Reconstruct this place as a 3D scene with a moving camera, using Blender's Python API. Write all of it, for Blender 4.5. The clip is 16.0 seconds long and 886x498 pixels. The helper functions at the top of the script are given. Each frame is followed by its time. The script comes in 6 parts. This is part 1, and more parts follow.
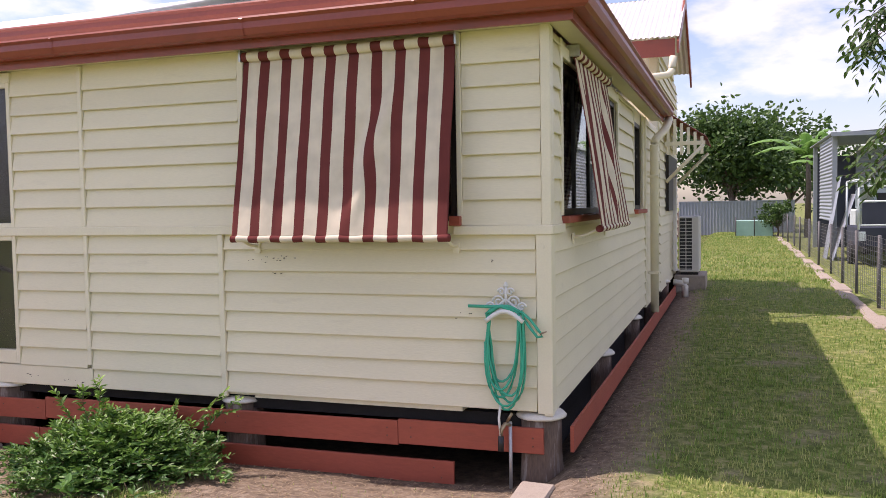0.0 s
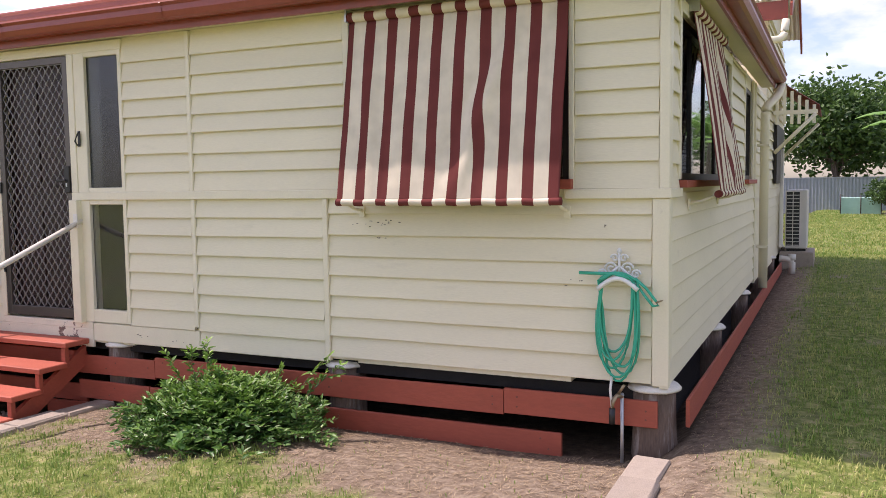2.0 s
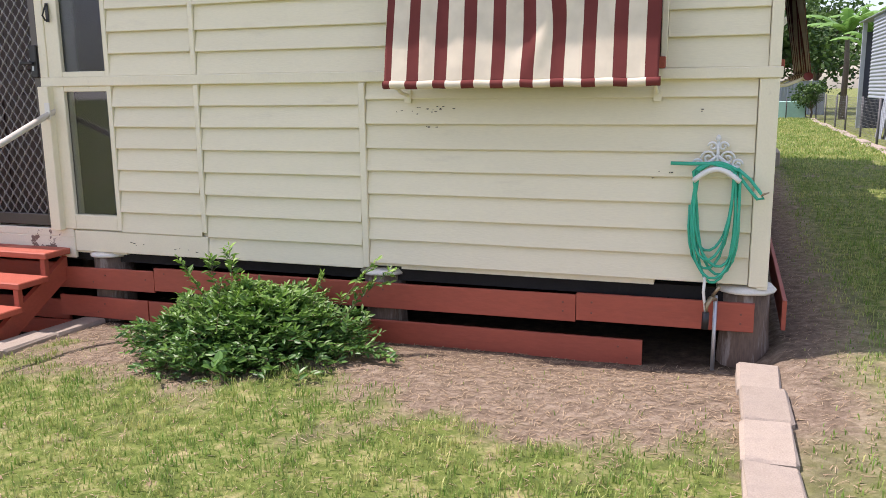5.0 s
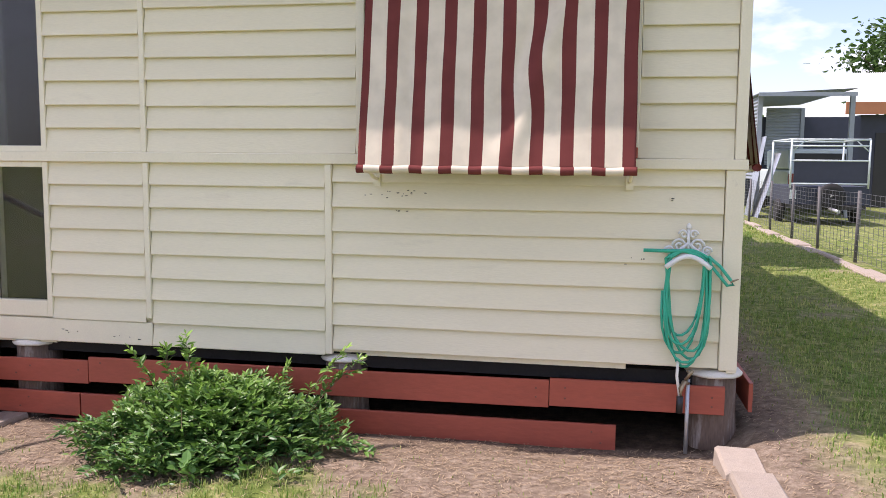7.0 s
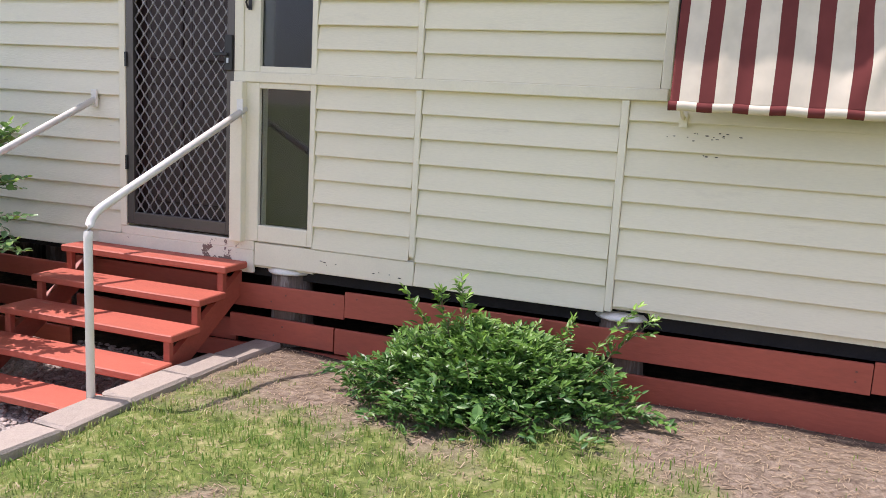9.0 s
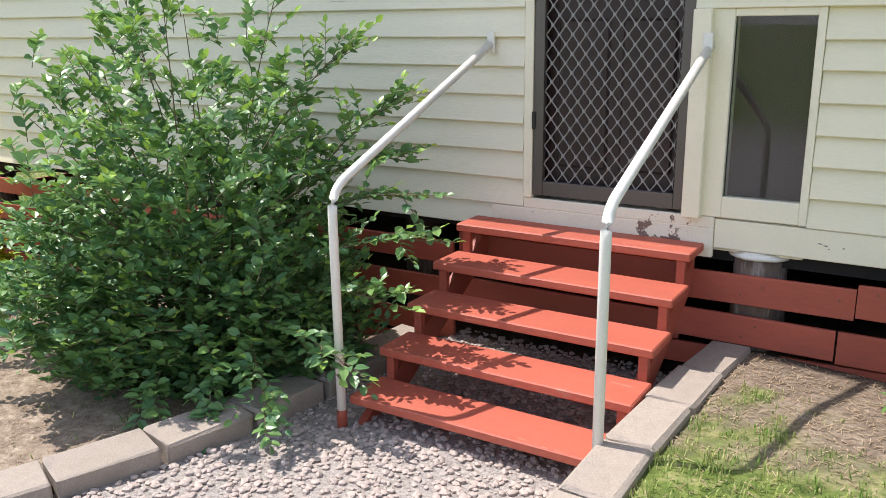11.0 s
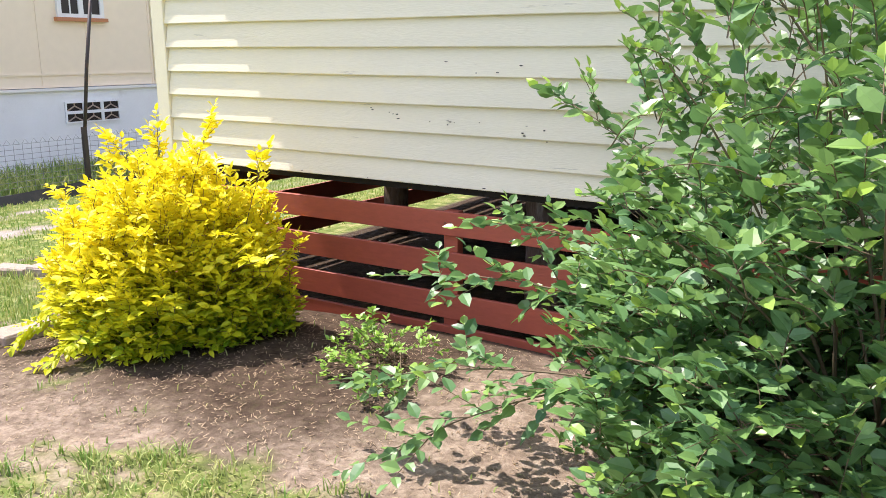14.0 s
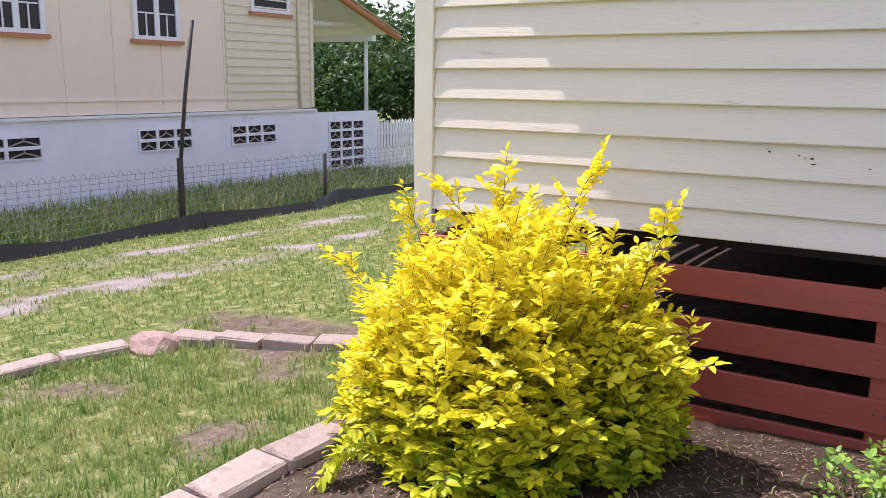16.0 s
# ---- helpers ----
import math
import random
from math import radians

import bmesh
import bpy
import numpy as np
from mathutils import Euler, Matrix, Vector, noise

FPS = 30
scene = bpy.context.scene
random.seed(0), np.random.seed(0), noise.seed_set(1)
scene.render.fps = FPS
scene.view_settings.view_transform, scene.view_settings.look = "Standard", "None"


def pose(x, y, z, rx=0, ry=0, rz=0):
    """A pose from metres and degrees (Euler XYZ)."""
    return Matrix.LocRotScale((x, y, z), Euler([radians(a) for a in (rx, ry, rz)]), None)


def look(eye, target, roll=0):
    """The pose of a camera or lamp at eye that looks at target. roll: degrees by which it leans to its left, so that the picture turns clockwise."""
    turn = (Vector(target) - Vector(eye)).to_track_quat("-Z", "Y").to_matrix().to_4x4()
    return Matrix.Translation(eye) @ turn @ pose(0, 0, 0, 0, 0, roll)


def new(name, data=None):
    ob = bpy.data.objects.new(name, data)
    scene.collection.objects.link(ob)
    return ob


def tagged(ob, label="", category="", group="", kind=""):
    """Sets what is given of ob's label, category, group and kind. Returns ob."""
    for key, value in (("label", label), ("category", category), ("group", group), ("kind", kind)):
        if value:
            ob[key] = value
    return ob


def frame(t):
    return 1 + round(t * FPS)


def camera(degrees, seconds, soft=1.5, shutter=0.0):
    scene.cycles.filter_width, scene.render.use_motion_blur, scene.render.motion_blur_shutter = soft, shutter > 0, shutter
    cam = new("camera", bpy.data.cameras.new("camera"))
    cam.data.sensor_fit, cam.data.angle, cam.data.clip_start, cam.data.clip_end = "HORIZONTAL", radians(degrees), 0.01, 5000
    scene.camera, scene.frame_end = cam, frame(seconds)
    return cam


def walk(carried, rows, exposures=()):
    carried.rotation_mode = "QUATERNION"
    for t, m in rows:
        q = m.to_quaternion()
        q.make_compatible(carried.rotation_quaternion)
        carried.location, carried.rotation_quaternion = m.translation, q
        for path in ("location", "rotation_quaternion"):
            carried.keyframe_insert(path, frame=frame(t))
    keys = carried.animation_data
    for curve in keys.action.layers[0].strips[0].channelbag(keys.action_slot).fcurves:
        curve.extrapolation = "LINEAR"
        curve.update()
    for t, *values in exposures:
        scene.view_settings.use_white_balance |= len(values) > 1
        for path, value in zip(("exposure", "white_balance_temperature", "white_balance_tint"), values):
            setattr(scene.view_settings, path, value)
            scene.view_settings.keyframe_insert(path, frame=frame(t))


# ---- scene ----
cam = camera(55.7, 16.0, soft=0.75)
PATH = [
    (0, (1.011, -4.88, 1.994), (0.356, -2.993, 1.891), -1.0),
    (0.5, (1.044, -4.861, 1.918), (0.405, -2.968, 1.829), -0.8),
    (1, (1.045, -4.849, 1.92), (0.423, -2.951, 1.824), -1.1),
    (1.5, (0.982, -4.841, 1.913), (0.265, -2.977, 1.806), -1.0),
    (2, (0.827, -4.796, 1.91), (-0.015, -2.988, 1.756), -0.8),
    (2.5, (0.702, -4.797, 1.879), (-0.157, -3.008, 1.626), -0.5),
    (3, (0.629, -4.806, 1.889), (-0.251, -3.033, 1.601), -0.3),
    (3.5, (0.508, -4.744, 1.864), (-0.467, -3.033, 1.519), 0.3),
    (4, (0.29, -4.613, 1.823), (-0.735, -2.935, 1.46), 2.2),
    (4.5, (0.059, -4.557, 1.787), (-0.796, -2.785, 1.429), 1.6),
    (4.7, (-0.05, -4.563, 1.772), (-0.798, -2.747, 1.393), 0.2),
    (6.8, (-0.749, -4.595, 1.85), (-1.123, -2.653, 1.551), 0.0),
    (7, (-0.755, -4.623, 1.852), (-1.113, -2.667, 1.642), 0.5),
    (7.5, (-0.783, -4.657, 1.871), (-1.118, -2.697, 1.651), 1.0),
    (8, (-0.899, -4.61, 1.865), (-1.301, -2.678, 1.541), 1.9),
    (8.5, (-1.183, -4.465, 1.807), (-1.783, -2.584, 1.485), 2.2),
    (9, (-1.587, -4.375, 1.745), (-2.276, -2.527, 1.409), 3.1),
    (9.2, (-1.745, -4.344, 1.753), (-2.482, -2.52, 1.391), 2.0),
    (11.3, (-3.812, -4.005, 1.785), (-4.854, -2.384, 1.248), -0.3),
    (11.5, (-4.04, -4.006, 1.763), (-5.089, -2.391, 1.223), -0.1),
    (12, (-4.711, -4.048, 1.675), (-5.716, -2.401, 1.15), 0.6),
    (12.5, (-5.168, -4.021, 1.636), (-6.171, -2.396, 1.043), 0.7),
    (13, (-5.8, -3.892, 1.4), (-6.835, -2.253, 0.908), 2.2),
    (13.5, (-6.272, -3.816, 1.379), (-7.33, -2.183, 0.913), 0.1),
    (14, (-6.718, -3.712, 1.387), (-7.774, -2.077, 0.926), -0.0),
    (14.5, (-7.199, -3.686, 1.353), (-8.252, -2.048, 0.896), 0.2),
    (15, (-7.746, -3.659, 1.36), (-8.814, -2.023, 0.928), -0.3),
    (15.5, (-8.308, -3.58, 1.34), (-9.395, -1.946, 0.956), 0.9),
    (16, (-8.792, -3.646, 1.347), (-9.861, -2.003, 0.952), 0.6),
]
walk(cam, [(t, look(e, g, r)) for t, e, g, r in PATH], [
    (0, 0.64, 6720, 33), (2, 0.74, 6700, 31), (3.5, 0.86, 6580, 24), (7, 0.87, 6500, 30), (9.2, 0.86, 6260, 27), (11.5, 1.03, 6280, 15),
    (12.5, 1.32, 6380, 18), (14.5, 1.3, 6420, 24), (15.3, 1.02, 6250, 30), (16, 0.84, 6050, 34)])

# ---- light ----
SUN_WAY = Vector((-0.50, -0.055, 0.866)).normalized()
world = bpy.data.worlds.new("sky")
scene.world = world
world.use_nodes = True
wn, wl = world.node_tree.nodes, world.node_tree.links
wn.clear()
w_out = wn.new("ShaderNodeOutputWorld")
w_bg = wn.new("ShaderNodeBackground")
w_sky = wn.new("ShaderNodeTexSky")
w_sky.sky_type = "NISHITA"
w_sky.sun_disc = False
w_sky.sun_elevation = math.asin(SUN_WAY.z)
w_sky.sun_rotation = math.atan2(SUN_WAY.x, SUN_WAY.y)
w_sky.altitude = 100
w_sky.air_density = 1.0
w_sky.dust_density = 1.2
w_co = wn.new("ShaderNodeTexCoord")
w_map = wn.new("ShaderNodeMapping")
w_map.inputs["Scale"].default_value = (1.0, 1.0, 2.6)
w_noise = wn.new("ShaderNodeTexNoise")
w_noise.inputs["Scale"].default_value = 4.2
w_noise.inputs["Detail"].default_value = 9
w_noise.inputs["Roughness"].default_value = 0.55
w_ramp = wn.new("ShaderNodeValToRGB")
w_ramp.color_ramp.elements[0].position = 0.49
w_ramp.color_ramp.elements[1].position = 0.68
w_mix = wn.new("ShaderNodeMixRGB")
w_mix.inputs[2].default_value = (7.4, 7.5, 7.7, 1)
wl.new(w_co.outputs["Generated"], w_map.inputs["Vector"])
wl.new(w_map.outputs["Vector"], w_noise.inputs["Vector"])
wl.new(w_noise.outputs["Fac"], w_ramp.inputs["Fac"])
wl.new(w_ramp.outputs["Color"], w_mix.inputs[0])
wl.new(w_sky.outputs["Color"], w_mix.inputs[1])
wl.new(w_mix.outputs["Color"], w_bg.inputs["Color"])
w_bg.inputs["Strength"].default_value = 0.125
wl.new(w_bg.outputs["Background"], w_out.inputs["Surface"])

sun_data = bpy.data.lights.new("sun", "SUN")
sun_data.energy = 3.3
sun_data.angle = radians(0.6)
sun_data.color = (1.0, 0.95, 0.87)
sun_ob = new("sun", sun_data)
sun_ob.matrix_world = look((-20, -2, 34), Vector((-20, -2, 34)) - SUN_WAY)


# ---- materials ----
def mat(name, color, rough=0.6, metal=0.0, vary=0.12, scale=6.0, fine=90.0, bump=0.15, stain=None, stain_amt=0.0,
        stain_scale=2.5, stain_lo=0.55, stain_hi=0.72, piece=0.0, stretch=(1, 1, 1), spec=0.5, sub=0.0):
    """A weathered surface: base colour with broad and fine variation, optional stains, relief, and a shift from piece to piece."""
    m = bpy.data.materials.new(name)
    m.use_nodes = True
    n, l = m.node_tree.nodes, m.node_tree.links
    p = n["Principled BSDF"]
    co = n.new("ShaderNodeTexCoord")
    mp = n.new("ShaderNodeMapping")
    mp.inputs["Scale"].default_value = stretch
    l.new(co.outputs["Object"], mp.inputs["Vector"])
    big = n.new("ShaderNodeTexNoise")
    big.inputs["Scale"].default_value = scale
    big.inputs["Detail"].default_value = 5
    l.new(mp.outputs["Vector"], big.inputs["Vector"])
    small = n.new("ShaderNodeTexNoise")
    small.inputs["Scale"].default_value = fine
    small.inputs["Detail"].default_value = 4
    l.new(mp.outputs["Vector"], small.inputs["Vector"])
    add = n.new("ShaderNodeMath")
    add.operation = "ADD"
    l.new(big.outputs["Fac"], add.inputs[0])
    l.new(small.outputs["Fac"], add.inputs[1])
    rng = n.new("ShaderNodeMapRange")
    rng.inputs["From Min"].default_value = 0.6
    rng.inputs["From Max"].default_value = 1.4
    rng.inputs["To Min"].default_value = 1 - vary
    rng.inputs["To Max"].default_value = 1 + vary
    l.new(add.outputs[0], rng.inputs["Value"])
    val = rng.outputs["Result"]
    if piece:
        info = n.new("ShaderNodeObjectInfo")
        pr = n.new("ShaderNodeMapRange")
        pr.inputs["To Min"].default_value = 1 - piece
        pr.inputs["To Max"].default_value = 1 + piece
        l.new(info.outputs["Random"], pr.inputs["Value"])
        mul = n.new("ShaderNodeMath")
        mul.operation = "MULTIPLY"
        l.new(val, mul.inputs[0])
        l.new(pr.outputs["Result"], mul.inputs[1])
        val = mul.outputs[0]
    hsv = n.new("ShaderNodeHueSaturation")
    hsv.inputs["Color"].default_value = (*color, 1)
    l.new(val, hsv.inputs["Value"])
    out = hsv.outputs["Color"]
    if stain:
        sn = n.new("ShaderNodeTexNoise")
        sn.inputs["Scale"].default_value = stain_scale
        sn.inputs["Detail"].default_value = 8
        sn.inputs["Roughness"].default_value = 0.65
        l.new(mp.outputs["Vector"], sn.inputs["Vector"])
        sr = n.new("ShaderNodeMapRange")
        sr.inputs["From Min"].default_value = stain_lo
        sr.inputs["From Max"].default_value = stain_hi
        sr.inputs["To Max"].default_value = stain_amt
        l.new(sn.outputs["Fac"], sr.inputs["Value"])
        mx = n.new("ShaderNodeMixRGB")
        mx.inputs[2].default_value = (*stain, 1)
        l.new(sr.outputs["Result"], mx.inputs[0])
        l.new(out, mx.inputs[1])
        out = mx.outputs["Color"]
    l.new(out, p.inputs["Base Color"])
    p.inputs["Roughness"].default_value = rough
    p.inputs["Metallic"].default_value = metal
    p.inputs["Specular IOR Level"].default_value = spec
    if bump:
        b = n.new("ShaderNodeBump")
        b.inputs["Strength"].default_value = bump
        b.inputs["Distance"].default_value = 0.01
        l.new(add.outputs[0], b.inputs["Height"])
        l.new(b.outputs["Normal"], p.inputs["Normal"])
    return m


def leaf_mat(name, c1, c2, rough=0.4, spec=0.5, trans=0.25, mid=0.5):
    """Leaves, each a little different, that let some light through."""
    m = bpy.data.materials.new(name)
    m.use_nodes = True
    n, l = m.node_tree.nodes, m.node_tree.links
    p = n["Principled BSDF"]
    geo = n.new("ShaderNodeNewGeometry")
    ramp = n.new("ShaderNodeValToRGB")
    ramp.color_ramp.elements[0].color = (*c1, 1)
    ramp.color_ramp.elements[1].color = (*c2, 1)
    e = ramp.color_ramp.elements.new(mid)
    e.color = (*[0.55 * a + 0.45 * b for a, b in zip(c1, c2)], 1)
    att = n.new("ShaderNodeAttribute")
    att.attribute_name = "paleness"
    mixv = n.new("ShaderNodeMath")
    mixv.operation = "MULTIPLY_ADD"
    mixv.inputs[1].default_value = 0.35
    l.new(geo.outputs["Random Per Island"], mixv.inputs[0])
    l.new(att.outputs["Fac"], mixv.inputs[2])
    l.new(mixv.outputs[0], ramp.inputs["Fac"])
    l.new(ramp.outputs["Color"], p.inputs["Base Color"])
    p.inputs["Roughness"].default_value = rough
    p.inputs["Specular IOR Level"].default_value = spec
    tr = n.new("ShaderNodeBsdfTranslucent")
    l.new(ramp.outputs["Color"], tr.inputs["Color"])
    mx = n.new("ShaderNodeMixShader")
    mx.inputs[0].default_value = trans
    l.new(p.outputs["BSDF"], mx.inputs[1])
    l.new(tr.outputs["BSDF"], mx.inputs[2])
    l.new(mx.outputs["Shader"], n["Material Output"].inputs["Surface"])
    return m


CREAM = mat("cream_paint", (0.80, 0.735, 0.53), 0.5, vary=0.05, scale=1.5, fine=60, bump=0.10, piece=0.025,
            stain=(0.42, 0.37, 0.26), stain_amt=0.28, stain_scale=5, stain_lo=0.60, stain_hi=0.80, stretch=(0.5, 1, 2.5))
CREAM_OLD = mat("worn_cream_paint", (0.79, 0.735, 0.56), 0.6, vary=0.06, scale=1.5, fine=70, bump=0.2, piece=0.03,
                stain=(0.36, 0.32, 0.26), stain_amt=0.65, stain_scale=7, stain_lo=0.665, stain_hi=0.72, stretch=(0.35, 1, 4))
TRIM = mat("cream_trim_paint", (0.82, 0.76, 0.57), 0.45, vary=0.05, bump=0.08, stain=(0.3, 0.25, 0.18), stain_amt=0.3,
           stain_scale=9, stain_lo=0.66, stain_hi=0.75)
SILL = mat("peeling_sill_paint", (0.80, 0.74, 0.58), 0.6, vary=0.06, bump=0.2, stain=(0.17, 0.10, 0.075), stain_amt=0.95,
           stain_scale=4.5, stain_lo=0.62, stain_hi=0.635)
RED = mat("red_oxide_paint", (0.37, 0.082, 0.046), 0.55, vary=0.14, scale=3, fine=50, bump=0.15, piece=0.08,
          stain=(0.16, 0.05, 0.035), stain_amt=0.5, stain_scale=3.5, stain_lo=0.6, stain_hi=0.78, stretch=(0.4, 1, 1.5))
STEP_RED = mat("worn_step_paint", (0.45, 0.105, 0.06), 0.6, vary=0.12, scale=4, fine=60, bump=0.2, piece=0.06,
               stain=(0.42, 0.25, 0.17), stain_amt=0.7, stain_scale=6, stain_lo=0.64, stain_hi=0.72, stretch=(0.6, 2, 1))
GUTTER = mat("red_gutter_paint", (0.30, 0.066, 0.038), 0.35, vary=0.12, scale=2, fine=40, bump=0.05,
             stain=(0.10, 0.04, 0.03), stain_amt=0.5, stain_scale=2.5, stain_lo=0.55, stain_hi=0.75)
GALV = mat("galvanised_steel", (0.52, 0.54, 0.55), 0.42, 0.75, vary=0.12, scale=5, fine=60, bump=0.05,
           stain=(0.28, 0.26, 0.24), stain_amt=0.4, stain_scale=4)
ROOFING = mat("pale_corrugated_roofing", (0.70, 0.70, 0.68), 0.45, 0.1, vary=0.08, scale=2, bump=0.05, stain=(0.4, 0.38, 0.35),
              stain_amt=0.3, stain_scale=3)
STUMP = mat("weathered_stump_wood", (0.16, 0.11, 0.08), 0.85, vary=0.35, scale=5, fine=40, bump=0.6, stain=(0.45, 0.42, 0.38),
            stain_amt=0.7, stain_scale=5, stretch=(3, 3, 0.5))
CAP = mat("ant_cap_paint", (0.72, 0.69, 0.60), 0.5, 0.2, vary=0.12, bump=0.1, stain=(0.28, 0.2, 0.14), stain_amt=0.5, stain_scale=6)
# Bearer wood taken down to near-black: painted shade for the gaps under the house.
UNDERFLOOR_SHADE = mat("underfloor_shade_wood", (0.014, 0.011, 0.010), 0.85, vary=0.3, bump=0.3)
SOFFIT = mat("cream_soffit", (0.70, 0.64, 0.46), 0.55, vary=0.06, bump=0.05)
BLACK_FRAME = mat("brown_black_aluminium", (0.028, 0.022, 0.020), 0.4, 0.3, vary=0.1, bump=0)
DOOR_FRAME = mat("bronze_aluminium", (0.125, 0.11, 0.10), 0.4, 0.55, vary=0.08, bump=0.03)
GRILLE = mat("grey_screen_grille", (0.30, 0.285, 0.27), 0.45, 0.3, vary=0.1, bump=0)
DOOR_WOOD = mat("dark_red_brown_door", (0.04, 0.022, 0.02), 0.4, vary=0.2, bump=0.08)
BLOCK = mat("concrete_edging", (0.35, 0.295, 0.235), 0.9, vary=0.22, scale=7, fine=140, bump=0.5, piece=0.10,
            stain=(0.22, 0.19, 0.165), stain_amt=0.6, stain_scale=7, stain_lo=0.52, stain_hi=0.7)
BLOCK_PINK = mat("pinkish_concrete_edging", (0.40, 0.32, 0.25), 0.9, vary=0.25, scale=7, fine=140, bump=0.6, piece=0.12,
                 stain=(0.17, 0.13, 0.105), stain_amt=0.7, stain_scale=8, stain_lo=0.52, stain_hi=0.68)
PEBBLE = mat("gravel_pebbles", (0.44, 0.365, 0.31), 0.85, vary=0.25, scale=20, fine=200, bump=0.3)
PIPE = mat("white_rail_paint", (0.78, 0.75, 0.67), 0.35, 0.0, vary=0.06, bump=0.05, stain=(0.35, 0.2, 0.12), stain_amt=0.5,
           stain_scale=8, stain_lo=0.68, stain_hi=0.75)
HOSE = mat("green_hose_plastic", (0.012, 0.42, 0.27), 0.3, vary=0.08, bump=0)
IRON_WHITE = mat("white_cast_iron", (0.78, 0.79, 0.76), 0.4, vary=0.06, bump=0.05)
BRASS = mat("dull_brass", (0.36, 0.29, 0.19), 0.4, 0.8, vary=0.15, bump=0.05)
PLASTIC_BLACK = mat("black_plastic", (0.02, 0.02, 0.02), 0.4, vary=0.1, bump=0)
PVC = mat("white_plastic_pipe", (0.74, 0.72, 0.66), 0.35, vary=0.05, bump=0)
AC_WHITE = mat("off_white_sheet_metal", (0.66, 0.64, 0.58), 0.4, vary=0.05, bump=0.02, stain=(0.4, 0.37, 0.3), stain_amt=0.3)
STEM = mat("brown_green_stems", (0.16, 0.12, 0.065), 0.8, vary=0.25, bump=0.2)
BARK = mat("grey_bark", (0.14, 0.11, 0.085), 0.9, vary=0.3, bump=0.6, scale=10)
CANVAS_C = (0.75, 0.67, 0.52)
CANVAS_R = (0.175, 0.045, 0.040)
LEAF_G = leaf_mat("glossy_dark_leaves", (0.088, 0.21, 0.088), (0.36, 0.55, 0.08), 0.38, 0.5, 0.28)
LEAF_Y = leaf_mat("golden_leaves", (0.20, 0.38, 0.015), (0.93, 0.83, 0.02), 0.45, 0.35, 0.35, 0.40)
LEAF_N = leaf_mat("fine_dark_leaves", (0.034, 0.115, 0.032), (0.28, 0.48, 0.06), 0.42, 0.4, 0.2)
LEAF_T = leaf_mat("tree_leaves", (0.022, 0.06, 0.016), (0.10, 0.19, 0.04), 0.5, 0.4, 0.3)
LEAF_B = leaf_mat("banana_leaves", (0.10, 0.24, 0.05), (0.22, 0.42, 0.10), 0.4, 0.5, 0.35)
GRASS = leaf_mat("grass_blades", (0.125, 0.27, 0.035), (0.52, 0.52, 0.19), 0.5, 0.3, 0.3)
STRAW = leaf_mat("dry_straw", (0.24, 0.165, 0.10), (0.47, 0.37, 0.24), 0.7, 0.2, 0.1)


def glass_mat(name, tint=(0.9, 0.93, 0.95), rough=0.02):
    m = bpy.data.materials.new(name)
    m.use_nodes = True
    p = m.node_tree.nodes["Principled BSDF"]
    p.inputs["Base Color"].default_value = (*tint, 1)
    p.inputs["Roughness"].default_value = rough
    p.inputs["Transmission Weight"].default_value = 1.0
    p.inputs["IOR"].default_value = 1.45
    return m


GLASS = glass_mat("window_glass")
GLASS_PATTERN = glass_mat("patterned_glass", (0.55, 0.60, 0.68), 0.22)
_n, _l = GLASS_PATTERN.node_tree.nodes, GLASS_PATTERN.node_tree.links
_no = _n.new("ShaderNodeTexNoise")
_no.inputs["Scale"].default_value = 9
_no.inputs["Detail"].default_value = 6
_mp = _n.new("ShaderNodeMapping")
_mp.inputs["Scale"].default_value = (5, 1, 1.2)
_co = _n.new("ShaderNodeTexCoord")
_bp = _n.new("ShaderNodeBump")
_bp.inputs["Strength"].default_value = 0.8
_l.new(_co.outputs["Object"], _mp.inputs["Vector"])
_l.new(_mp.outputs["Vector"], _no.inputs["Vector"])
_l.new(_no.outputs["Fac"], _bp.inputs["Height"])
_l.new(_bp.outputs["Normal"], _n["Principled BSDF"].inputs["Normal"])


# ---- building helpers ----
def box(bm, x0, y0, z0, x1, y1, z1, bevel=0.0):
    """A box between two corners, its edges eased by bevel."""
    vs = [bm.verts.new((x, y, z)) for x in (x0, x1) for y in (y0, y1) for z in (z0, z1)]
    fs = [bm.faces.new([vs[i] for i in q]) for q in
          ((0, 1, 3, 2), (4, 6, 7, 5), (0, 4, 5, 1), (2, 3, 7, 6), (0, 2, 6, 4), (1, 5, 7, 3))]
    if bevel:
        es = {e for f in fs for e in f.edges}
        bmesh.ops.bevel(bm, geom=list(es), offset=bevel, segments=1, affect="EDGES", profile=0.5)
    return fs


def tube(bm, pts, r, seg=10, r1=None, cap=True):
    """A round bar along points; its radius goes from r to r1."""
    pts = [Vector(p) for p in pts]
    r1 = r if r1 is None else r1
    rings = []
    up = Vector((0, 0, 1))
    for i, p in enumerate(pts):
        d = (pts[min(i + 1, len(pts) - 1)] - pts[max(i - 1, 0)]).normalized()
        a = d.cross(up if abs(d.z) < 0.95 else Vector((0, 1, 0))).normalized()
        b = d.cross(a).normalized()
        rr = r + (r1 - r) * i / max(1, len(pts) - 1)
        rings.append([bm.verts.new(p + rr * (math.cos(t) * a + math.sin(t) * b)) for t in
                      [2 * math.pi * k / seg for k in range(seg)]])
    for q, w in zip(rings, rings[1:]):
        for k in range(seg):
            f = bm.faces.new((q[k], q[(k + 1) % seg], w[(k + 1) % seg], w[k]))
            f.smooth = True
    if cap:
        bm.faces.new(rings[0][::-1])
        bm.faces.new(rings[-1])


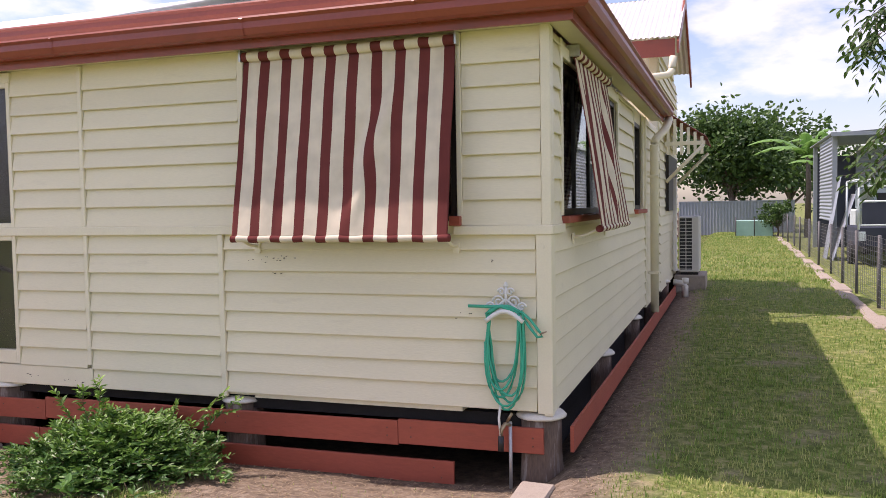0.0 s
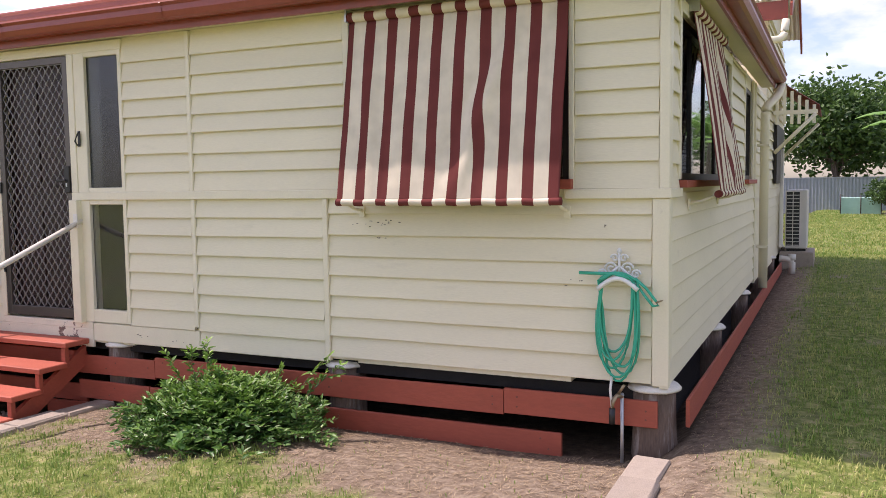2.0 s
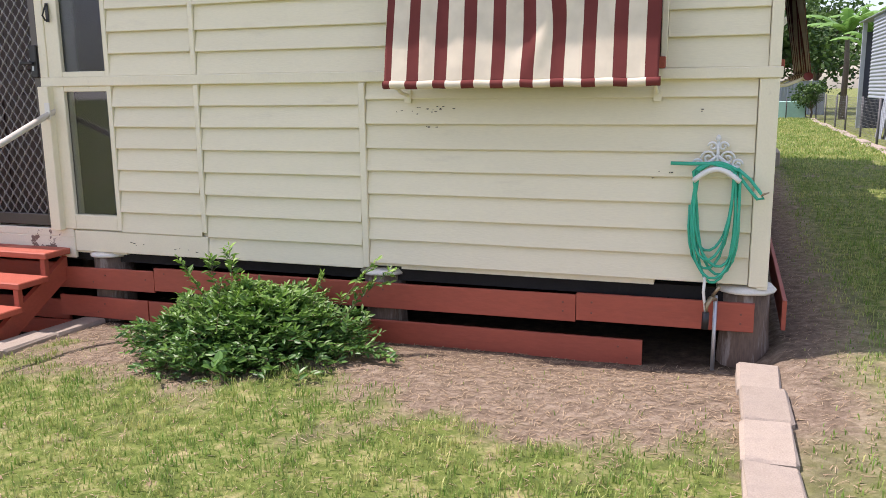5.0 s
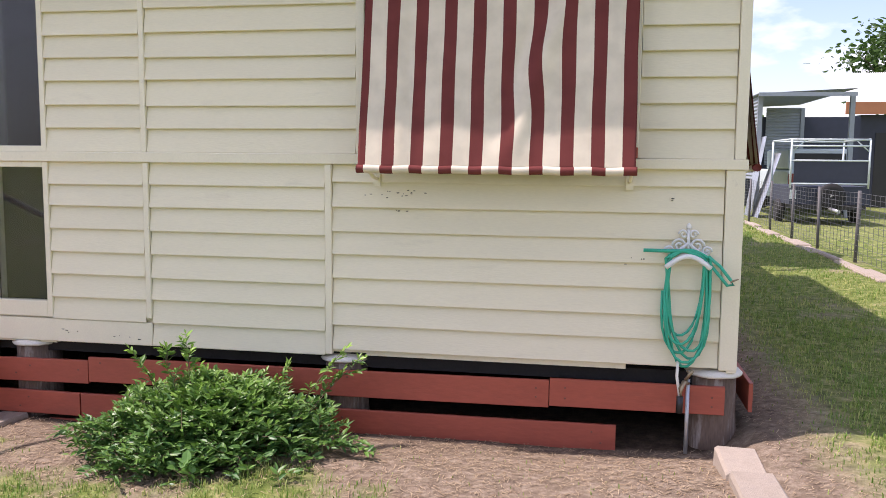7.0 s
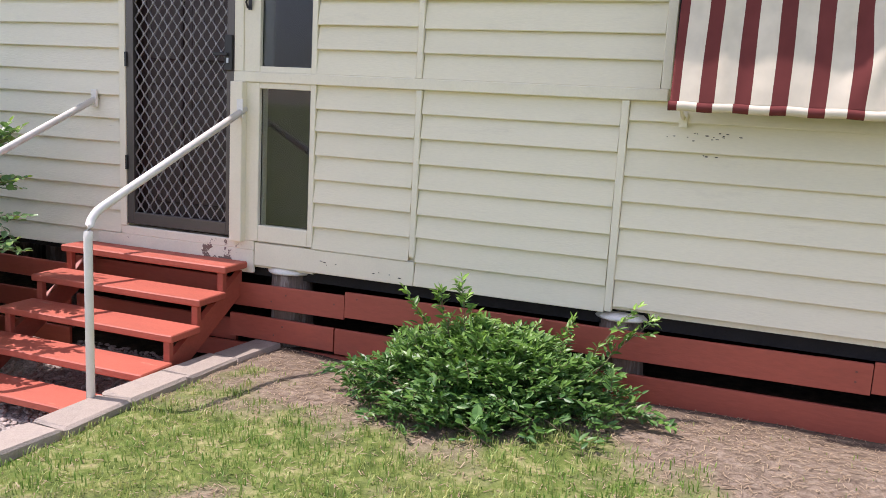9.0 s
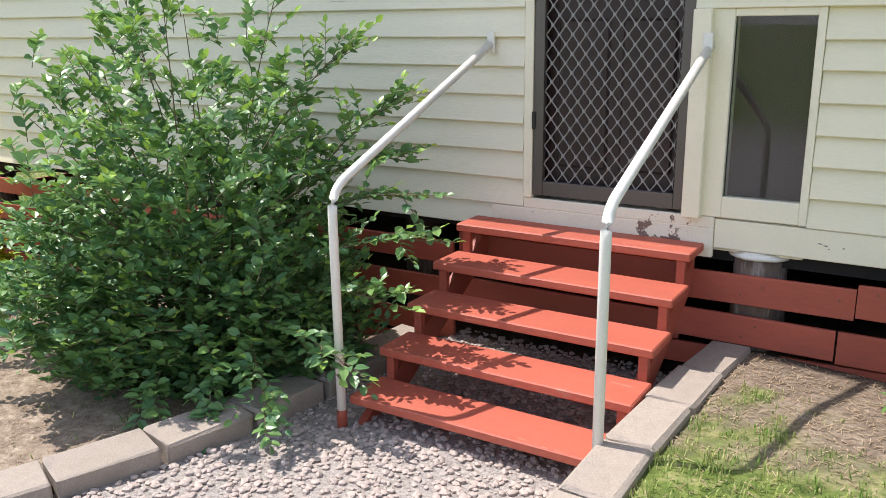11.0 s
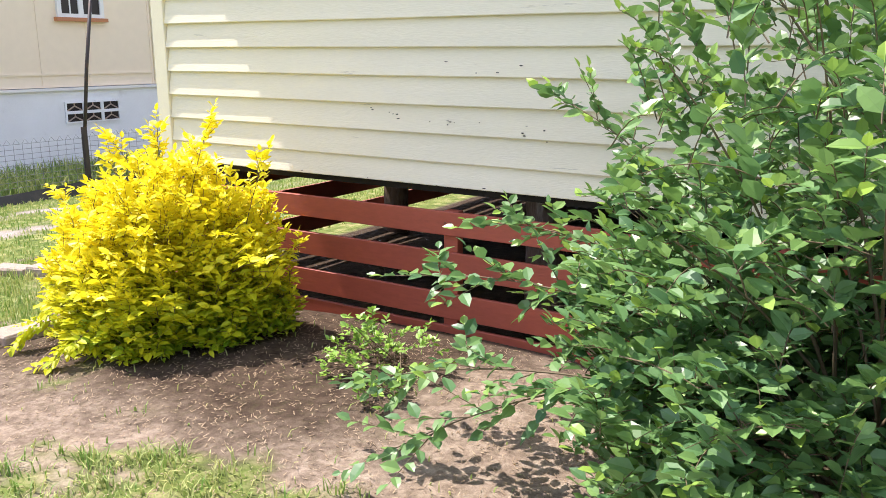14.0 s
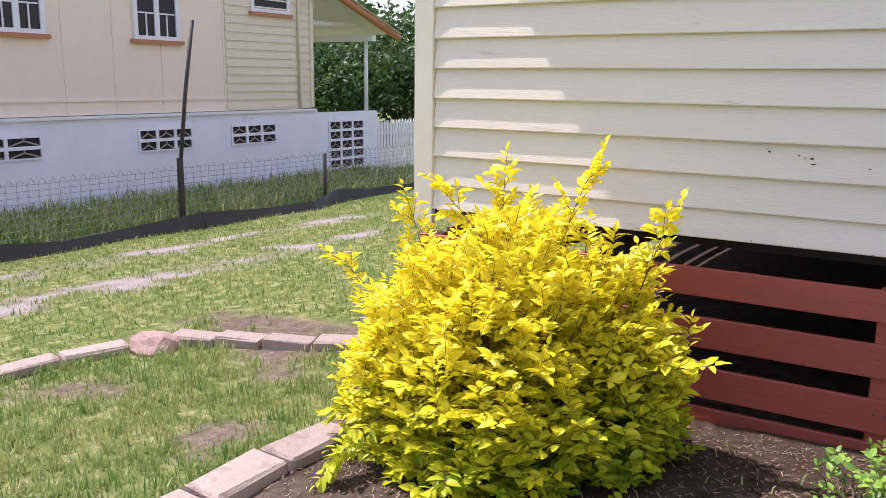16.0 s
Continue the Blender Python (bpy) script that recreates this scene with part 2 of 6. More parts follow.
def lathe(bm, profile, at=(0, 0, 0), seg=20, wobble=0.0):
    """A turned shape round z from (radius, height) pairs."""
    rings = []
    for r, z in profile:
        ring = []
        for k in range(seg):
            t = 2 * math.pi * k / seg
            rr = r * (1 + wobble * noise.noise(Vector((2 * math.cos(t) + at[0] * 7, 2 * math.sin(t), z * 2))))
            ring.append(bm.verts.new((at[0] + rr * math.cos(t), at[1] + rr * math.sin(t), at[2] + z)))
        rings.append(ring)
    for q, w in zip(rings, rings[1:]):
        for k in range(seg):
            f = bm.faces.new((q[k], q[(k + 1) % seg], w[(k + 1) % seg], w[k]))
            f.smooth = True
    bm.faces.new(rings[0][::-1])
    bm.faces.new(rings[-1])


def arc_path(points, radius=0.12, n=6):
    """A path with its corners rounded."""
    pts = [Vector(p) for p in points]
    out = [pts[0]]
    for a, b, c in zip(pts, pts[1:], pts[2:]):
        u, v = (a - b).normalized(), (c - b).normalized()
        p, q = b + u * radius, b + v * radius
        out += [(1 - t) ** 2 * p + 2 * t * (1 - t) * b + t * t * q for t in [k / n for k in range(n + 1)]]
    return out + [pts[-1]]


def part(name, bm, material, parent=None, label=""):
    """Links a bmesh as one mesh object under a thing or part."""
    bmesh.ops.recalc_face_normals(bm, faces=bm.faces)
    me = bpy.data.meshes.new(name)
    bm.to_mesh(me)
    bm.free()
    me.materials.append(material)
    ob = new(name, me)
    ob.parent = parent
    if label:
        tagged(ob, label)
    return ob


def bpart(name, boxes, material, parent=None, label="", bevel=0.0):
    bm = bmesh.new()
    for b in boxes:
        box(bm, *b, bevel=bevel)
    return part(name, bm, material, parent, label)


def tpart(name, pts, r, material, parent=None, label="", seg=10, r1=None):
    bm = bmesh.new()
    tube(bm, pts, r, seg, r1)
    return part(name, bm, material, parent, label)


def thing(name, label, category, at=(0, 0, 0), group="", kind=""):
    ob = new(name)
    ob.location = at
    ob.empty_display_size = 0.1
    return tagged(ob, label, category, group, kind)


def quads(name, verts, faces, material, parent=None, paleness=None, smooth=False):
    """A mesh from computed arrays."""
    me = bpy.data.meshes.new(name)
    me.from_pydata([tuple(v) for v in verts], [], faces)
    if paleness is not None:
        att = me.attributes.new("paleness", "FLOAT", "POINT")
        att.data.foreach_set("value", np.asarray(paleness, dtype=np.float32))
    if smooth:
        me.polygons.foreach_set("use_smooth", [True] * len(me.polygons))
    me.materials.append(material)
    me.update()
    ob = new(name, me)
    ob.parent = parent
    return ob


def lerp_table(x, table):
    return float(np.interp(x, [a for a, b in table], [b for a, b in table]))


# ---- ground ----
FALL = [(-60, -1.6), (-22, -0.88), (-18, -0.69), (-13.3, -0.30), (-11.5, -0.17), (-10.2, -0.06), (-8.8, -0.01), (-6.15, -0.03),
        (-6.0, -0.02), (-4.62, -0.02), (-4.42, 0.20), (-4.2, 0.25), (-3.3, 0.29), (-2.3, 0.36), (-1.0, 0.36), (0.0, 0.40),
        (0.45, 0.46), (3.0, 0.42), (6, 0.40), (60, 0.2)]


PATH_EDGE = [(-9, -8.2), (-3.1, -6.63), (-2.27, -6.30), (-1.68, -6.09), (-1.1, -6.01), (0.1, -5.90)]


def path_left(y):
    """Where the gravel path ends towards the garden bed."""
    return lerp_table(y, PATH_EDGE)


def ground_z(x, y):
    z = lerp_table(x, FALL)
    if -8.3 < x < -5.5 and y < 0:
        z = -0.02 - 0.015 * max(0.0, min(1.0, (path_left(y) + 0.02 - x) / 0.1))
    if -4.4 < x < 0.1:
        near = max(0.0, min(1.0, (y + 0.75) / 0.6))
        z -= 0.09 * near * min(1, (x + 4.4) / 0.8) * min(1, (0.1 - x) / 0.2)
    if -11.3 < x < -6.2 and y > -0.8:
        z -= 0.10 * min(1.0, (y + 0.8) / 0.6) * min(1, (x + 11.3) / 0.4) * min(1, (-6.2 - x) / 0.4)
    if y < -4 and -4.6 < x < -0.5:
        z -= 0.03 * min(1, (-4 - y) / 2)
    z += 0.018 * noise.noise(Vector((x * 0.9, y * 0.9, 0))) + 0.008 * noise.noise(Vector((x * 4, y * 4, 3)))
    return z


def smooth01(a, b, v):
    t = max(0.0, min(1.0, (v - a) / (b - a)))
    return t * t * (3 - 2 * t)


def n2(x, y, s, k=0.0):
    return noise.fractal(Vector((x * s, y * s, k)), 0.9, 2.0, 4)


def bare(x, y):
    """How bare the soil is: 0 full grass, 1 bare earth."""
    w = 0.35 * n2(x, y, 1.6, 5)
    if path_left(y) < x < -4.5 and y > -9:
        return 1.0
    if x > 0.0:
        if y > 12 or x > 4:
            return 0.1
        d = smooth01(0.75, 0.25, x + 0.35 * w) * smooth01(-2.2, -0.9, y + w)
        return max(d, smooth01(0.30, 0.55, w + 0.22))
    if x > -4.5:
        edge = -0.95 - 0.45 * smooth01(-2.6, -0.4, x)
        d = smooth01(edge - 0.45, edge + 0.2, y + 1.3 * w + 0.35 * n2(x, y, 5.5, 3))
        return max(d, smooth01(0.12, 0.40, w + 0.05 + 0.12 * n2(x, y, 6, 7)))
    if x > -10.95:
        patch = 0.30 * n2(x, y, 1.1, 11) + 0.16 * n2(x, y, 3.3, 2)
        d = smooth01(-0.07, 0.08, patch + 0.14 + 0.22 * (y + 1.9) + 0.14 * n2(x, y, 6.5, 9))
        return d
    if x > -13.3 and y > -1.6 and y < 0.5:
        return smooth01(-0.05, 0.25, 0.5 * n2(x, y, 1.8, 8) + 0.25 * (y + 1.0) - 0.06)
    for c in (-15.0, -16.5):
        if abs(x - c - 0.10 * (y - 2)) < 0.55:
            return smooth01(0.34, 0.04, abs(x - c - 0.10 * (y - 2)) + 1.2 * w + 0.3 * n2(x, y, 4, 2)) * (0.2 + 0.8 * smooth01(-0.2, 0.2, n2(x, y, 1.1, 6)))
    return smooth01(0.2, 0.5, w + 0.05)


def axis(stops):
    out = []
    for a, b, step in stops:
        out += list(np.arange(a, b - 1e-6, step))
    return out + [stops[-1][1]]


def ground_material():
    m = bpy.data.materials.new("lawn_and_soil")
    m.use_nodes = True
    n, l = m.node_tree.nodes, m.node_tree.links
    p = n["Principled BSDF"]
    co = n.new("ShaderNodeTexCoord")

    def tex(scale, detail=6, rough=0.6):
        t = n.new("ShaderNodeTexNoise")
        t.inputs["Scale"].default_value = scale
        t.inputs["Detail"].default_value = detail
        t.inputs["Roughness"].default_value = rough
        l.new(co.outputs["Object"], t.inputs["Vector"])
        return t.outputs["Fac"]

    def ramp(fac, *stops):
        r = n.new("ShaderNodeValToRGB")
        while len(r.color_ramp.elements) < len(stops):
            r.color_ramp.elements.new(0.5)
        for e, (pos, c) in zip(r.color_ramp.elements, stops):
            e.position, e.color = pos, (*c, 1)
        l.new(fac, r.inputs["Fac"])
        return r.outputs["Color"]

    soil = ramp(tex(14, 9, 0.75), (0.30, (0.12, 0.088, 0.062)), (0.5, (0.30, 0.232, 0.168)), (0.72, (0.54, 0.45, 0.34)))
    turf = ramp(tex(9, 8, 0.7), (0.30, (0.045, 0.075, 0.016)), (0.50, (0.15, 0.20, 0.045)), (0.70, (0.40, 0.36, 0.17)))
    gravel = ramp(tex(60, 5, 0.8), (0.35, (0.20, 0.17, 0.145)), (0.6, (0.48, 0.435, 0.385)))
    # Darkens soil: painted shade under the house and golden shrub; damp brown soil elsewhere.
    damp_shade = n.new("ShaderNodeAttribute")
    damp_shade.attribute_name = "damp_shade"
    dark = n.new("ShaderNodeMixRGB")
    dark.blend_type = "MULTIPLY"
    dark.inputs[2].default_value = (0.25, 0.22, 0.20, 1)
    l.new(damp_shade.outputs["Fac"], dark.inputs[0])
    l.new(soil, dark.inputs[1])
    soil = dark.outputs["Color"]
    a1 = n.new("ShaderNodeAttribute")
    a1.attribute_name = "bare"
    a2 = n.new("ShaderNodeAttribute")
    a2.attribute_name = "gravel"
    br = n.new("ShaderNodeMath")
    br.operation = "MULTIPLY_ADD"
    br.inputs[1].default_value = 0.5
    br.use_clamp = True
    nz = n.new("ShaderNodeMath")
    nz.operation = "SUBTRACT"
    l.new(tex(25, 6, 0.7), nz.inputs[0])
    nz.inputs[1].default_value = 0.5
    l.new(nz.outputs[0], br.inputs[0])
    l.new(a1.outputs["Fac"], br.inputs[2])
    m1 = n.new("ShaderNodeMixRGB")
    l.new(br.outputs[0], m1.inputs[0])
    l.new(turf, m1.inputs[1])
    l.new(soil, m1.inputs[2])
    m2 = n.new("ShaderNodeMixRGB")
    l.new(a2.outputs["Fac"], m2.inputs[0])
    l.new(m1.outputs["Color"], m2.inputs[1])
    l.new(gravel, m2.inputs[2])
    l.new(m2.outputs["Color"], p.inputs["Base Color"])
    p.inputs["Roughness"].default_value = 0.95
    p.inputs["Specular IOR Level"].default_value = 0.15
    b = n.new("ShaderNodeBump")
    b.inputs["Strength"].default_value = 0.7
    b.inputs["Distance"].default_value = 0.02
    l.new(tex(45, 8, 0.75), b.inputs["Height"])
    l.new(b.outputs["Normal"], p.inputs["Normal"])
    return m


def build_ground():
    xs = axis([(-400, -60, 40), (-60, -22, 3), (-22, -18, 0.4), (-18, -14, 0.15), (-14, -11.4, 0.12), (-11.4, 1.2, 0.07), (1.2, 4, 0.2), (4, 12, 1), (12, 60, 8), (60, 400, 40)])
    ys = axis([(-400, -40, 40), (-40, -8, 4), (-8, -4.5, 0.35), (-4.5, 0.3, 0.07), (0.3, 9, 0.2), (9, 14, 0.6), (14, 60, 4), (60, 400, 40)])
    verts = [(x, y, ground_z(x, y)) for y in ys for x in xs]
    w = len(xs)
    faces = [(j * w + i, j * w + i + 1, (j + 1) * w + i + 1, (j + 1) * w + i) for j in range(len(ys) - 1) for i in range(w - 1)]
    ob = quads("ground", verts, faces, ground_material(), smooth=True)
    me = ob.data
    a = me.attributes.new("bare", "FLOAT", "POINT")
    a.data.foreach_set("value", np.array([1.0 if (-11.3 < x < 0 and y > -0.02 and y < 11) else bare(x, y) for x, y, z in verts], dtype=np.float32))
    g = me.attributes.new("gravel", "FLOAT", "POINT")
    g.data.foreach_set("value", np.array([
        1.0 if (path_left(y) - 0.06 < x < -4.5 and -9 < y < 0) else (0.9 * bare(x, y) if (-17.6 < x < -14.2) else 0.0) for x, y, z in verts], dtype=np.float32))
    # 1.0 paints full shade below the floor; the shrub's shadowed soil is included too.
    d = me.attributes.new("damp_shade", "FLOAT", "POINT")
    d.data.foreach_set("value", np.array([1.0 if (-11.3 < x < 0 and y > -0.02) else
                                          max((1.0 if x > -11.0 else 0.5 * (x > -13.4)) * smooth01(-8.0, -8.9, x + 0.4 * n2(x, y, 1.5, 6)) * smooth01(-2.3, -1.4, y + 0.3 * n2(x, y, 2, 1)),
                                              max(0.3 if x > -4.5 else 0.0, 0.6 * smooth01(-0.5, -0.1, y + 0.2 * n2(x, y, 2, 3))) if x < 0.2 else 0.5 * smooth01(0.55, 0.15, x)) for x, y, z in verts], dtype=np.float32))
    return tagged(ob, "mown lawn with bare brown soil and dry clippings", "ground", kind="structure")


build_ground()

# ---- house shell ----
WALL_B, WALL_T = 0.70, 3.05
LEFT_X = -11.30
DEEP = 12.0

front = bpart("wall_front", [
    (LEFT_X, 0.006, 0.70, -5.42, 0.12, WALL_T), (-5.42, 0.006, 0.70, -4.05, 0.12, 0.86), (-5.42, 0.006, 2.95, -4.05, 0.12, WALL_T),
    (-4.60, 0.006, 0.86, -4.42, 0.12, 2.95), (-4.05, 0.006, 0.735, -2.05, 0.12, WALL_T), (-2.05, 0.006, 0.72, -0.575, 0.12, 1.90),
    (-2.05, 0.006, 2.96, -0.575, 0.12, WALL_T), (-0.575, 0.006, 0.76, -0.02, 0.12, WALL_T)], TRIM)
tagged(front, "cream painted weatherboard front wall of a raised house", "wall", kind="structure")
side = bpart("wall_side", [
    (-0.12, 0.12, 0.72, -0.006, 0.42, WALL_T), (-0.12, 0.42, 0.72, -0.006, 3.10, 1.90), (-0.12, 0.42, 2.92, -0.006, 3.10, WALL_T),
    (-0.12, 3.10, 0.72, -0.006, 4.45, WALL_T), (-0.12, 4.45, 0.72, -0.006, 5.35, 1.90), (-0.12, 4.45, 2.90, -0.006, 5.35, WALL_T),
    (-0.12, 5.35, 0.72, -0.006, 7.10, 3.05), (-0.12, 7.10, 0.68, -0.006, 7.75, 1.90), (-0.12, 7.10, 2.52, -0.006, 7.75, 3.05),
    (-0.12, 7.75, 0.66, -0.006, DEEP, 4.2)], TRIM)
tagged(side, "cream painted weatherboard side wall of a raised house", "wall", kind="structure")
tagged(bpart("wall_left", [(LEFT_X, 0.12, 0.70, LEFT_X + 0.12, DEEP, WALL_T)], TRIM), "cream painted end wall", "wall", kind="structure")
tagged(bpart("wall_back", [(LEFT_X + 0.12, DEEP - 0.12, 0.70, -0.12, DEEP, 4.2)], TRIM), "cream painted back wall", "wall", kind="structure")
tagged(bpart("floor", [(LEFT_X + 0.12, 0.12, 0.72, -0.12, DEEP - 0.12, 0.84)], UNDERFLOOR_SHADE), "timber floor of the raised house, coloured near-black as shade", "floor", kind="structure")
tagged(bpart("ceiling", [(LEFT_X + 0.12, 0.12, 2.98, -0.12, DEEP - 0.12, 3.03)], SOFFIT), "plain painted ceiling", "ceiling", kind="structure")
# Added inner walls in a dim colour, so the windows look dark.
ROOM_DARK = mat("room_darkening_tone", (0.22, 0.20, 0.18), 0.7, vary=0.1, bump=0)
tagged(bpart("wall_inner_added", [(LEFT_X + 0.12, 2.6, 0.84, -0.12, 2.7, 2.98), (-3.9, 0.12, 0.84, -3.8, 2.6, 2.98)], ROOM_DARK), "added inner walls, dimmed in colour so the windows look dark", "wall", kind="structure")


def weatherboards(parent, a0, a1, laps, material, axis_y=False, top=None):
    """Lapped boards along a wall between a0 and a1; laps are the heights of their lower edges."""
    for z0, z1 in zip(laps, laps[1:]):
        t0, t1 = 0.029, 0.004
        bm = bmesh.new()
        h = min(z1 + 0.008, top if top else 99)
        e0, e1 = a0 + random.uniform(0, 0.004), a1 - random.uniform(0, 0.004)
        jit = random.uniform(-0.002, 0.002)
        prof = [(0.004, z0 + 0.012), (-t0 + 0.008 + jit, z0 + 0.012), (-t0 + 0.007 + jit, z0), (-t0 + 0.002 + jit, z0), (-t0 + jit, z0 + 0.004), (-t1, h), (0.004, h)]
        steps = max(1, int((e1 - e0) / 0.5))
        rings = []
        for i in range(steps + 1):
            a = e0 + (e1 - e0) * i / steps
            dz = 0.0028 * noise.noise(Vector((a * 1.1, z0 * 5, 1)))
            dy = 0.0022 * noise.noise(Vector((a * 1.7, z0 * 5, 7)))
            rings.append([bm.verts.new((-y - dy, a, z + dz) if axis_y else (a, y + dy, z + dz)) for y, z in prof])
        for q, w in zip(rings, rings[1:]):
            for k in range(7):
                bm.faces.new((q[k], q[(k + 1) % 7], w[(k + 1) % 7], w[k]))
        bm.faces.new(rings[0])
        bm.faces.new(rings[-1][::-1])
        part("weatherboard", bm, material, parent)


def laps(z0, pitch, z1):
    out = [z0]
    while out[-1] + pitch * 1.3 < z1:
        out.append(out[-1] + pitch)
    return out + [z1]


# trims on the front wall: corner posts, belt rail, cover strips, door and window architraves
def trim(name, boxes, parent=front, material=TRIM, bevel=0.004):
    return bpart(name, boxes, material, parent, bevel=bevel)


trim("corner_post", [(-0.092, -0.034, 0.745, 0.002, 0.0, 1.815), (-0.032, 0.0, 0.745, 0.002, 0.075, 1.815)])
trim("corner_post", [(-0.055, -0.034, 1.87, 0.002, 0.0, 3.04), (-0.032, 0.0, 1.87, 0.002, 0.075, 3.04)])
trim("belt_rail", [(-0.60, -0.046, 1.815, 0.014, 0.0, 1.87), (-0.032, 0.0, 1.815, 0.014, 0.35, 1.87)])
trim("belt_rail", [(-4.60, -0.04, 1.825, -2.06, 0.0, 1.885)])
trim("cover_strip", [(-3.42, -0.032, 1.885, -3.385, 0.0, 3.03)])
trim("cover_strip", [(-3.415, -0.032, 0.885, -3.38, 0.0, 1.825)])
trim("cover_strip", [(-2.285, -0.034, 0.725, -2.245, 0.0, 1.825)])
trim("window_trim", [(-0.578, -0.03, 1.87, -0.545, 0.0, 3.03)])
trim("window_trim", [(-2.10, -0.03, 1.885, -2.05, 0.0, 3.03)])
trim("base_board", [(-4.45, -0.02, 0.715, -3.383, 0.0, 0.858)])
trim("corner_post", [(LEFT_X - 0.03, -0.034, 0.60, LEFT_X + 0.085, 0.0, 3.04), (LEFT_X - 0.03, 0.0, 0.60, LEFT_X, 0.08, 3.04)])
trim("door_architrave", [(-5.465, -0.036, 0.868, -5.415, 0.0, 3.03)])
trim("door_architrave", [(-5.415, -0.03, 2.955, -4.04, 0.0, 3.03)])
trim("door_post", [(-4.60, -0.036, 1.885, -4.535, 0.0, 2.955)])
trim("door_post", [(-4.60, -0.075, 0.86, -4.515, 0.0, 1.825)])
trim("base_board", [(-5.66, -0.026, 0.665, -4.452, 0.0, 0.81), (-5.466, -0.026, 0.81, -4.452, 0.0, 0.866)], material=SILL)

R_LOW = [0.755, 0.898, 1.03, 1.174, 1.311, 1.441, 1.582, 1.723, 1.815]
weatherboards(front, -2.245, -0.094, R_LOW, CREAM)
weatherboards(front, -3.38, -2.287, [0.718, 0.857, 0.999, 1.133, 1.276, 1.416, 1.559, 1.692, 1.825], CREAM)
weatherboards(front, -4.045, -3.416, [0.86, 0.997, 1.14, 1.278, 1.419, 1.559, 1.688, 1.825], CREAM)
weatherboards(front, -0.545, -0.057, [1.87, 2.025, 2.16, 2.297, 2.433, 2.563, 2.70, 2.84, 3.03], CREAM)
weatherboards(front, -3.385, -2.10, [1.885, 2.023, 2.153, 2.306, 2.434, 2.578, 2.718, 2.86, 3.03], CREAM)
weatherboards(front, -4.045, -3.42, [1.885, 2.027, 2.163, 2.305, 2.439, 2.572, 2.71, 2.85, 3.03], CREAM)
LEFT_LAPS = laps(0.813, 0.148, 3.03)
weatherboards(front, LEFT_X + 0.086, -5.467, LEFT_LAPS, CREAM_OLD)
weatherboards(front, LEFT_X + 0.086, -5.663, [0.687, 0.813], CREAM_OLD)

SIDE_LAPS = laps(0.745, 0.1365, 1.83)
weatherboards(side, 0.078, 5.62, SIDE_LAPS, CREAM, True)
weatherboards(side, 0.078, 0.36, laps(1.87, 0.138, 3.03), CREAM, True)
weatherboards(side, 3.17, 4.40, laps(1.87, 0.138, 3.03), CREAM, True)
weatherboards(side, 5.75, 7.05, laps(0.70, 0.14, 3.03), CREAM, True)
weatherboards(side, 7.05, 7.80, laps(0.70, 0.14, 1.85), CREAM, True)
weatherboards(side, 7.05, 7.80, laps(2.58, 0.14, 3.03), CREAM, True)
weatherboards(side, 7.80, 11.9, laps(0.66, 0.14, 4.1), CREAM, True)
trim("cover_strip", [(0.0, 5.62, 0.70, 0.034, 5.70, 3.03)], side)
trim("window_trim", [(0.0, 0.36, 1.92, 0.026, 0.42, 3.03), (0.0, 3.10, 1.92, 0.026, 3.17, 3.03), (0.0, 0.42, 2.92, 0.026, 3.10, 3.0)], side)
trim("window_trim", [(0.0, 4.40, 1.92, 0.026, 4.45, 3.03), (0.0, 5.35, 1.92, 0.026, 5.42, 3.03)], side)
RED_SILL = bpart("window_sill", [(-0.05, 0.36, 1.87, 0.07, 3.17, 1.915)], RED, side, "dark red painted sill", 0.004)
bpart("window_sill", [(-0.05, 4.40, 1.87, 0.07, 5.42, 1.915)], RED, side, "dark red painted sill", 0.004)
bpart("window_sill", [(-0.62, -0.07, 1.872, -0.55, 0.0, 1.93)], RED, front, "dark red painted sill end", 0.004)


side.location.x = -0.032


# ---- windows and door ----
def slider(name, a0, a1, z0, z1, axis_y, at, label):
    """A dark aluminium sliding window set into a wall."""
    w = thing(name, label, "window", kind="structure")

    def b(u0, d0, v0, u1, d1, v1):
        return (at - d1, u0, v0, at - d0, u1, v1) if axis_y else (u0, at + d0, v0, u1, at + d1, v1)
    f = 0.045
    bpart("window_frame", [b(a0, 0.0, z0, a1, 0.07, z0 + f), b(a0, 0.0, z1 - f, a1, 0.07, z1), b(a0, 0.0, z0 + f, a0 + f, 0.07, z1 - f),
                           b(a1 - f, 0.0, z0 + f, a1, 0.07, z1 - f)], BLACK_FRAME, w)
    n = max(2, round((a1 - a0) / 0.75))
    s = (a1 - a0 - 2 * f) / n
    for i in range(n):
        u = a0 + f + i * s
        if i:
            bpart("mullion", [b(u - 0.02, 0.015, z0 + f, u + 0.02, 0.05, z1 - f)], BLACK_FRAME, w)
        bpart("pane", [b(u + 0.003, 0.028, z0 + f, u + s - 0.003, 0.034, z1 - f)], GLASS, w)
    return w


slider("window_front", -2.05, -0.578, 1.90, 2.96, False, 0.01, "dark aluminium sliding window behind a striped awning")
slider("window_side", 0.42, 3.10, 1.915, 2.92, True, -0.042, "dark aluminium sliding window in the side wall")
slider("window_side_small", 4.45, 5.35, 1.915, 2.90, True, -0.042, "dark aluminium sliding window in the side wall")
slider("window_side_far", 7.10, 7.75, 1.90, 2.52, True, -0.042, "dark aluminium window far along the side wall")
BLIND = mat("venetian_blind", (0.7, 0.7, 0.68), 0.5, vary=0.05, bump=0)
blind = thing("venetian_blind", "white venetian blind hanging inside the side window", "blind")
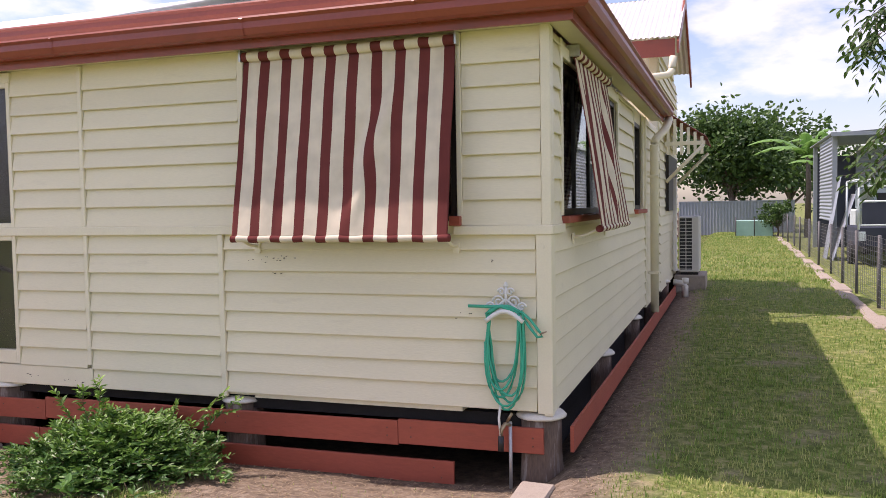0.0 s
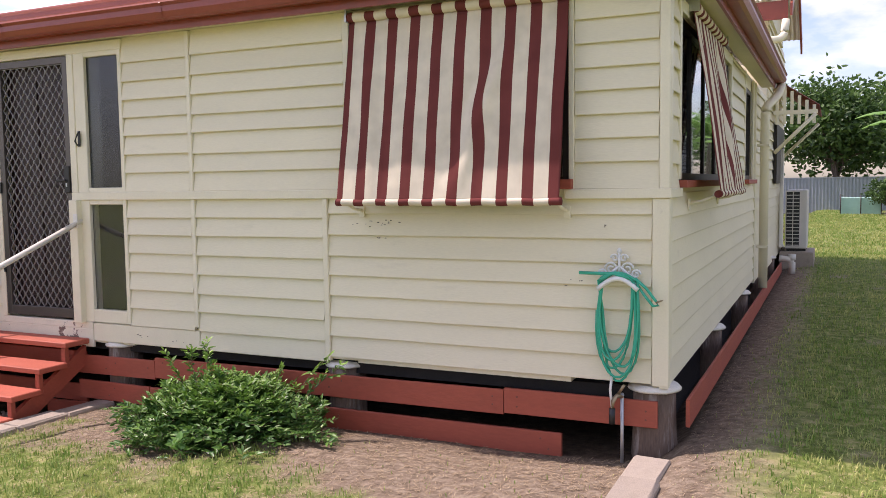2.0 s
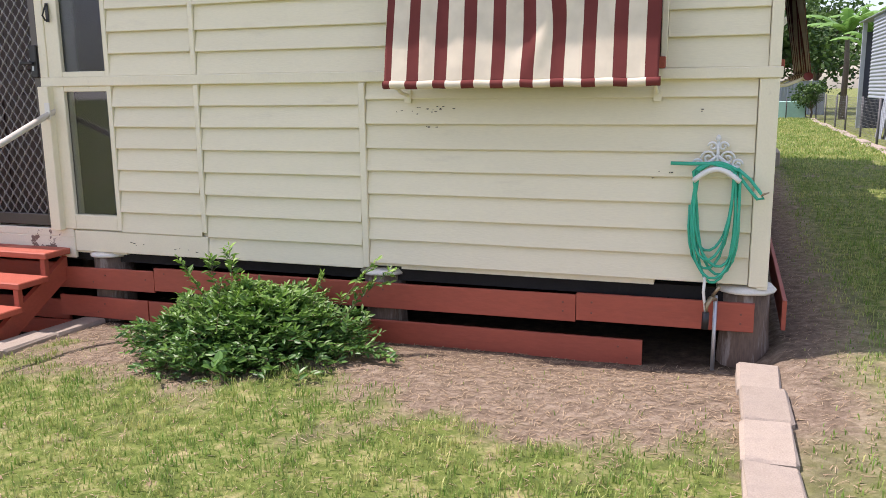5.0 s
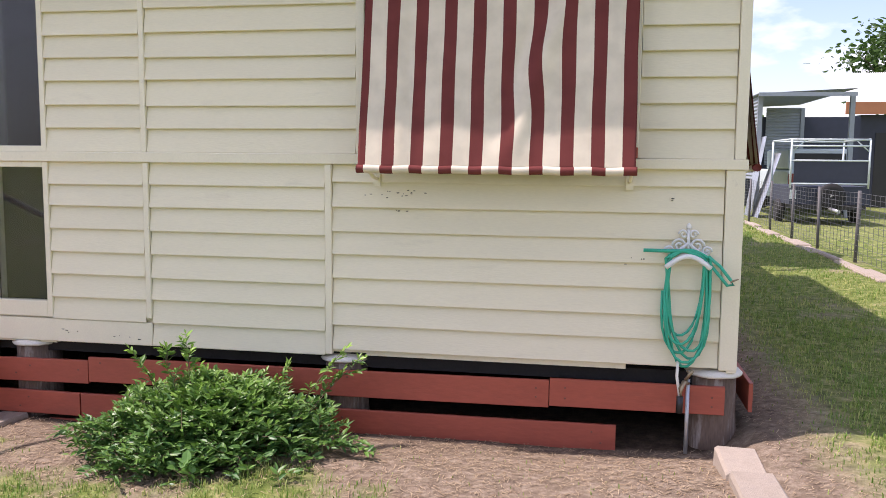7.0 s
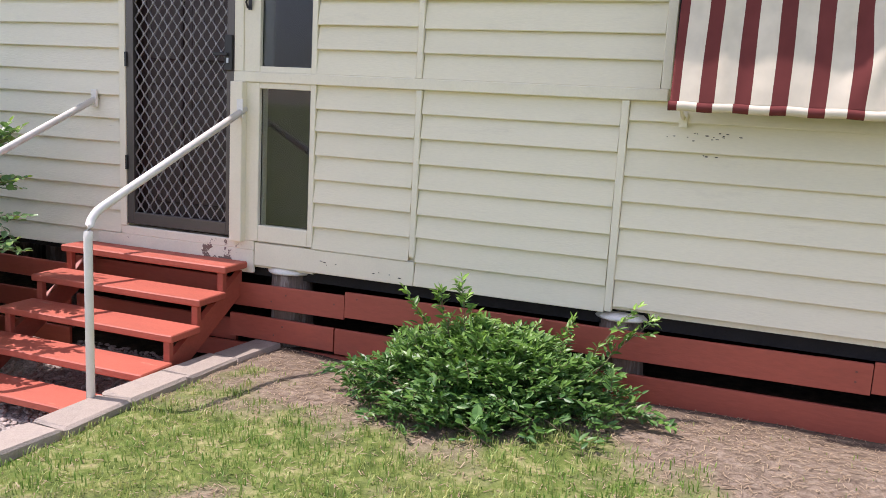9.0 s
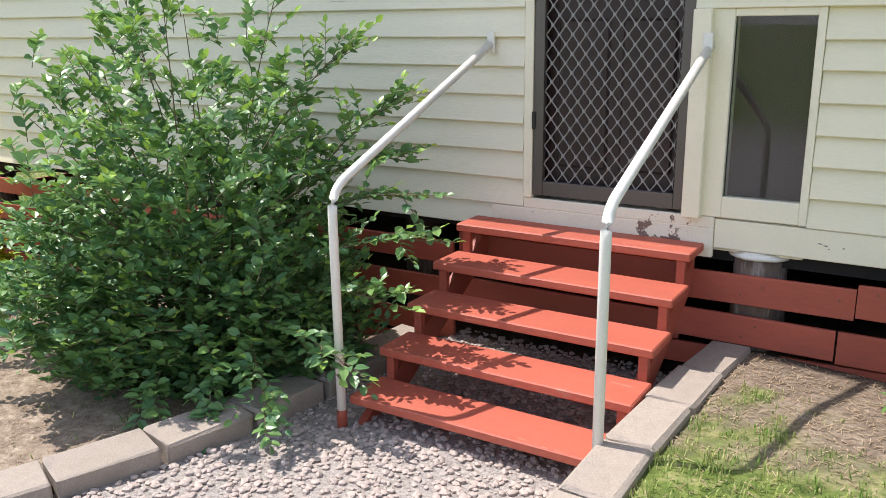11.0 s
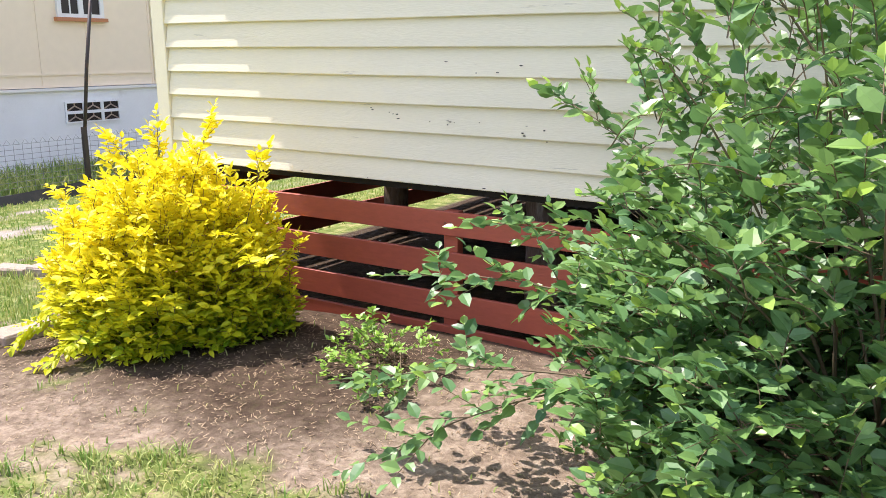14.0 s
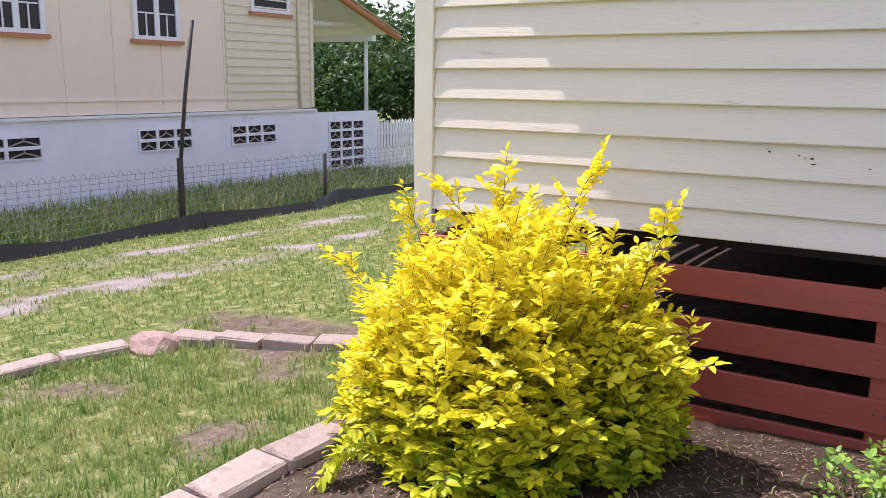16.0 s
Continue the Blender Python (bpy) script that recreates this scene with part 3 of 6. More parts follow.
for i in range(30):
    bpart("slat", [(-0.20, 1.30, 1.97 + i * 0.03, -0.175, 1.95, 1.985 + i * 0.03)], BLIND, blind)

sidelight = thing("window_sidelight", "tall narrow patterned glass sidelight beside the door", "window", kind="structure")
for z0, z1, g in ((1.885, 2.955, GLASS_PATTERN), (0.868, 1.825, GLASS)):
    bpart("window_frame", [(-4.535, -0.028, z0, -4.425, 0.03, z1), (-4.08, -0.028, z0, -4.045, 0.03, z1),
                           (-4.425, -0.026, z1 - 0.035, -4.08, 0.03, z1), (-4.425, -0.026, z0, -4.08, 0.03, z0 + (0.10 if z0 < 1 else 0.035))], TRIM, sidelight, bevel=0.003)
    bpart("pane", [(-4.425, 0.0, z0 + 0.035, -4.08, 0.006, z1 - 0.035)], g, sidelight)
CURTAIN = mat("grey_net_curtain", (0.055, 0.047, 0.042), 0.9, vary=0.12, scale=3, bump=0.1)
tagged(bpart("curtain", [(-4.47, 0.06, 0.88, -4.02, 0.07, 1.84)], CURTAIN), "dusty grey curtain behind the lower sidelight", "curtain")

door = thing("screen_door", "closed bronze aluminium security screen door with diamond grille", "door", (-5.41, -0.01, 0.885))


def build_screen_door():
    w, h, f = 0.81, 2.06, 0.055
    bpart("door_frame", [(0, -0.022, 0, f, 0.018, h), (w - f, -0.022, 0, w, 0.018, h), (f, -0.02, 0, w - f, 0.018, 0.075),
                         (f, -0.02, h - f, w - f, 0.018, h)], DOOR_FRAME, door, bevel=0.003)
    bm = bmesh.new()
    px, pz, t = 0.072, 0.094, 0.0035
    x0, x1, z0, z1 = f, w - f, 0.075, h - f
    nz = int((z1 - z0) / (pz / 2)) + 1
    nx = int((x1 - x0) / (px / 2)) + 1
    for j in range(nz):
        for i in range(nx):
            xa, za = x0 + i * px / 2, z0 + j * pz / 2
            xb, zb = min(xa + px / 2, x1), min(za + pz / 2, z1)
            d = 1 if (i + j) % 2 == 0 else -1
            p = ((xa, za), (xb, zb)) if d > 0 else ((xa, zb), (xb, za))
            (ax, az), (bx, bz) = p
            vs = []
            for x, z in ((ax, az), (bx, bz)):
                vs.append([bm.verts.new((x, -0.006, z - t)), bm.verts.new((x, 0.004, z - t)), bm.verts.new((x, 0.004, z + t)), bm.verts.new((x, -0.006, z + t))])
            for k in range(4):
                bm.faces.new((vs[0][k], vs[0][(k + 1) % 4], vs[1][(k + 1) % 4], vs[1][k]))
            if (i + j) % 2 == 0 and i and j:
                box(bm, ax - 0.007, -0.0085, az - 0.008, ax + 0.007, 0.005, az + 0.008)
    part("grille", bm, GRILLE, door, "grey diamond pattern grille")
    lock = bpart("lock", [(w - 0.062, -0.04, 1.0, w - 0.008, -0.02, 1.21)], PLASTIC_BLACK, door, "black lock plate", 0.004)
    bpart("handle", [(w - 0.13, -0.062, 1.085, w - 0.03, -0.042, 1.105)], PLASTIC_BLACK, lock, bevel=0.004)
    bpart("key_cylinder", [(w - 0.042, -0.045, 1.045, w - 0.028, -0.036, 1.075)], GALV, lock)
    for z in (0.35, 1.0, 1.7):
        bpart("hinge", [(-0.004, -0.034, z, 0.012, -0.02, z + 0.09)], PLASTIC_BLACK, door)


build_screen_door()
inner = thing("door_inner", "dark red-brown timber door behind the screen", "door", (-5.41, 0.06, 0.885))
bpart("door_leaf", [(0, 0, 0, 0.81, 0.04, 2.06)], DOOR_WOOD, inner, bevel=0.003)
for z0, z1 in ((0.15, 0.9), (1.05, 1.9)):
    for x0 in (0.10, 0.44):
        bpart("door_panel", [(x0, -0.012, z0, x0 + 0.27, 0.0, z1)], DOOR_WOOD, inner, bevel=0.01)
bolt = thing("door_bell_pull", "black iron hook fixed on the door post", "hook", (-4.49, -0.036, 2.3))
bpart("plate", [(-0.012, -0.008, -0.06, 0.012, 0, 0.06)], PLASTIC_BLACK, bolt, bevel=0.002)
tpart("hook_bar", [(0, -0.01, 0.05), (0.015, -0.04, 0.02), (0.0, -0.045, -0.02), (-0.012, -0.012, -0.05)], 0.006, PLASTIC_BLACK, bolt, seg=6)

# ---- eaves, gutters and roof ----
tagged(bpart("fascia", [(LEFT_X - 0.2, -0.165, 3.02, 0.165, -0.145, 3.12), (0.145, -0.145, 3.02, 0.165, 6.35, 3.12)], GUTTER), "dark red painted fascia board", "fascia", kind="structure")
tagged(bpart("soffit", [(LEFT_X - 0.2, -0.145, 3.04, 0.145, 0.0, 3.05), (0.0, 0.0, 3.04, 0.145, 6.35, 3.05)], SOFFIT), "cream painted eave lining", "soffit", kind="structure")


def gutter(name, pts, material, label, seams):
    """A quad gutter along a path of points: open above, rounded in front."""
    g = thing(name, label, "gutter", kind="structure")
    prof = [(0.0, 0.125), (0.0, 0.0), (0.075, -0.006), (0.10, 0.008), (0.118, 0.045), (0.112, 0.085), (0.128, 0.105), (0.122, 0.118), (0.102, 0.105), (0.104, 0.05), (0.07, 0.006), (0.006, 0.01), (0.006, 0.125)]
    dirs = []
    for a, b in zip(pts, pts[1:]):
        d = (Vector(b) - Vector(a)).normalized()
        dirs.append(Vector((d.y, -d.x, 0)))
    bm = bmesh.new()
    rings = []
    for i, p in enumerate(pts):
        if i == 0:
            o = dirs[0]
        elif i == len(pts) - 1:
            o = dirs[-1]
        else:
            o = (dirs[i - 1] + dirs[i])
            o = o / o.length_squared * 2
        rings.append([bm.verts.new(Vector(p) + o * u + Vector((0, 0, v))) for u, v in prof])
    for q, w in zip(rings, rings[1:]):
        for k in range(len(prof)):
            bm.faces.new((q[k], q[(k + 1) % len(prof)], w[(k + 1) % len(prof)], w[k]))
    bm.faces.new(rings[0])
    bm.faces.new(rings[-1][::-1])
    part("trough", bm, material, g)
    for (a, b, s) in seams:
        a, b = Vector(a), Vector(b)
        d = (b - a).normalized()
        o = Vector((d.y, -d.x, 0))
        bm = bmesh.new()
        rr = []
        for t in (0.0, 0.02):
            rr.append([bm.verts.new(a + d * (s + t) + o * (u + 0.004 if v < 0.11 else u) + Vector((0, 0, v - 0.004))) for u, v in prof[1:8]])
        for k in range(6):
            bm.faces.new((rr[0][k], rr[0][k + 1], rr[1][k + 1], rr[1][k]))
        part("joint", bm, material, g)
    return g


GZ = 3.075
gutter("gutter", [(-5.3, -0.166, GZ), (0.166, -0.166, GZ), (0.166, 6.36, GZ)], GUTTER, "dark red quad gutter round the eaves",
       [((-5.3, -0.166, GZ), (0.166, -0.166, GZ), s) for s in (0.3, 1.9, 3.4, 4.55)] + [((0.166, -0.166, GZ), (0.166, 6.36, GZ), s) for s in (0.7, 2.4, 4.6, 6.0)])
gutter("gutter_galvanised", [(LEFT_X - 0.25, -0.166, GZ), (-5.302, -0.166, GZ)], GALV, "unpainted galvanised gutter over the door", [])


def corrugated(name, origin, along, up, length, run, material, parent=None, pitch=0.076, depth=0.018, label=""):
    """Corrugated sheeting: ribs run along 'up', waves along 'along'."""
    a, u = Vector(along).normalized(), Vector(up).normalized()
    nrm = a.cross(u).normalized()
    k = 6
    n = int(length / pitch * k)
    verts, faces = [], []
    for j in (0, 1):
        for i in range(n + 1):
            s = length * i / n
            verts.append(Vector(origin) + a * s + u * run * j + nrm * depth * 0.5 * math.sin(2 * math.pi * s / pitch))
    faces = [(i, i + 1, n + 2 + i, n + 1 + i) for i in range(n)]
    ob = quads(name, verts, faces, material, parent, smooth=True)
    if label:
        tagged(ob, label)
    return ob


roof = thing("roof", "pale corrugated metal roof with red gutters and fascias", "roof", kind="structure")
corrugated("roof_sheet", (LEFT_X - 0.25, -0.22, 3.16), (1, 0, 0), (0, 1, 0.02), -LEFT_X + 0.4, 6.3, ROOFING, roof)
UX, UY, UZ = -1.40, 0.95, 3.60     # corner of the raised main roof


def hipped_sheet(x0, x1, run, slope):
    """Corrugated slope whose ribs stop at a hip running in from x1."""
    n = int((x1 - x0) / 0.076 * 6)
    verts = []
    for j in (0, 1):
        for i in range(n + 1):
            x = x0 + (x1 - x0) * i / n
            d = min(run, (x1 - x) + 0.02) * j
            verts.append((x, UY - 0.03 + d, UZ + slope * d + 0.009 * math.sin(2 * math.pi * x / 0.076)))
    quads("roof_sheet", verts, [(i, i + 1, n + 2 + i, n + 1 + i) for i in range(n)], ROOFING, roof, smooth=True)


hipped_sheet(LEFT_X - 0.25, UX, 3.6, 0.31)
corrugated("roof_sheet", (LEFT_X - 0.25, UY + 3.57, UZ + 1.116), (1, 0, 0), (0, 1, -0.31), UX - 3.6 - LEFT_X + 0.25, 3.6, ROOFING, roof)
corrugated("roof_sheet", (UX, UY - 0.03, UZ), (0, 1, 0), (-1, 0, 0.31), 7.2, 3.7, ROOFING, roof)
tpart("hip_cap", [(UX + 0.03, UY - 0.05, UZ + 0.02), (UX - 3.6, UY + 3.57, UZ + 1.14)], 0.05, GUTTER, roof, seg=8)
bpart("fascia_board", [(LEFT_X - 0.25, UY, 3.17, UX, UY + 0.04, UZ - 0.01), (UX - 0.04, UY + 0.04, 3.30, UX, UY + 5.0, UZ - 0.01)], GUTTER, roof)
gutter("gutter_upper", [(LEFT_X - 0.25, UY - 0.005, UZ - 0.125), (UX + 0.04, UY - 0.005, UZ - 0.125)], GUTTER, "dark red quad gutter of the upper roof", [((LEFT_X, UY, UZ - 0.125), (UX, UY, UZ - 0.125), s) for s in (5.2, 6.7, 7.7, 8.9)])

# ---- underfloor: stumps, red boards ----
def stump(x, y, z_top, r, label):
    s = thing("house_stump", label, "stump", (x, y, 0), "house stumps")
    zb = ground_z(x, y) - 0.1
    bm = bmesh.new()
    lathe(bm, [(r * 1.05, zb), (r, zb + 0.15), (r * 0.97, (zb + z_top) / 2), (r, z_top)], seg=18, wobble=0.12)
    part("post", bm, STUMP, s)
    bm = bmesh.new()
    lathe(bm, [(r * 1.16, -0.022), (r * 1.2, -0.012), (r * 1.02, 0.012), (0.02, 0.016)], (0, 0, z_top), 20, 0.05)
    part("ant_cap", bm, CAP, s, "cream painted metal ant cap")
    return s


for sx in (-0.10, -2.20, -4.25, -6.4, -8.7, -11.1):
    for sy in (0.10, 2.3, 4.6, 6.8, 9.0, 11.4):
        stump(sx, (0.112 if sx > -4.5 else 0.4) if (sy < 1 and sx < -1) else sy, 0.725 if sx > -1 else 0.70 if sx > -4.5 else 0.63, 0.13 if sx > -4.5 else 0.11, "round weathered timber house stump with a metal cap")
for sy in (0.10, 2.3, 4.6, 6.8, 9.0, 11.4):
    tagged(bpart("bearer", [(LEFT_X + 0.05, sy - 0.05, 0.64, -0.13, sy + 0.05, 0.715)], UNDERFLOOR_SHADE), "timber floor bearer, coloured near-black as shade", "bearer", "floor bearers", kind="structure")
tagged(bpart("corner_block", [(-0.05, -0.03, 0.735, 0.0, 0.03, 0.76)], TRIM), "cream packing block on the corner stump", "block", kind="structure")


def paling(x0, x1, z0, z1, y=-0.05, drop=0.0, label="red painted horizontal timber board below the house", axis_y=False):
    bm = bmesh.new()
    t = 0.022
    steps = 6
    rings = []
    for i in range(steps + 1):
        f = i / steps
        x = x0 + (x1 - x0) * f
        dz = drop * f + 0.003 * noise.noise(Vector((x, z0 * 3, 2)))
        c = 0.003
        prof = [(y + c, z0 + dz), (y + t, z0 + dz), (y + t, z1 + dz), (y + c, z1 + dz), (y, z1 + dz - c), (y, z0 + dz + c)]
        rings.append([bm.verts.new((q, x, z) if axis_y else (x, q, z)) for q, z in prof])
    for q, w in zip(rings, rings[1:]):
        for k in range(6):
            bm.faces.new((q[k], q[(k + 1) % 6], w[(k + 1) % 6], w[k]))
    bm.faces.new(rings[0])
    bm.faces.new(rings[-1][::-1])
    ob = part("skirting_board", bm, RED)
    return tagged(ob, label, "board", "red boards under the house")


def screw(x, z, y=-0.052):
    bm = bmesh.new()
    lathe(bm, [(0.006, 0.0), (0.006, 0.003)], seg=8)
    bm.transform(Matrix.Translation((x, y, z)) @ Matrix.Rotation(radians(90), 4, "X"))
    return bm


paling(-0.985, -0.055, 0.50, 0.655, drop=0.004)
paling(-3.80, -0.99, 0.478, 0.632, drop=0.012)
paling(-4.60, -3.805, 0.455, 0.60, drop=0.01)
paling(-3.86, -0.62, 0.245, 0.40, drop=0.013)
paling(-4.60, -3.87, 0.255, 0.40, -0.05)
paling(-5.0, -0.95, 0.09, 0.20, -0.03, 0.10, "short red painted timber board half buried at the ground")
for x0, x1 in ((LEFT_X + 0.02, -8.2), (-8.195, -5.9)):
    for k, (z0, z1) in enumerate(((0.425, 0.553), (0.195, 0.333), (-0.035, 0.105))):
        paling(x0, x1, z0, z1, -0.05, 0.008, "red painted horizontal timber board between gaps below the house")
paling(LEFT_X + 0.02, -5.9, -0.17, -0.085, -0.045, 0.03, "red painted timber board at ground level")
for px in (-7.35, -9.05, -11.2):
    tagged(bpart("fence_post", [(px - 0.045, -0.026, -0.35, px + 0.045, 0.03, 0.56)], RED, bevel=0.004), "red painted timber post behind the boards", "post", "red posts under the house")
for k, (z0, z1) in enumerate(((0.47, 0.63), (0.22, 0.36))):
    paling(-5.9, -4.6, z0 - 0.02, z1 - 0.02, 0.02, 0.0, "red painted timber board behind the steps")
for z0, z1 in ((0.50, 0.66),):
    paling(0.06, 9.5, z0, z1, 0.085, -0.06, "long red painted timber board along the side of the house", True)
for z0, z1 in ((0.42, 0.55), (0.19, 0.33), (-0.04, 0.10)):
    paling(0.2, 11.9, z0, z1, LEFT_X + 0.03, 0.0, "red painted timber board along the end of the house", True)

# Added sheets, not parts of the house: they keep the underfloor gaps black.
tagged(bpart("underfloor_dark_sheets", [(-5.9, 4.0, -0.4, -0.17, 4.06, 0.72), (-0.16, 0.3, -0.2, -0.13, 11.5, 0.64), (-5.9, 4.07, -0.4, -5.84, 11.5, 0.72), (LEFT_X + 0.4, 11.6, -0.6, -5.9, 11.66, 0.70)], UNDERFLOOR_SHADE), "added near-black sheets that keep the space beneath the floor dark", "partition", kind="structure")

NAIL = mat("dull_nail_heads", (0.20, 0.075, 0.05), 0.5, 0.2, vary=0.2, bump=0)
nails = [(-0.12, 0.60), (-0.12, 0.55), (-0.90, 0.61), (-0.90, 0.55), (-1.06, 0.60), (-1.06, 0.55), (-2.15, 0.60), (-2.25, 0.55), (-3.72, 0.60), (-3.87, 0.55),
         (-4.20, 0.56), (-4.30, 0.51), (-2.18, 0.36), (-2.22, 0.30), (-0.75, 0.37), (-0.70, 0.31), (-4.22, 0.36), (-4.28, 0.30)]
nails += [(px + o, z) for px in (-7.35, -9.05) for z in (0.50, 0.28, 0.05) for o in (-0.018, 0.02)]
for nx_, nz_ in nails:
    tagged(part("nail_head", screw(nx_, nz_), NAIL), "rusty nail head in a red painted board", "nail", "nails in the red boards")

# ---- front steps ----
steps = thing("front_steps", "red painted open timber steps up to the screen door", "steps", (0, 0, 0))
TREADS = [(0.735 - 0.153 * k, -0.26 - 0.243 * k) for k in range(5)]
for k, (z, y) in enumerate(TREADS):
    bm = bmesh.new()
    box(bm, -5.75, y, z - 0.042, -4.49, y + (0.23 if k == 0 else 0.255), z, bevel=0.006)
    part("tread", bm, STEP_RED, steps)
    for x in (-4.545, -5.705):
        if k < 4:
            bpart("bracket", [(x - 0.012, y + 0.012, z - 0.20, x + 0.03, y + 0.05, z - 0.042)], RED, steps, bevel=0.003)
for x in (-4.57, -5.72):
    bm = bmesh.new()
    a, b = (-0.03, 0.60), (-1.20, -0.09)
    d = 0.075
    vs = [bm.verts.new((x + o, y, z)) for o in (0, 0.04) for y, z in ((a[0], a[1] - d), (b[0], b[1] - d), (b[0] - 0.02, b[1] + d), (a[0], a[1] + d))]
    for q in ((0, 1, 2, 3), (7, 6, 5, 4), (0, 4, 5, 1), (1, 5, 6, 2), (2, 6, 7, 3), (3, 7, 4, 0)):
        bm.faces.new([vs[i] for i in q])
    part("stringer", bm, RED, steps)


def handrail(x0, x1, wall_z, post_y, post_z, label):
    r = thing("handrail", label, "handrail", group="stair handrails")
    path = arc_path([(x1, -0.02, wall_z), (x0, post_y, post_z), (x0, post_y, -0.04)], 0.10)
    tpart("rail", path, 0.021, PIPE, r, seg=12)
    bpart("wall_plate", [(x1 - 0.022, -0.05 if x1 < -5 else -0.085, wall_z - 0.055, x1 + 0.022, -0.03 if x1 < -5 else -0.075, wall_z + 0.055)], PIPE, r, bevel=0.003)
    bm = bmesh.new()
    lathe(bm, [(0.024, -0.09), (0.024, 0.03), (0.022, 0.035)], (x0, post_y, 0.03), 12)
    part("foot", bm, RED, r, "red painted foot")


handrail(-4.50, -4.525, 1.665, -1.33, 1.145, "white painted bent pipe handrail")
handrail(-5.765, -5.66, 1.675, -1.27, 1.09, "white painted bent pipe handrail")

# ---- edging blocks ----
def blocks(name_label, pts, width, height, length, z_top, gap=0.012, jitter=0.015, material=BLOCK):
    """A row of edging blocks along a line of points."""
    pts = [Vector((*p, 0)) for p in pts]
    segs = [(a, b) for a, b in zip(pts, pts[1:])]
    total = sum((b - a).length for a, b in segs)
    n = max(1, round(total / length))
    out = []
    for i in range(n):
        def at(s):
            for a, b in segs:
                L = (b - a).length
                if s <= L + 1e-6:
                    return a + (b - a) * (s / L)
                s -= L
            return pts[-1]
        s0, s1 = total * i / n, total * (i + 1) / n
        p, q = at(s0), at(s1)
        c = (p + q) / 2
        d = (q - p)
        half = d.length / 2 - gap / 2
        ang = math.atan2(d.y, d.x)
        bm = bmesh.new()
        box(bm, -half, -width / 2, -height, half, width / 2, 0, bevel=0.012)
        for v in bm.verts:
            v.co += Vector((random.uniform(-1, 1), random.uniform(-1, 1), random.uniform(-1, 1))) * 0.006
        zt = z_top(c.x, c.y) if callable(z_top) else z_top
        ob = part("edging_block", bm, material)
        ob.matrix_world = Matrix.Translation((c.x + random.uniform(-1, 1) * jitter * 0.5, c.y, zt)) @ Matrix.Rotation(ang + random.uniform(-1, 1) * 0.04, 4, "Z") @ Matrix.Rotation(random.uniform(-1, 1) * 0.03, 4, "X")
        tagged(ob, name_label, "edging block", "garden edging")
        out.append(ob)
    return out


blocks("pale weathered concrete edging block beside the lawn", [(-0.03, -0.29), (0.0, -2.2), (0.06, -4.4)], 0.20, 0.16, 0.40, lambda x, y: ground_z(0.0, y) + 0.045)
blocks("pale weathered concrete edging block beside the gravel", [(-4.33, -0.03), (-4.40, -1.3), (-4.43, -2.6), (-4.42, -4.6)], 0.20, 0.40, 0.42, lambda x, y: ground_z(-4.15, y) + 0.02)
blocks("rough concrete edging block beside the gravel path", [(-6.02, -0.22), (-6.12, -1.1), (-6.21, -1.68), (-6.42, -2.27), (-6.76, -3.1)], 0.24, 0.22, 0.42, lambda x, y: 0.075)
blocks("pale pink concrete garden edging block set in soil", [(-10.93, -0.4), (-10.94, -1.2), (-10.97, -2.1), (-11.05, -4.4)], 0.19, 0.12, 0.36, lambda x, y: ground_z(-10.95, y) + 0.06, material=BLOCK_PINK)
blocks("pale pink concrete garden edging block in a curve", [(-13.27, -2.6), (-13.22, -1.35), (-13.16, -0.95), (-13.04, -0.60)], 0.16, 0.12, 0.45, lambda x, y: ground_z(x, y) + 0.06, material=BLOCK_PINK)
blocks("pale pink concrete garden edging block in a curve", [(-12.88, -0.40), (-12.62, -0.30), (-12.25, -0.17), (-11.8, 0.0), (-11.45, 0.20)], 0.16, 0.12, 0.32, lambda x, y: ground_z(x, y) + 0.06, material=BLOCK_PINK)

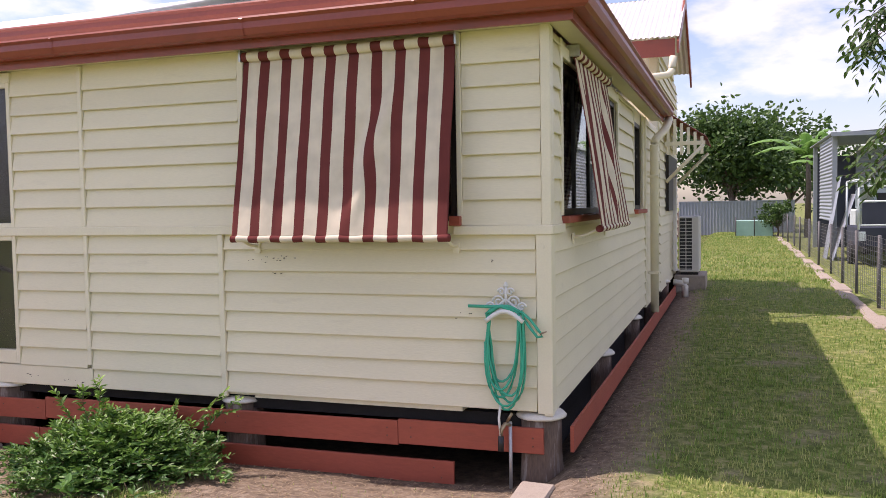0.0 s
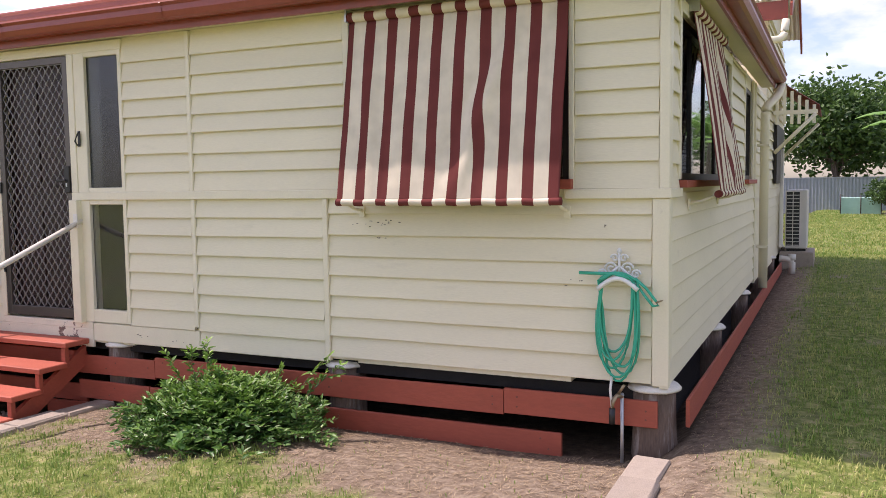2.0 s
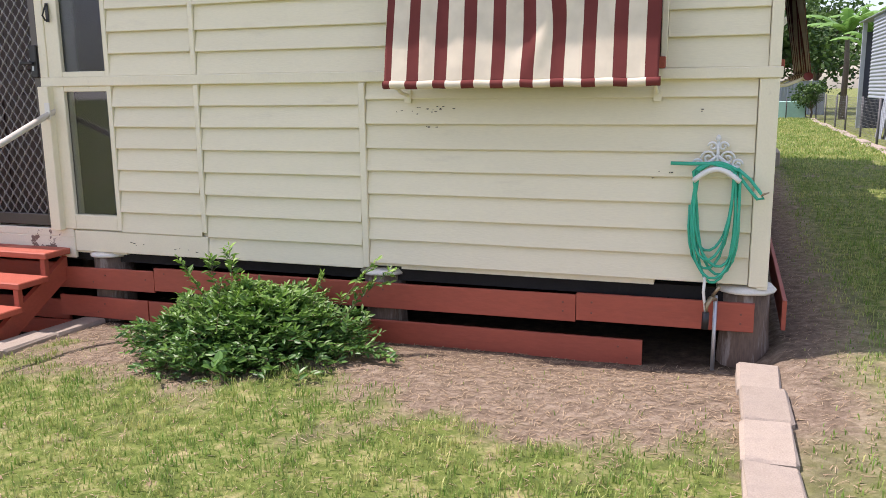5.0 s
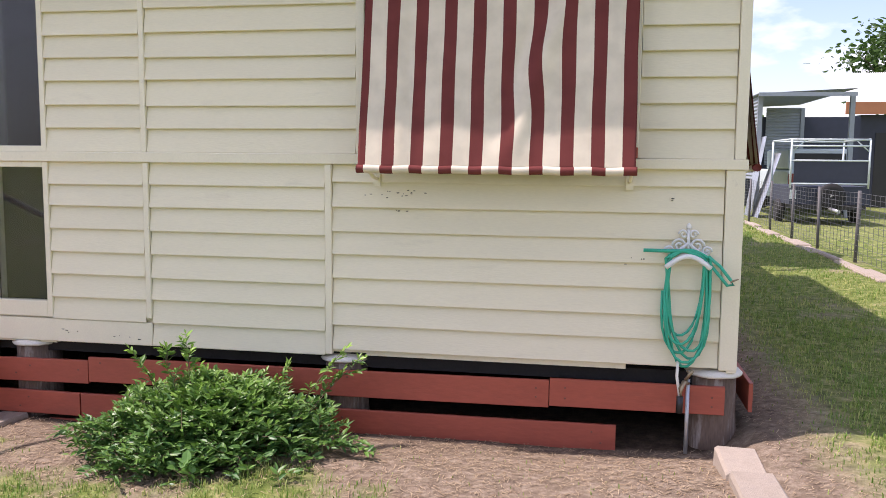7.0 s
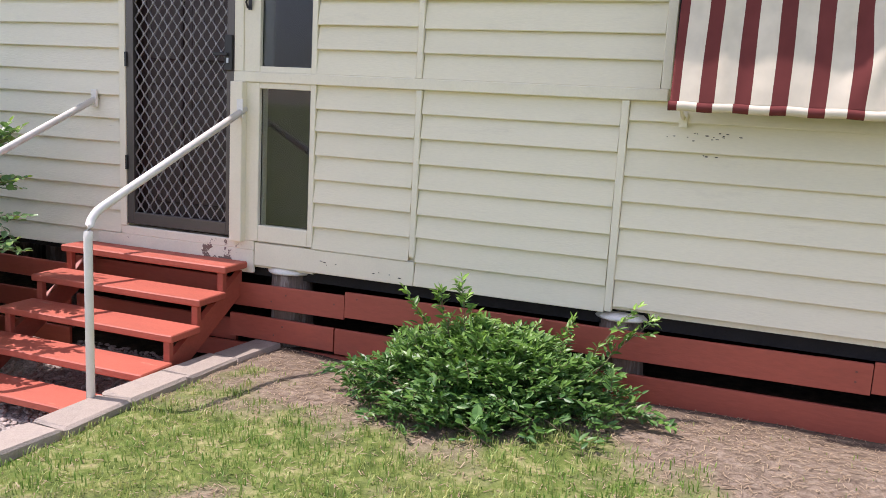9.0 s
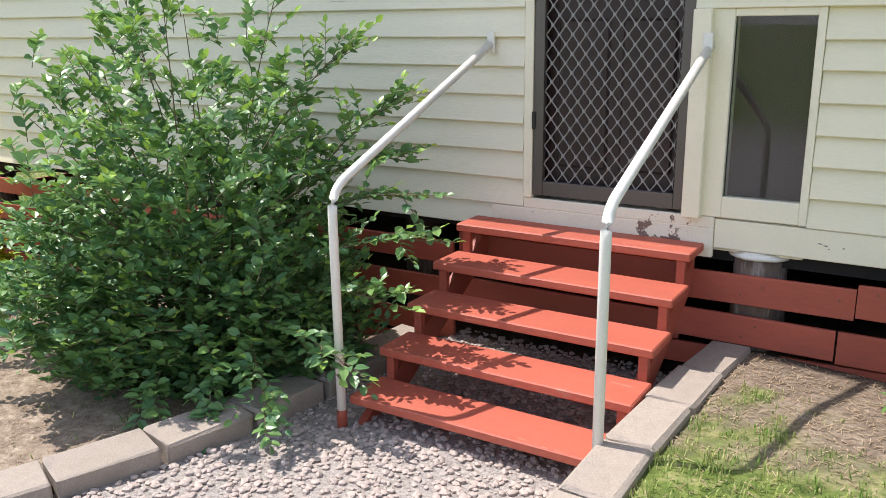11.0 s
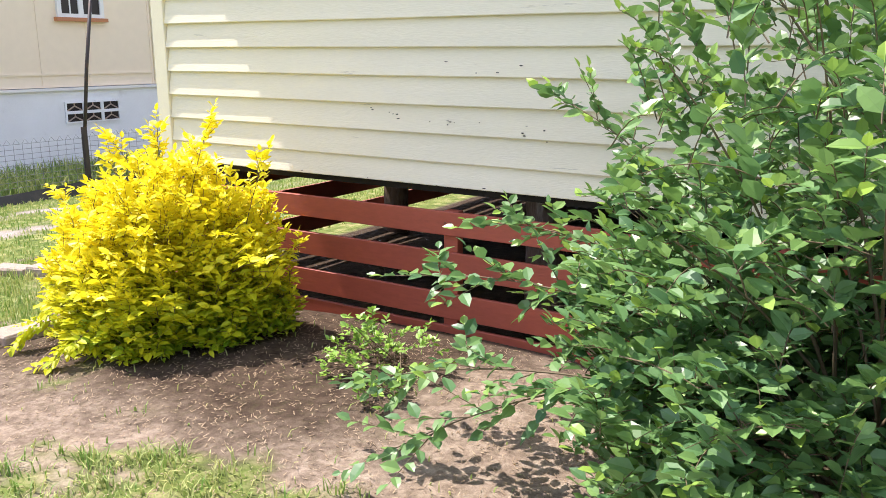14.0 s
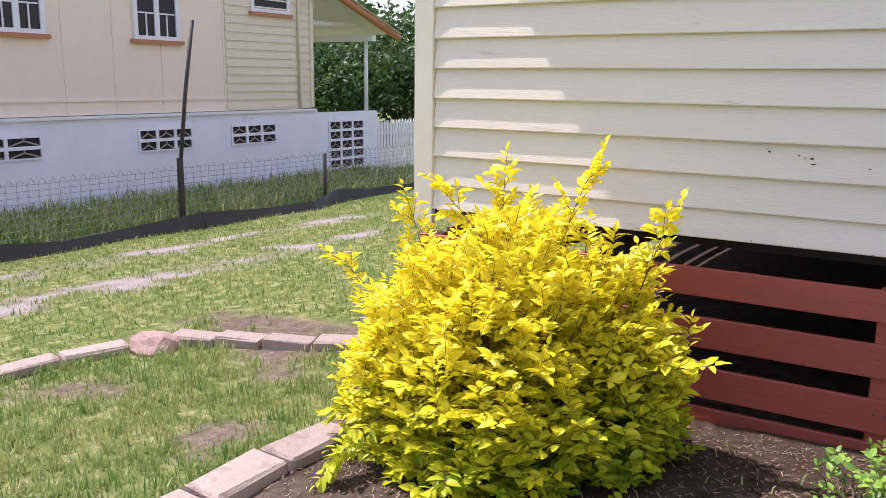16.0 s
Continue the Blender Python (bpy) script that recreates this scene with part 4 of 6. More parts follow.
# ---- striped awnings ----
def stripes_material():
    m = bpy.data.materials.new("striped_canvas")
    m.use_nodes = True
    n, l = m.node_tree.nodes, m.node_tree.links
    p = n["Principled BSDF"]
    at = n.new("ShaderNodeAttribute")
    at.attribute_name = "across"
    mo = n.new("ShaderNodeMath")
    mo.operation = "FRACT"
    l.new(at.outputs["Fac"], mo.inputs[0])
    lt = n.new("ShaderNodeMath")
    lt.operation = "LESS_THAN"
    lt.inputs[1].default_value = 0.44
    l.new(mo.outputs[0], lt.inputs[0])
    mx = n.new("ShaderNodeMixRGB")
    mx.inputs[1].default_value = (*CANVAS_C, 1)
    mx.inputs[2].default_value = (*CANVAS_R, 1)
    l.new(lt.outputs[0], mx.inputs[0])
    co = n.new("ShaderNodeTexCoord")
    no = n.new("ShaderNodeTexNoise")
    no.inputs["Scale"].default_value = 7
    no.inputs["Detail"].default_value = 8
    l.new(co.outputs["Object"], no.inputs["Vector"])
    rg = n.new("ShaderNodeMapRange")
    rg.inputs["From Min"].default_value = 0.3
    rg.inputs["From Max"].default_value = 0.7
    rg.inputs["To Min"].default_value = 0.86
    rg.inputs["To Max"].default_value = 1.08
    l.new(no.outputs["Fac"], rg.inputs["Value"])
    hs = n.new("ShaderNodeHueSaturation")
    l.new(mx.outputs["Color"], hs.inputs["Color"])
    l.new(rg.outputs["Result"], hs.inputs["Value"])
    l.new(hs.outputs["Color"], p.inputs["Base Color"])
    p.inputs["Roughness"].default_value = 0.9
    p.inputs["Specular IOR Level"].default_value = 0.15
    wv = n.new("ShaderNodeTexNoise")
    wv.inputs["Scale"].default_value = 450
    l.new(co.outputs["Object"], wv.inputs["Vector"])
    b = n.new("ShaderNodeBump")
    b.inputs["Strength"].default_value = 0.25
    b.inputs["Distance"].default_value = 0.004
    l.new(wv.outputs["Fac"], b.inputs["Height"])
    l.new(b.outputs["Normal"], p.inputs["Normal"])
    return m


CANVAS = stripes_material()
PERIODS = 9.25
PHASE = 0.18


def awning(name, width, top_z, bot_z, out, m, label, seed):
    """A drop awning: a canvas from a roller under the eave to a bar held off the wall. Built along x, facing -y."""
    a = thing(name, label, "awning", group="striped awnings")
    nx, nz = 120, 44
    verts, val = [], []
    for j in range(nz + 1):
        v = j / nz
        for i in range(nx + 1):
            u = i / nx
            x = u * width
            y = -0.05 - (out - 0.035) * v
            sag = math.sin(math.pi * v)
            f = 0.020 * sag * noise.noise(Vector((u * 5 + seed, v * 1.2, seed)))
            f += 0.030 * sag * math.exp(-((u - 0.80 + 0.26 * v) / 0.045) ** 2) - 0.022 * sag * math.exp(-((u - 0.72 + 0.26 * v) / 0.05) ** 2)
            f += 0.022 * sag * math.exp(-((u - 0.09 - 0.08 * v) / 0.035) ** 2) - 0.016 * sag * math.exp(-((u - 0.16 - 0.08 * v) / 0.04) ** 2)
            dx = 0.016 * sag * math.exp(-((u - 0.78 + 0.26 * v) / 0.07) ** 2) * math.sin(9 * v) + 0.008 * sag * noise.noise(Vector((u * 6, v * 3 + seed, 4)))
            verts.append((x + dx, y - f, top_z - 0.03 + (bot_z - top_z + 0.03) * v))
            val.append(PHASE + u * PERIODS)
    w = nx + 1
    faces = [(j * w + i, j * w + i + 1, (j + 1) * w + i + 1, (j + 1) * w + i) for j in range(nz) for i in range(nx)]

    def add(nm, vs, fs, vals, label=""):
        ob = quads(nm, vs, fs, CANVAS, a, smooth=True)
        at = ob.data.attributes.new("across", "FLOAT", "POINT")
        at.data.foreach_set("value", np.array(vals, dtype=np.float32))
        if label:
            tagged(ob, label)
        return ob
    sheet = add("canvas", verts, faces, val)
    so = sheet.modifiers.new("thickness", "SOLIDIFY")
    so.thickness = 0.002
    for nm, cy, cz, r, over in (("roller", -0.055, top_z, 0.036, 0.0), ("bottom_bar", -out, bot_z, 0.026, 0.008)):
        vs, vals, fs = [], [], []
        seg = 12
        for i in range(nx + 1):
            u = i / nx
            for k in range(seg):
                t = 2 * math.pi * k / seg
                vs.append((-over + u * (width + 2 * over), cy + r * math.cos(t), cz + r * math.sin(t) * 0.9 + 0.002 * math.sin(u * 40)))
                vals.append(PHASE + u * PERIODS)
        for i in range(nx):
            for k in range(seg):
                fs.append((i * seg + k, i * seg + (k + 1) % seg, (i + 1) * seg + (k + 1) % seg, (i + 1) * seg + k))
        fs.append(tuple(range(seg)))
        fs.append(tuple(range(nx * seg, nx * seg + seg)))
        add(nm, vs, fs, vals, "canvas rolled round the bar")
    for x in (0.05, width - 0.02):
        tpart("arm", [(x, -0.0, bot_z - 0.06), (x, -out * 0.5, bot_z - 0.045), (x, -out, bot_z)], 0.010, TRIM, a, "cream painted steel arm", 8)
        bpart("arm_bracket", [(x - 0.02, -0.035, bot_z - 0.10, x + 0.02, -0.02, bot_z - 0.03)], TRIM, a)
    for x in (-0.015, width + 0.005):
        bpart("roller_bracket", [(x, -0.09, top_z - 0.03, x + 0.012, -0.0, top_z + 0.045)], GALV, a)
    a.matrix_world = m
    return a


awning("awning", 1.46, 2.985, 1.804, 0.24, pose(-2.026, 0, 0), "maroon and cream striped canvas drop awning over a window", 3.0)
awning("awning", 1.52, 2.985, 1.825, 0.21, pose(-0.03, 0.66, 0, 0, 0, 90), "maroon and cream striped canvas drop awning on the side wall", 8.0)

# ---- hose on its hanger, tap ----
hanger = thing("hose_hanger", "white cast iron scrollwork hose hanger on the wall", "hose hanger", (-0.274, -0.03, 1.30))
tpart("saddle", [(-0.115 + 0.23 * i / 12, -0.06, 0.0 + 0.062 * math.sin(math.pi * i / 12)) for i in range(13)], 0.014, IRON_WHITE, hanger, seg=8)
bpart("back_plate", [(-0.10, -0.012, 0.06, 0.10, 0.0, 0.09)], IRON_WHITE, hanger, bevel=0.004)
bm = bmesh.new()


def scroll(bm, cx, cz, r, turns, flip, y=-0.02):
    pts = []
    for i in range(18):
        t = i / 17
        a = turns * 2 * math.pi * t
        rr = r * (1 - 0.75 * t)
        pts.append((cx + flip * rr * math.cos(a), y, cz + rr * math.sin(a)))
    tube(bm, pts, 0.0065, 6)


for fx in (-1, 1):
    scroll(bm, fx * 0.045, 0.115, 0.038, 1.4, fx)
    scroll(bm, fx * 0.095, 0.085, 0.028, 1.3, fx)
    scroll(bm, fx * 0.026, 0.175, 0.024, 1.2, fx)
    tube(bm, [(fx * 0.115, -0.05, 0.0), (fx * 0.07, -0.025, 0.07), (0, -0.02, 0.13)], 0.008, 6)
tube(bm, [(0, -0.02, 0.05), (0, -0.02, 0.215)], 0.008, 6)
lathe(bm, [(0.004, 0.2), (0.016, 0.21), (0.01, 0.228), (0.002, 0.235)], (0, -0.02, 0), 8)
part("scrollwork", bm, IRON_WHITE, hanger)

hose = thing("garden_hose", "green plastic garden hose coiled over the hanger", "hose", (-0.274, -0.075, 1.335))


def hose_loops():
    bm = bmesh.new()
    rnd = random.Random(4)
    pts = []
    for k in range(7):
        wl, wr = rnd.uniform(0.10, 0.14), rnd.uniform(0.10, 0.15)
        depth = rnd.uniform(0.36, 0.60)
        yy = rnd.uniform(-0.02, 0.02)
        n = 26
        for i in range(n):
            t = i / n
            if t < 0.5:
                s = t / 0.5
                pts.append((-wl * 0.85 + (wl * 0.85 + wr * 0.8) * s, -0.005 + yy * 0.3, 0.015 + 0.045 * math.sin(math.pi * s)))
            else:
                s = (t - 0.5) / 0.5
                c = math.cos(math.pi * s)
                x = (wr * 0.8 if c > 0 else wl * 0.85) * c * (1 + 0.25 * math.sin(math.pi * s)) + 0.03 * math.sin(math.pi * s) * (k % 3 - 1)
                pts.append((x, yy - 0.012 * math.sin(math.pi * s), 0.012 - depth * math.sin(math.pi * s) ** 0.75))
    tube(bm, pts, 0.0075, 7)
    return bm


part("coil", hose_loops(), HOSE, hose)
tpart("hose_end", [(-0.23, 0.01, 0.052), (-0.12, 0.0, 0.052), (-0.02, -0.01, 0.055), (0.06, -0.01, 0.03)], 0.010, HOSE, hose, seg=8)
tpart("hose_tail", [(0.10, -0.01, 0.03), (0.16, -0.02, -0.02), (0.215, -0.02, -0.09), (0.23, -0.02, -0.115), (0.20, -0.02, -0.12), (0.15, -0.015, -0.06), (0.11, 0, -0.01)], 0.0085, HOSE, hose, seg=8)
tpart("hose_nozzle", [(0.215, -0.02, -0.10), (0.255, -0.015, -0.085)], 0.007, BRASS, hose, "small brass fitting", 8, 0.003)
tap = thing("garden_tap", "old brass garden tap on a galvanised riser pipe", "tap", (-0.262, -0.075, 0.0))
tpart("riser", [(0.012, 0, 0.22), (0.012, 0, 0.70)], 0.011, GALV, tap, seg=8)
tpart("spout", [(0.012, 0, 0.68), (-0.012, -0.03, 0.69), (-0.03, -0.05, 0.66), (-0.032, -0.052, 0.60)], 0.013, BRASS, tap, seg=8)
tpart("handle", [(-0.005, -0.015, 0.70), (0.03, -0.03, 0.755)], 0.009, BRASS, tap, seg=8)
tpart("hose_joiner", [(-0.032, -0.054, 0.62), (-0.034, -0.054, 0.53)], 0.018, PLASTIC_BLACK, tap, seg=10)
tpart("tail_hose", [(-0.034, -0.05, 0.62), (-0.05, -0.03, 0.72), (-0.045, -0.01, 0.80)], 0.008, PIPE, tap, seg=8)

# ---- wall lamp ----
LAMP_RED = mat("red_lantern_paint", (0.34, 0.07, 0.04), 0.35, vary=0.08, bump=0.03)
lamp = thing("wall_lantern", "red painted coach lantern on the wall by the door", "wall lamp", (-5.66, -0.03, 2.60))
bm = bmesh.new()
lathe(bm, [(0.055, 0), (0.055, 0.012), (0.04, 0.02)], seg=16)
bm.transform(Matrix.Translation((0.075, 0.005, -0.055)) @ Matrix.Rotation(radians(90), 4, "X"))
part("wall_plate", bm, LAMP_RED, lamp)
tpart("arm", [(0.075, -0.01, -0.055), (0.05, -0.05, -0.065), (0.0, -0.10, -0.06), (0.0, -0.11, -0.03)], 0.011, LAMP_RED, lamp, seg=8)
bm = bmesh.new()
lathe(bm, [(0.012, -0.10), (0.03, -0.075), (0.035, -0.06)], (0, -0.11, 0.03), 8)
part("base_cup", bm, LAMP_RED, lamp)
bm = bmesh.new()
lathe(bm, [(0.034, -0.03), (0.052, 0.06)], (0, -0.11, 0.03), 6)
part("glass", bm, GLASS, lamp)
bm = bmesh.new()
for k in range(6):
    t = 2 * math.pi * k / 6
    tube(bm, [(0.036 * math.cos(t), -0.11 + 0.036 * math.sin(t), 0.0), (0.055 * math.cos(t), -0.11 + 0.055 * math.sin(t), 0.09)], 0.004, 5)
part("cage", bm, LAMP_RED, lamp)
bm = bmesh.new()
lathe(bm, [(0.075, 0.088), (0.068, 0.10), (0.035, 0.135), (0.014, 0.15), (0.012, 0.165), (0.016, 0.175), (0.004, 0.20)], (0, -0.11, 0.0), 6)
part("hood", bm, LAMP_RED, lamp)

# ---- paint chips on the front wall ----
CHIP = mat("bare_dark_timber", (0.06, 0.05, 0.04), 0.9, vary=0.3, bump=0)
rnd = random.Random(7)
chips = []
for cx, cz, n, sx, sz in ((-2.0, 1.655, 3, 0.05, 0.008), (-1.80, 1.665, 12, 0.07, 0.014), (-1.82, 1.57, 3, 0.03, 0.006), (-0.52, 1.33, 4, 0.04, 0.01),
                          (-0.38, 1.66, 2, 0.02, 0.004), (-3.9, 0.78, 4, 0.06, 0.01), (-3.55, 0.765, 4, 0.06, 0.01), (-9.0, 1.02, 7, 0.16, 0.02), (-8.6, 0.98, 4, 0.1, 0.02),
                          (-9.6, 1.06, 6, 0.2, 0.02), (-8.9, 1.30, 4, 0.2, 0.02), (-9.3, 0.69, 4, 0.4, 0.006), (-7.9, 1.2, 4, 0.2, 0.03)):
    for _ in range(n):
        chips.append((rnd.gauss(cx, sx), rnd.gauss(cz, sz), rnd.uniform(0.004, 0.013), rnd.uniform(0.002, 0.004)))
bm = bmesh.new()
for x, z, a, b in chips:
    vs = [bm.verts.new((x + a * math.cos(t) * rnd.uniform(0.6, 1.1), -0.0285 - 0.0004 * k, z + b * math.sin(t) * rnd.uniform(0.6, 1.2))) for k, t in enumerate([2 * math.pi * q / 7 for q in range(7)])]
    bm.faces.new(vs)
part("paint_chip", bm, CHIP, front, "flaked paint showing dark timber")

# ---- right-hand side of the house ----
dp = thing("downpipe", "cream painted round downpipe with an elbow below the gutter", "downpipe", kind="structure")
tpart("pipe", arc_path([(0.23, 6.28, 3.06), (0.20, 6.15, 2.92), (0.08, 5.86, 2.75), (0.08, 5.86, 0.62)], 0.08), 0.052, TRIM, dp, seg=12)
for z in (1.1, 2.3):
    bpart("clip", [(0.0, 5.80, z, 0.135, 5.92, z + 0.03)], TRIM, dp)
ac = thing("air_conditioner", "off-white outdoor air conditioner unit standing by the side wall", "air conditioner", (0.10, 10.45, 0.70))
bpart("casing", [(0, 0, 0.05, 0.34, 0.85, 1.03)], AC_WHITE, ac, bevel=0.015)
for i in range(15):
    bpart("fin", [(0.02, -0.012, 0.10 + i * 0.06, 0.215, -0.002, 0.112 + i * 0.06)], AC_WHITE, ac)
bpart("coil", [(0.015, -0.004, 0.09, 0.22, 0.0, 1.0)], PLASTIC_BLACK, ac, "dark finned coil")
bpart("divider", [(0.112, -0.014, 0.09, 0.124, -0.002, 1.0)], AC_WHITE, ac)
bpart("foot", [(0.02, 0.1, 0.0, 0.32, 0.16, 0.05)], PLASTIC_BLACK, ac)
bpart("foot", [(0.02, 0.7, 0.0, 0.32, 0.76, 0.05)], PLASTIC_BLACK, ac)
tagged(bpart("ac_plinth", [(0.02, 10.35, 0.25, 0.55, 11.4, 0.70)], BLOCK, bevel=0.01), "concrete plinth under the air conditioner", "plinth")
pv = thing("waste_pipe", "white plastic waste pipe elbow by the wall", "pipe", (0.12, 9.4, 0.55))
tpart("elbow", arc_path([(-0.05, 0, 0.12), (0.14, 0, 0.10), (0.14, 0, -0.12)], 0.06), 0.05, PVC, pv, seg=10)
tpart("cap", [(0.14, 0, 0.10), (0.14, 0, 0.19)], 0.055, PVC, pv, seg=10)
meter = tagged(bpart("pipe_cover", [(0.03, 9.95, 0.8, 0.09, 10.05, 2.4)], PVC, bevel=0.01), "cream plastic cover strip over pipes on the wall", "pipe cover")

gable = thing("gable_roof", "small gable roof with pale corrugated sheets and red barge", "roof", kind="structure")
corrugated("roof_sheet", (-3.2, 7.25, 4.28), (1, 0, 0), (0, 1.85, 0.95), 3.5, 2.08, ROOFING, gable)
corrugated("roof_sheet", (-3.2, 10.95, 4.28), (1, 0, 0), (0, -1.85, 0.95), 3.5, 2.08, ROOFING, gable)
bpart("fascia_board", [(-3.2, 7.30, 4.02, 0.24, 7.34, 4.26)], GUTTER, gable)
bm = bmesh.new()
for s in (-1, 1):
    for x in (0.27,):
        a, b = Vector((x, 9.1 + s * 1.9, 4.20)), Vector((x, 9.1, 5.25))
        vs = [bm.verts.new(p) for p in (a, b, b + Vector((0, 0, -0.16)), a + Vector((0, 0, -0.16)), a + Vector((0.03, 0, 0)), b + Vector((0.03, 0, 0)), b + Vector((0.03, 0, -0.16)), a + Vector((0.03, 0, -0.16)))]
        for q in ((0, 1, 2, 3), (7, 6, 5, 4), (0, 4, 5, 1), (3, 2, 6, 7), (0, 3, 7, 4), (1, 5, 6, 2)):
            bm.faces.new([vs[i] for i in q])
part("barge_board", bm, GUTTER, gable)
bm = bmesh.new()
vs = [bm.verts.new(p) for p in ((0.0, 7.35, 4.15), (0.0, 10.85, 4.15), (0.0, 9.1, 5.12), (-0.1, 7.35, 4.15), (-0.1, 10.85, 4.15), (-0.1, 9.1, 5.12))]
for q in ((0, 1, 2), (5, 4, 3), (0, 3, 4, 1), (1, 4, 5, 2), (2, 5, 3, 0)):
    bm.faces.new([vs[i] for i in q])
part("gable_wall", bm, TRIM, gable)
tpart("finial", [(0.28, 9.1, 5.3), (0.28, 9.1, 6.6)], 0.035, TRIM, gable, seg=8)
tpart("rainwater_pipe", arc_path([(0.22, 7.25, 4.0), (0.20, 7.2, 3.75), (-0.5, 6.6, 3.6)], 0.1), 0.05, TRIM, gable, seg=10)

hood = thing("window_hood", "red roofed timber window hood with cream slats", "window hood", (0, 8.6, 0))
corrugated("hood_sheet", (0.62, 0, 2.98), (0, 1, 0), (-0.62, 0, 0.42), 2.6, 0.75, GUTTER, hood)
for i in range(6):
    bpart("slat", [(0.03 + 0.10 * i, 0.0, 2.72, 0.075 + 0.10 * i, 0.02, 3.34 - 0.07 * i)], TRIM, hood)
bpart("rail", [(0.0, -0.01, 2.86, 0.60, 0.03, 2.92)], TRIM, hood)
for y in (0.0, 2.5):
    tpart("strut", [(0.02, y, 2.30), (0.58, y, 2.86)], 0.03, TRIM, hood, seg=6)
tagged(bpart("window_hooded", [(0.0, 8.9, 1.85, 0.04, 10.9, 2.75)], BLACK_FRAME), "dark window under the red hood", "window", kind="structure")

# ---- plants ----
def rot_to(d, up, spin):
    """Axes for a leaf that points along d: side, along, normal."""
    d = d / (np.linalg.norm(d) + 1e-9)
    s = np.cross(d, up)
    if np.linalg.norm(s) < 1e-3:
        s = np.array((1.0, 0, 0))
    s = s / np.linalg.norm(s)
    n = np.cross(s, d)
    c, q = math.cos(spin), math.sin(spin)
    return c * s + q * n, d, c * n - q * s


class Leaves:
    """Gathers folded oval leaves into one mesh."""

    def __init__(self):
        self.v, self.f, self.y = [], [], []

    def add(self, p, d, length, width, paleness, spin, curl=0.15, up=(0, 0, 1)):
        s, a, n = rot_to(np.asarray(d, float), np.asarray(up, float), spin)
        p = np.asarray(p, float)
        o = len(self.v)
        L, W = length, width / 2
        fold = 0.30
        for u, w in ((0, 0), (0.30, 1), (0.68, 0.85), (1.0, 0), (0.68, -0.85), (0.30, -1), (0.30, 0), (0.68, 0)):
            h = -curl * L * u * u + abs(w) * W * fold
            self.v.append(p + a * (L * u) + s * (W * w) + n * h)
            self.y.append(paleness)
        self.f += [(o, o + 1, o + 6), (o, o + 6, o + 5), (o + 1, o + 2, o + 7, o + 6), (o + 6, o + 7, o + 4, o + 5), (o + 2, o + 3, o + 7), (o + 7, o + 3, o + 4)]

    def link(self, name, material, parent):
        ob = quads(name, self.v, self.f, material, parent, self.y)
        return ob


def shrub(name, label, base, reach, twigs, stems, leaf, material, seed, paleness_fn, sprays=(), low=-0.1, wire=0.006, inner=0.62, lumps=0.16, droop=0.5, category="shrub"):
    """A full bush: stems inside, and leafy twigs that fill the outer part of its volume. reach(a, e): how far it grows in a direction."""
    rnd = random.Random(seed)
    t = thing(name, label, category, base)
    wood = bmesh.new()
    lv = Leaves()

    def grow(a, e):
        d = Vector((math.cos(a) * math.cos(e), math.sin(a) * math.cos(e), math.sin(e)))
        return d, reach(a, e) * (1 + lumps * noise.noise(d * 2.6 + Vector((seed, 0, 0))) + 0.7 * lumps * noise.noise(d * 6 + Vector((0, seed, 0))))

    for i in range(stems):
        a, e = rnd.uniform(0, 2 * math.pi), math.asin(rnd.uniform(0.15, 0.98))
        d, R = grow(a, e)
        end = d * R * 0.9
        mid = end * 0.5 + Vector((0, 0, 0.15 * R))
        b0 = Vector((rnd.uniform(-0.12, 0.12), rnd.uniform(-0.12, 0.12), 0))
        tube(wood, [(1 - s) ** 2 * b0 + 2 * s * (1 - s) * mid + s * s * end for s in [q / 6 for q in range(7)]], wire, 4, wire * 0.25, False)

    def twig(tp, td, n, R, size_k):
        tube(wood, tp, wire * 0.32, 3, wire * 0.15, False)
        side_v = td.cross(Vector((0, 0, 1)))
        if side_v.length < 0.1:
            side_v = Vector((1, 0, 0))
        side_v.normalize()
        last = len(tp) - 1
        for m in range(n):
            f = (m + 1) / n
            fq = f * last
            i1 = min(last - 1, int(fq))
            lp = tp[i1].lerp(tp[i1 + 1], fq - i1)
            if lp.z + base[2] < ground_z(base[0] + lp.x, base[1] + lp.y) + 0.015:
                continue
            sd = 1 if m % 2 else -1
            ld = td * rnd.uniform(0.35, 0.8) + side_v * sd * rnd.uniform(0.6, 1.1) + Vector((0, 0, rnd.gauss(0.15, 0.28)))
            if m == n - 1:
                ld = td + Vector((0, 0, 0.3))
            size = leaf["len"] * rnd.uniform(0.7, 1.2) * (0.72 if f > 0.85 else 1) * size_k
            lv.add(lp, ld, size, size * leaf["wide"], paleness_fn(lp.length / max(0.05, R), lp.z, f, td.x, rnd.random()), rnd.gauss(0, 0.5), leaf.get("curl", 0.15))

    for i in range(twigs):
        a = rnd.uniform(0, 2 * math.pi)
        e = math.asin(rnd.uniform(low, 0.995))
        d, R = grow(a, e)
        k = inner + (1 - inner) * rnd.random() ** 0.7
        p = d * R * k
        td = (d * 0.9 + Vector((rnd.gauss(0, 0.42), rnd.gauss(0, 0.42), rnd.gauss(0.22, 0.4)))).normalized()
        ln = leaf["twig"] * rnd.uniform(0.6, 1.25)
        tp = [p + td * ln * (q / 4 - 0.7) + Vector((0, 0, -droop * ln * (q / 4) ** 2 * 0.5)) for q in range(5)]
        twig(tp, td, leaf["n"], R, 1.0)
    for start, end, n in sprays:
        start, end = Vector(start), Vector(end)
        mid = start.lerp(end, 0.55) + Vector((0, 0, 0.12 * (end - start).length))
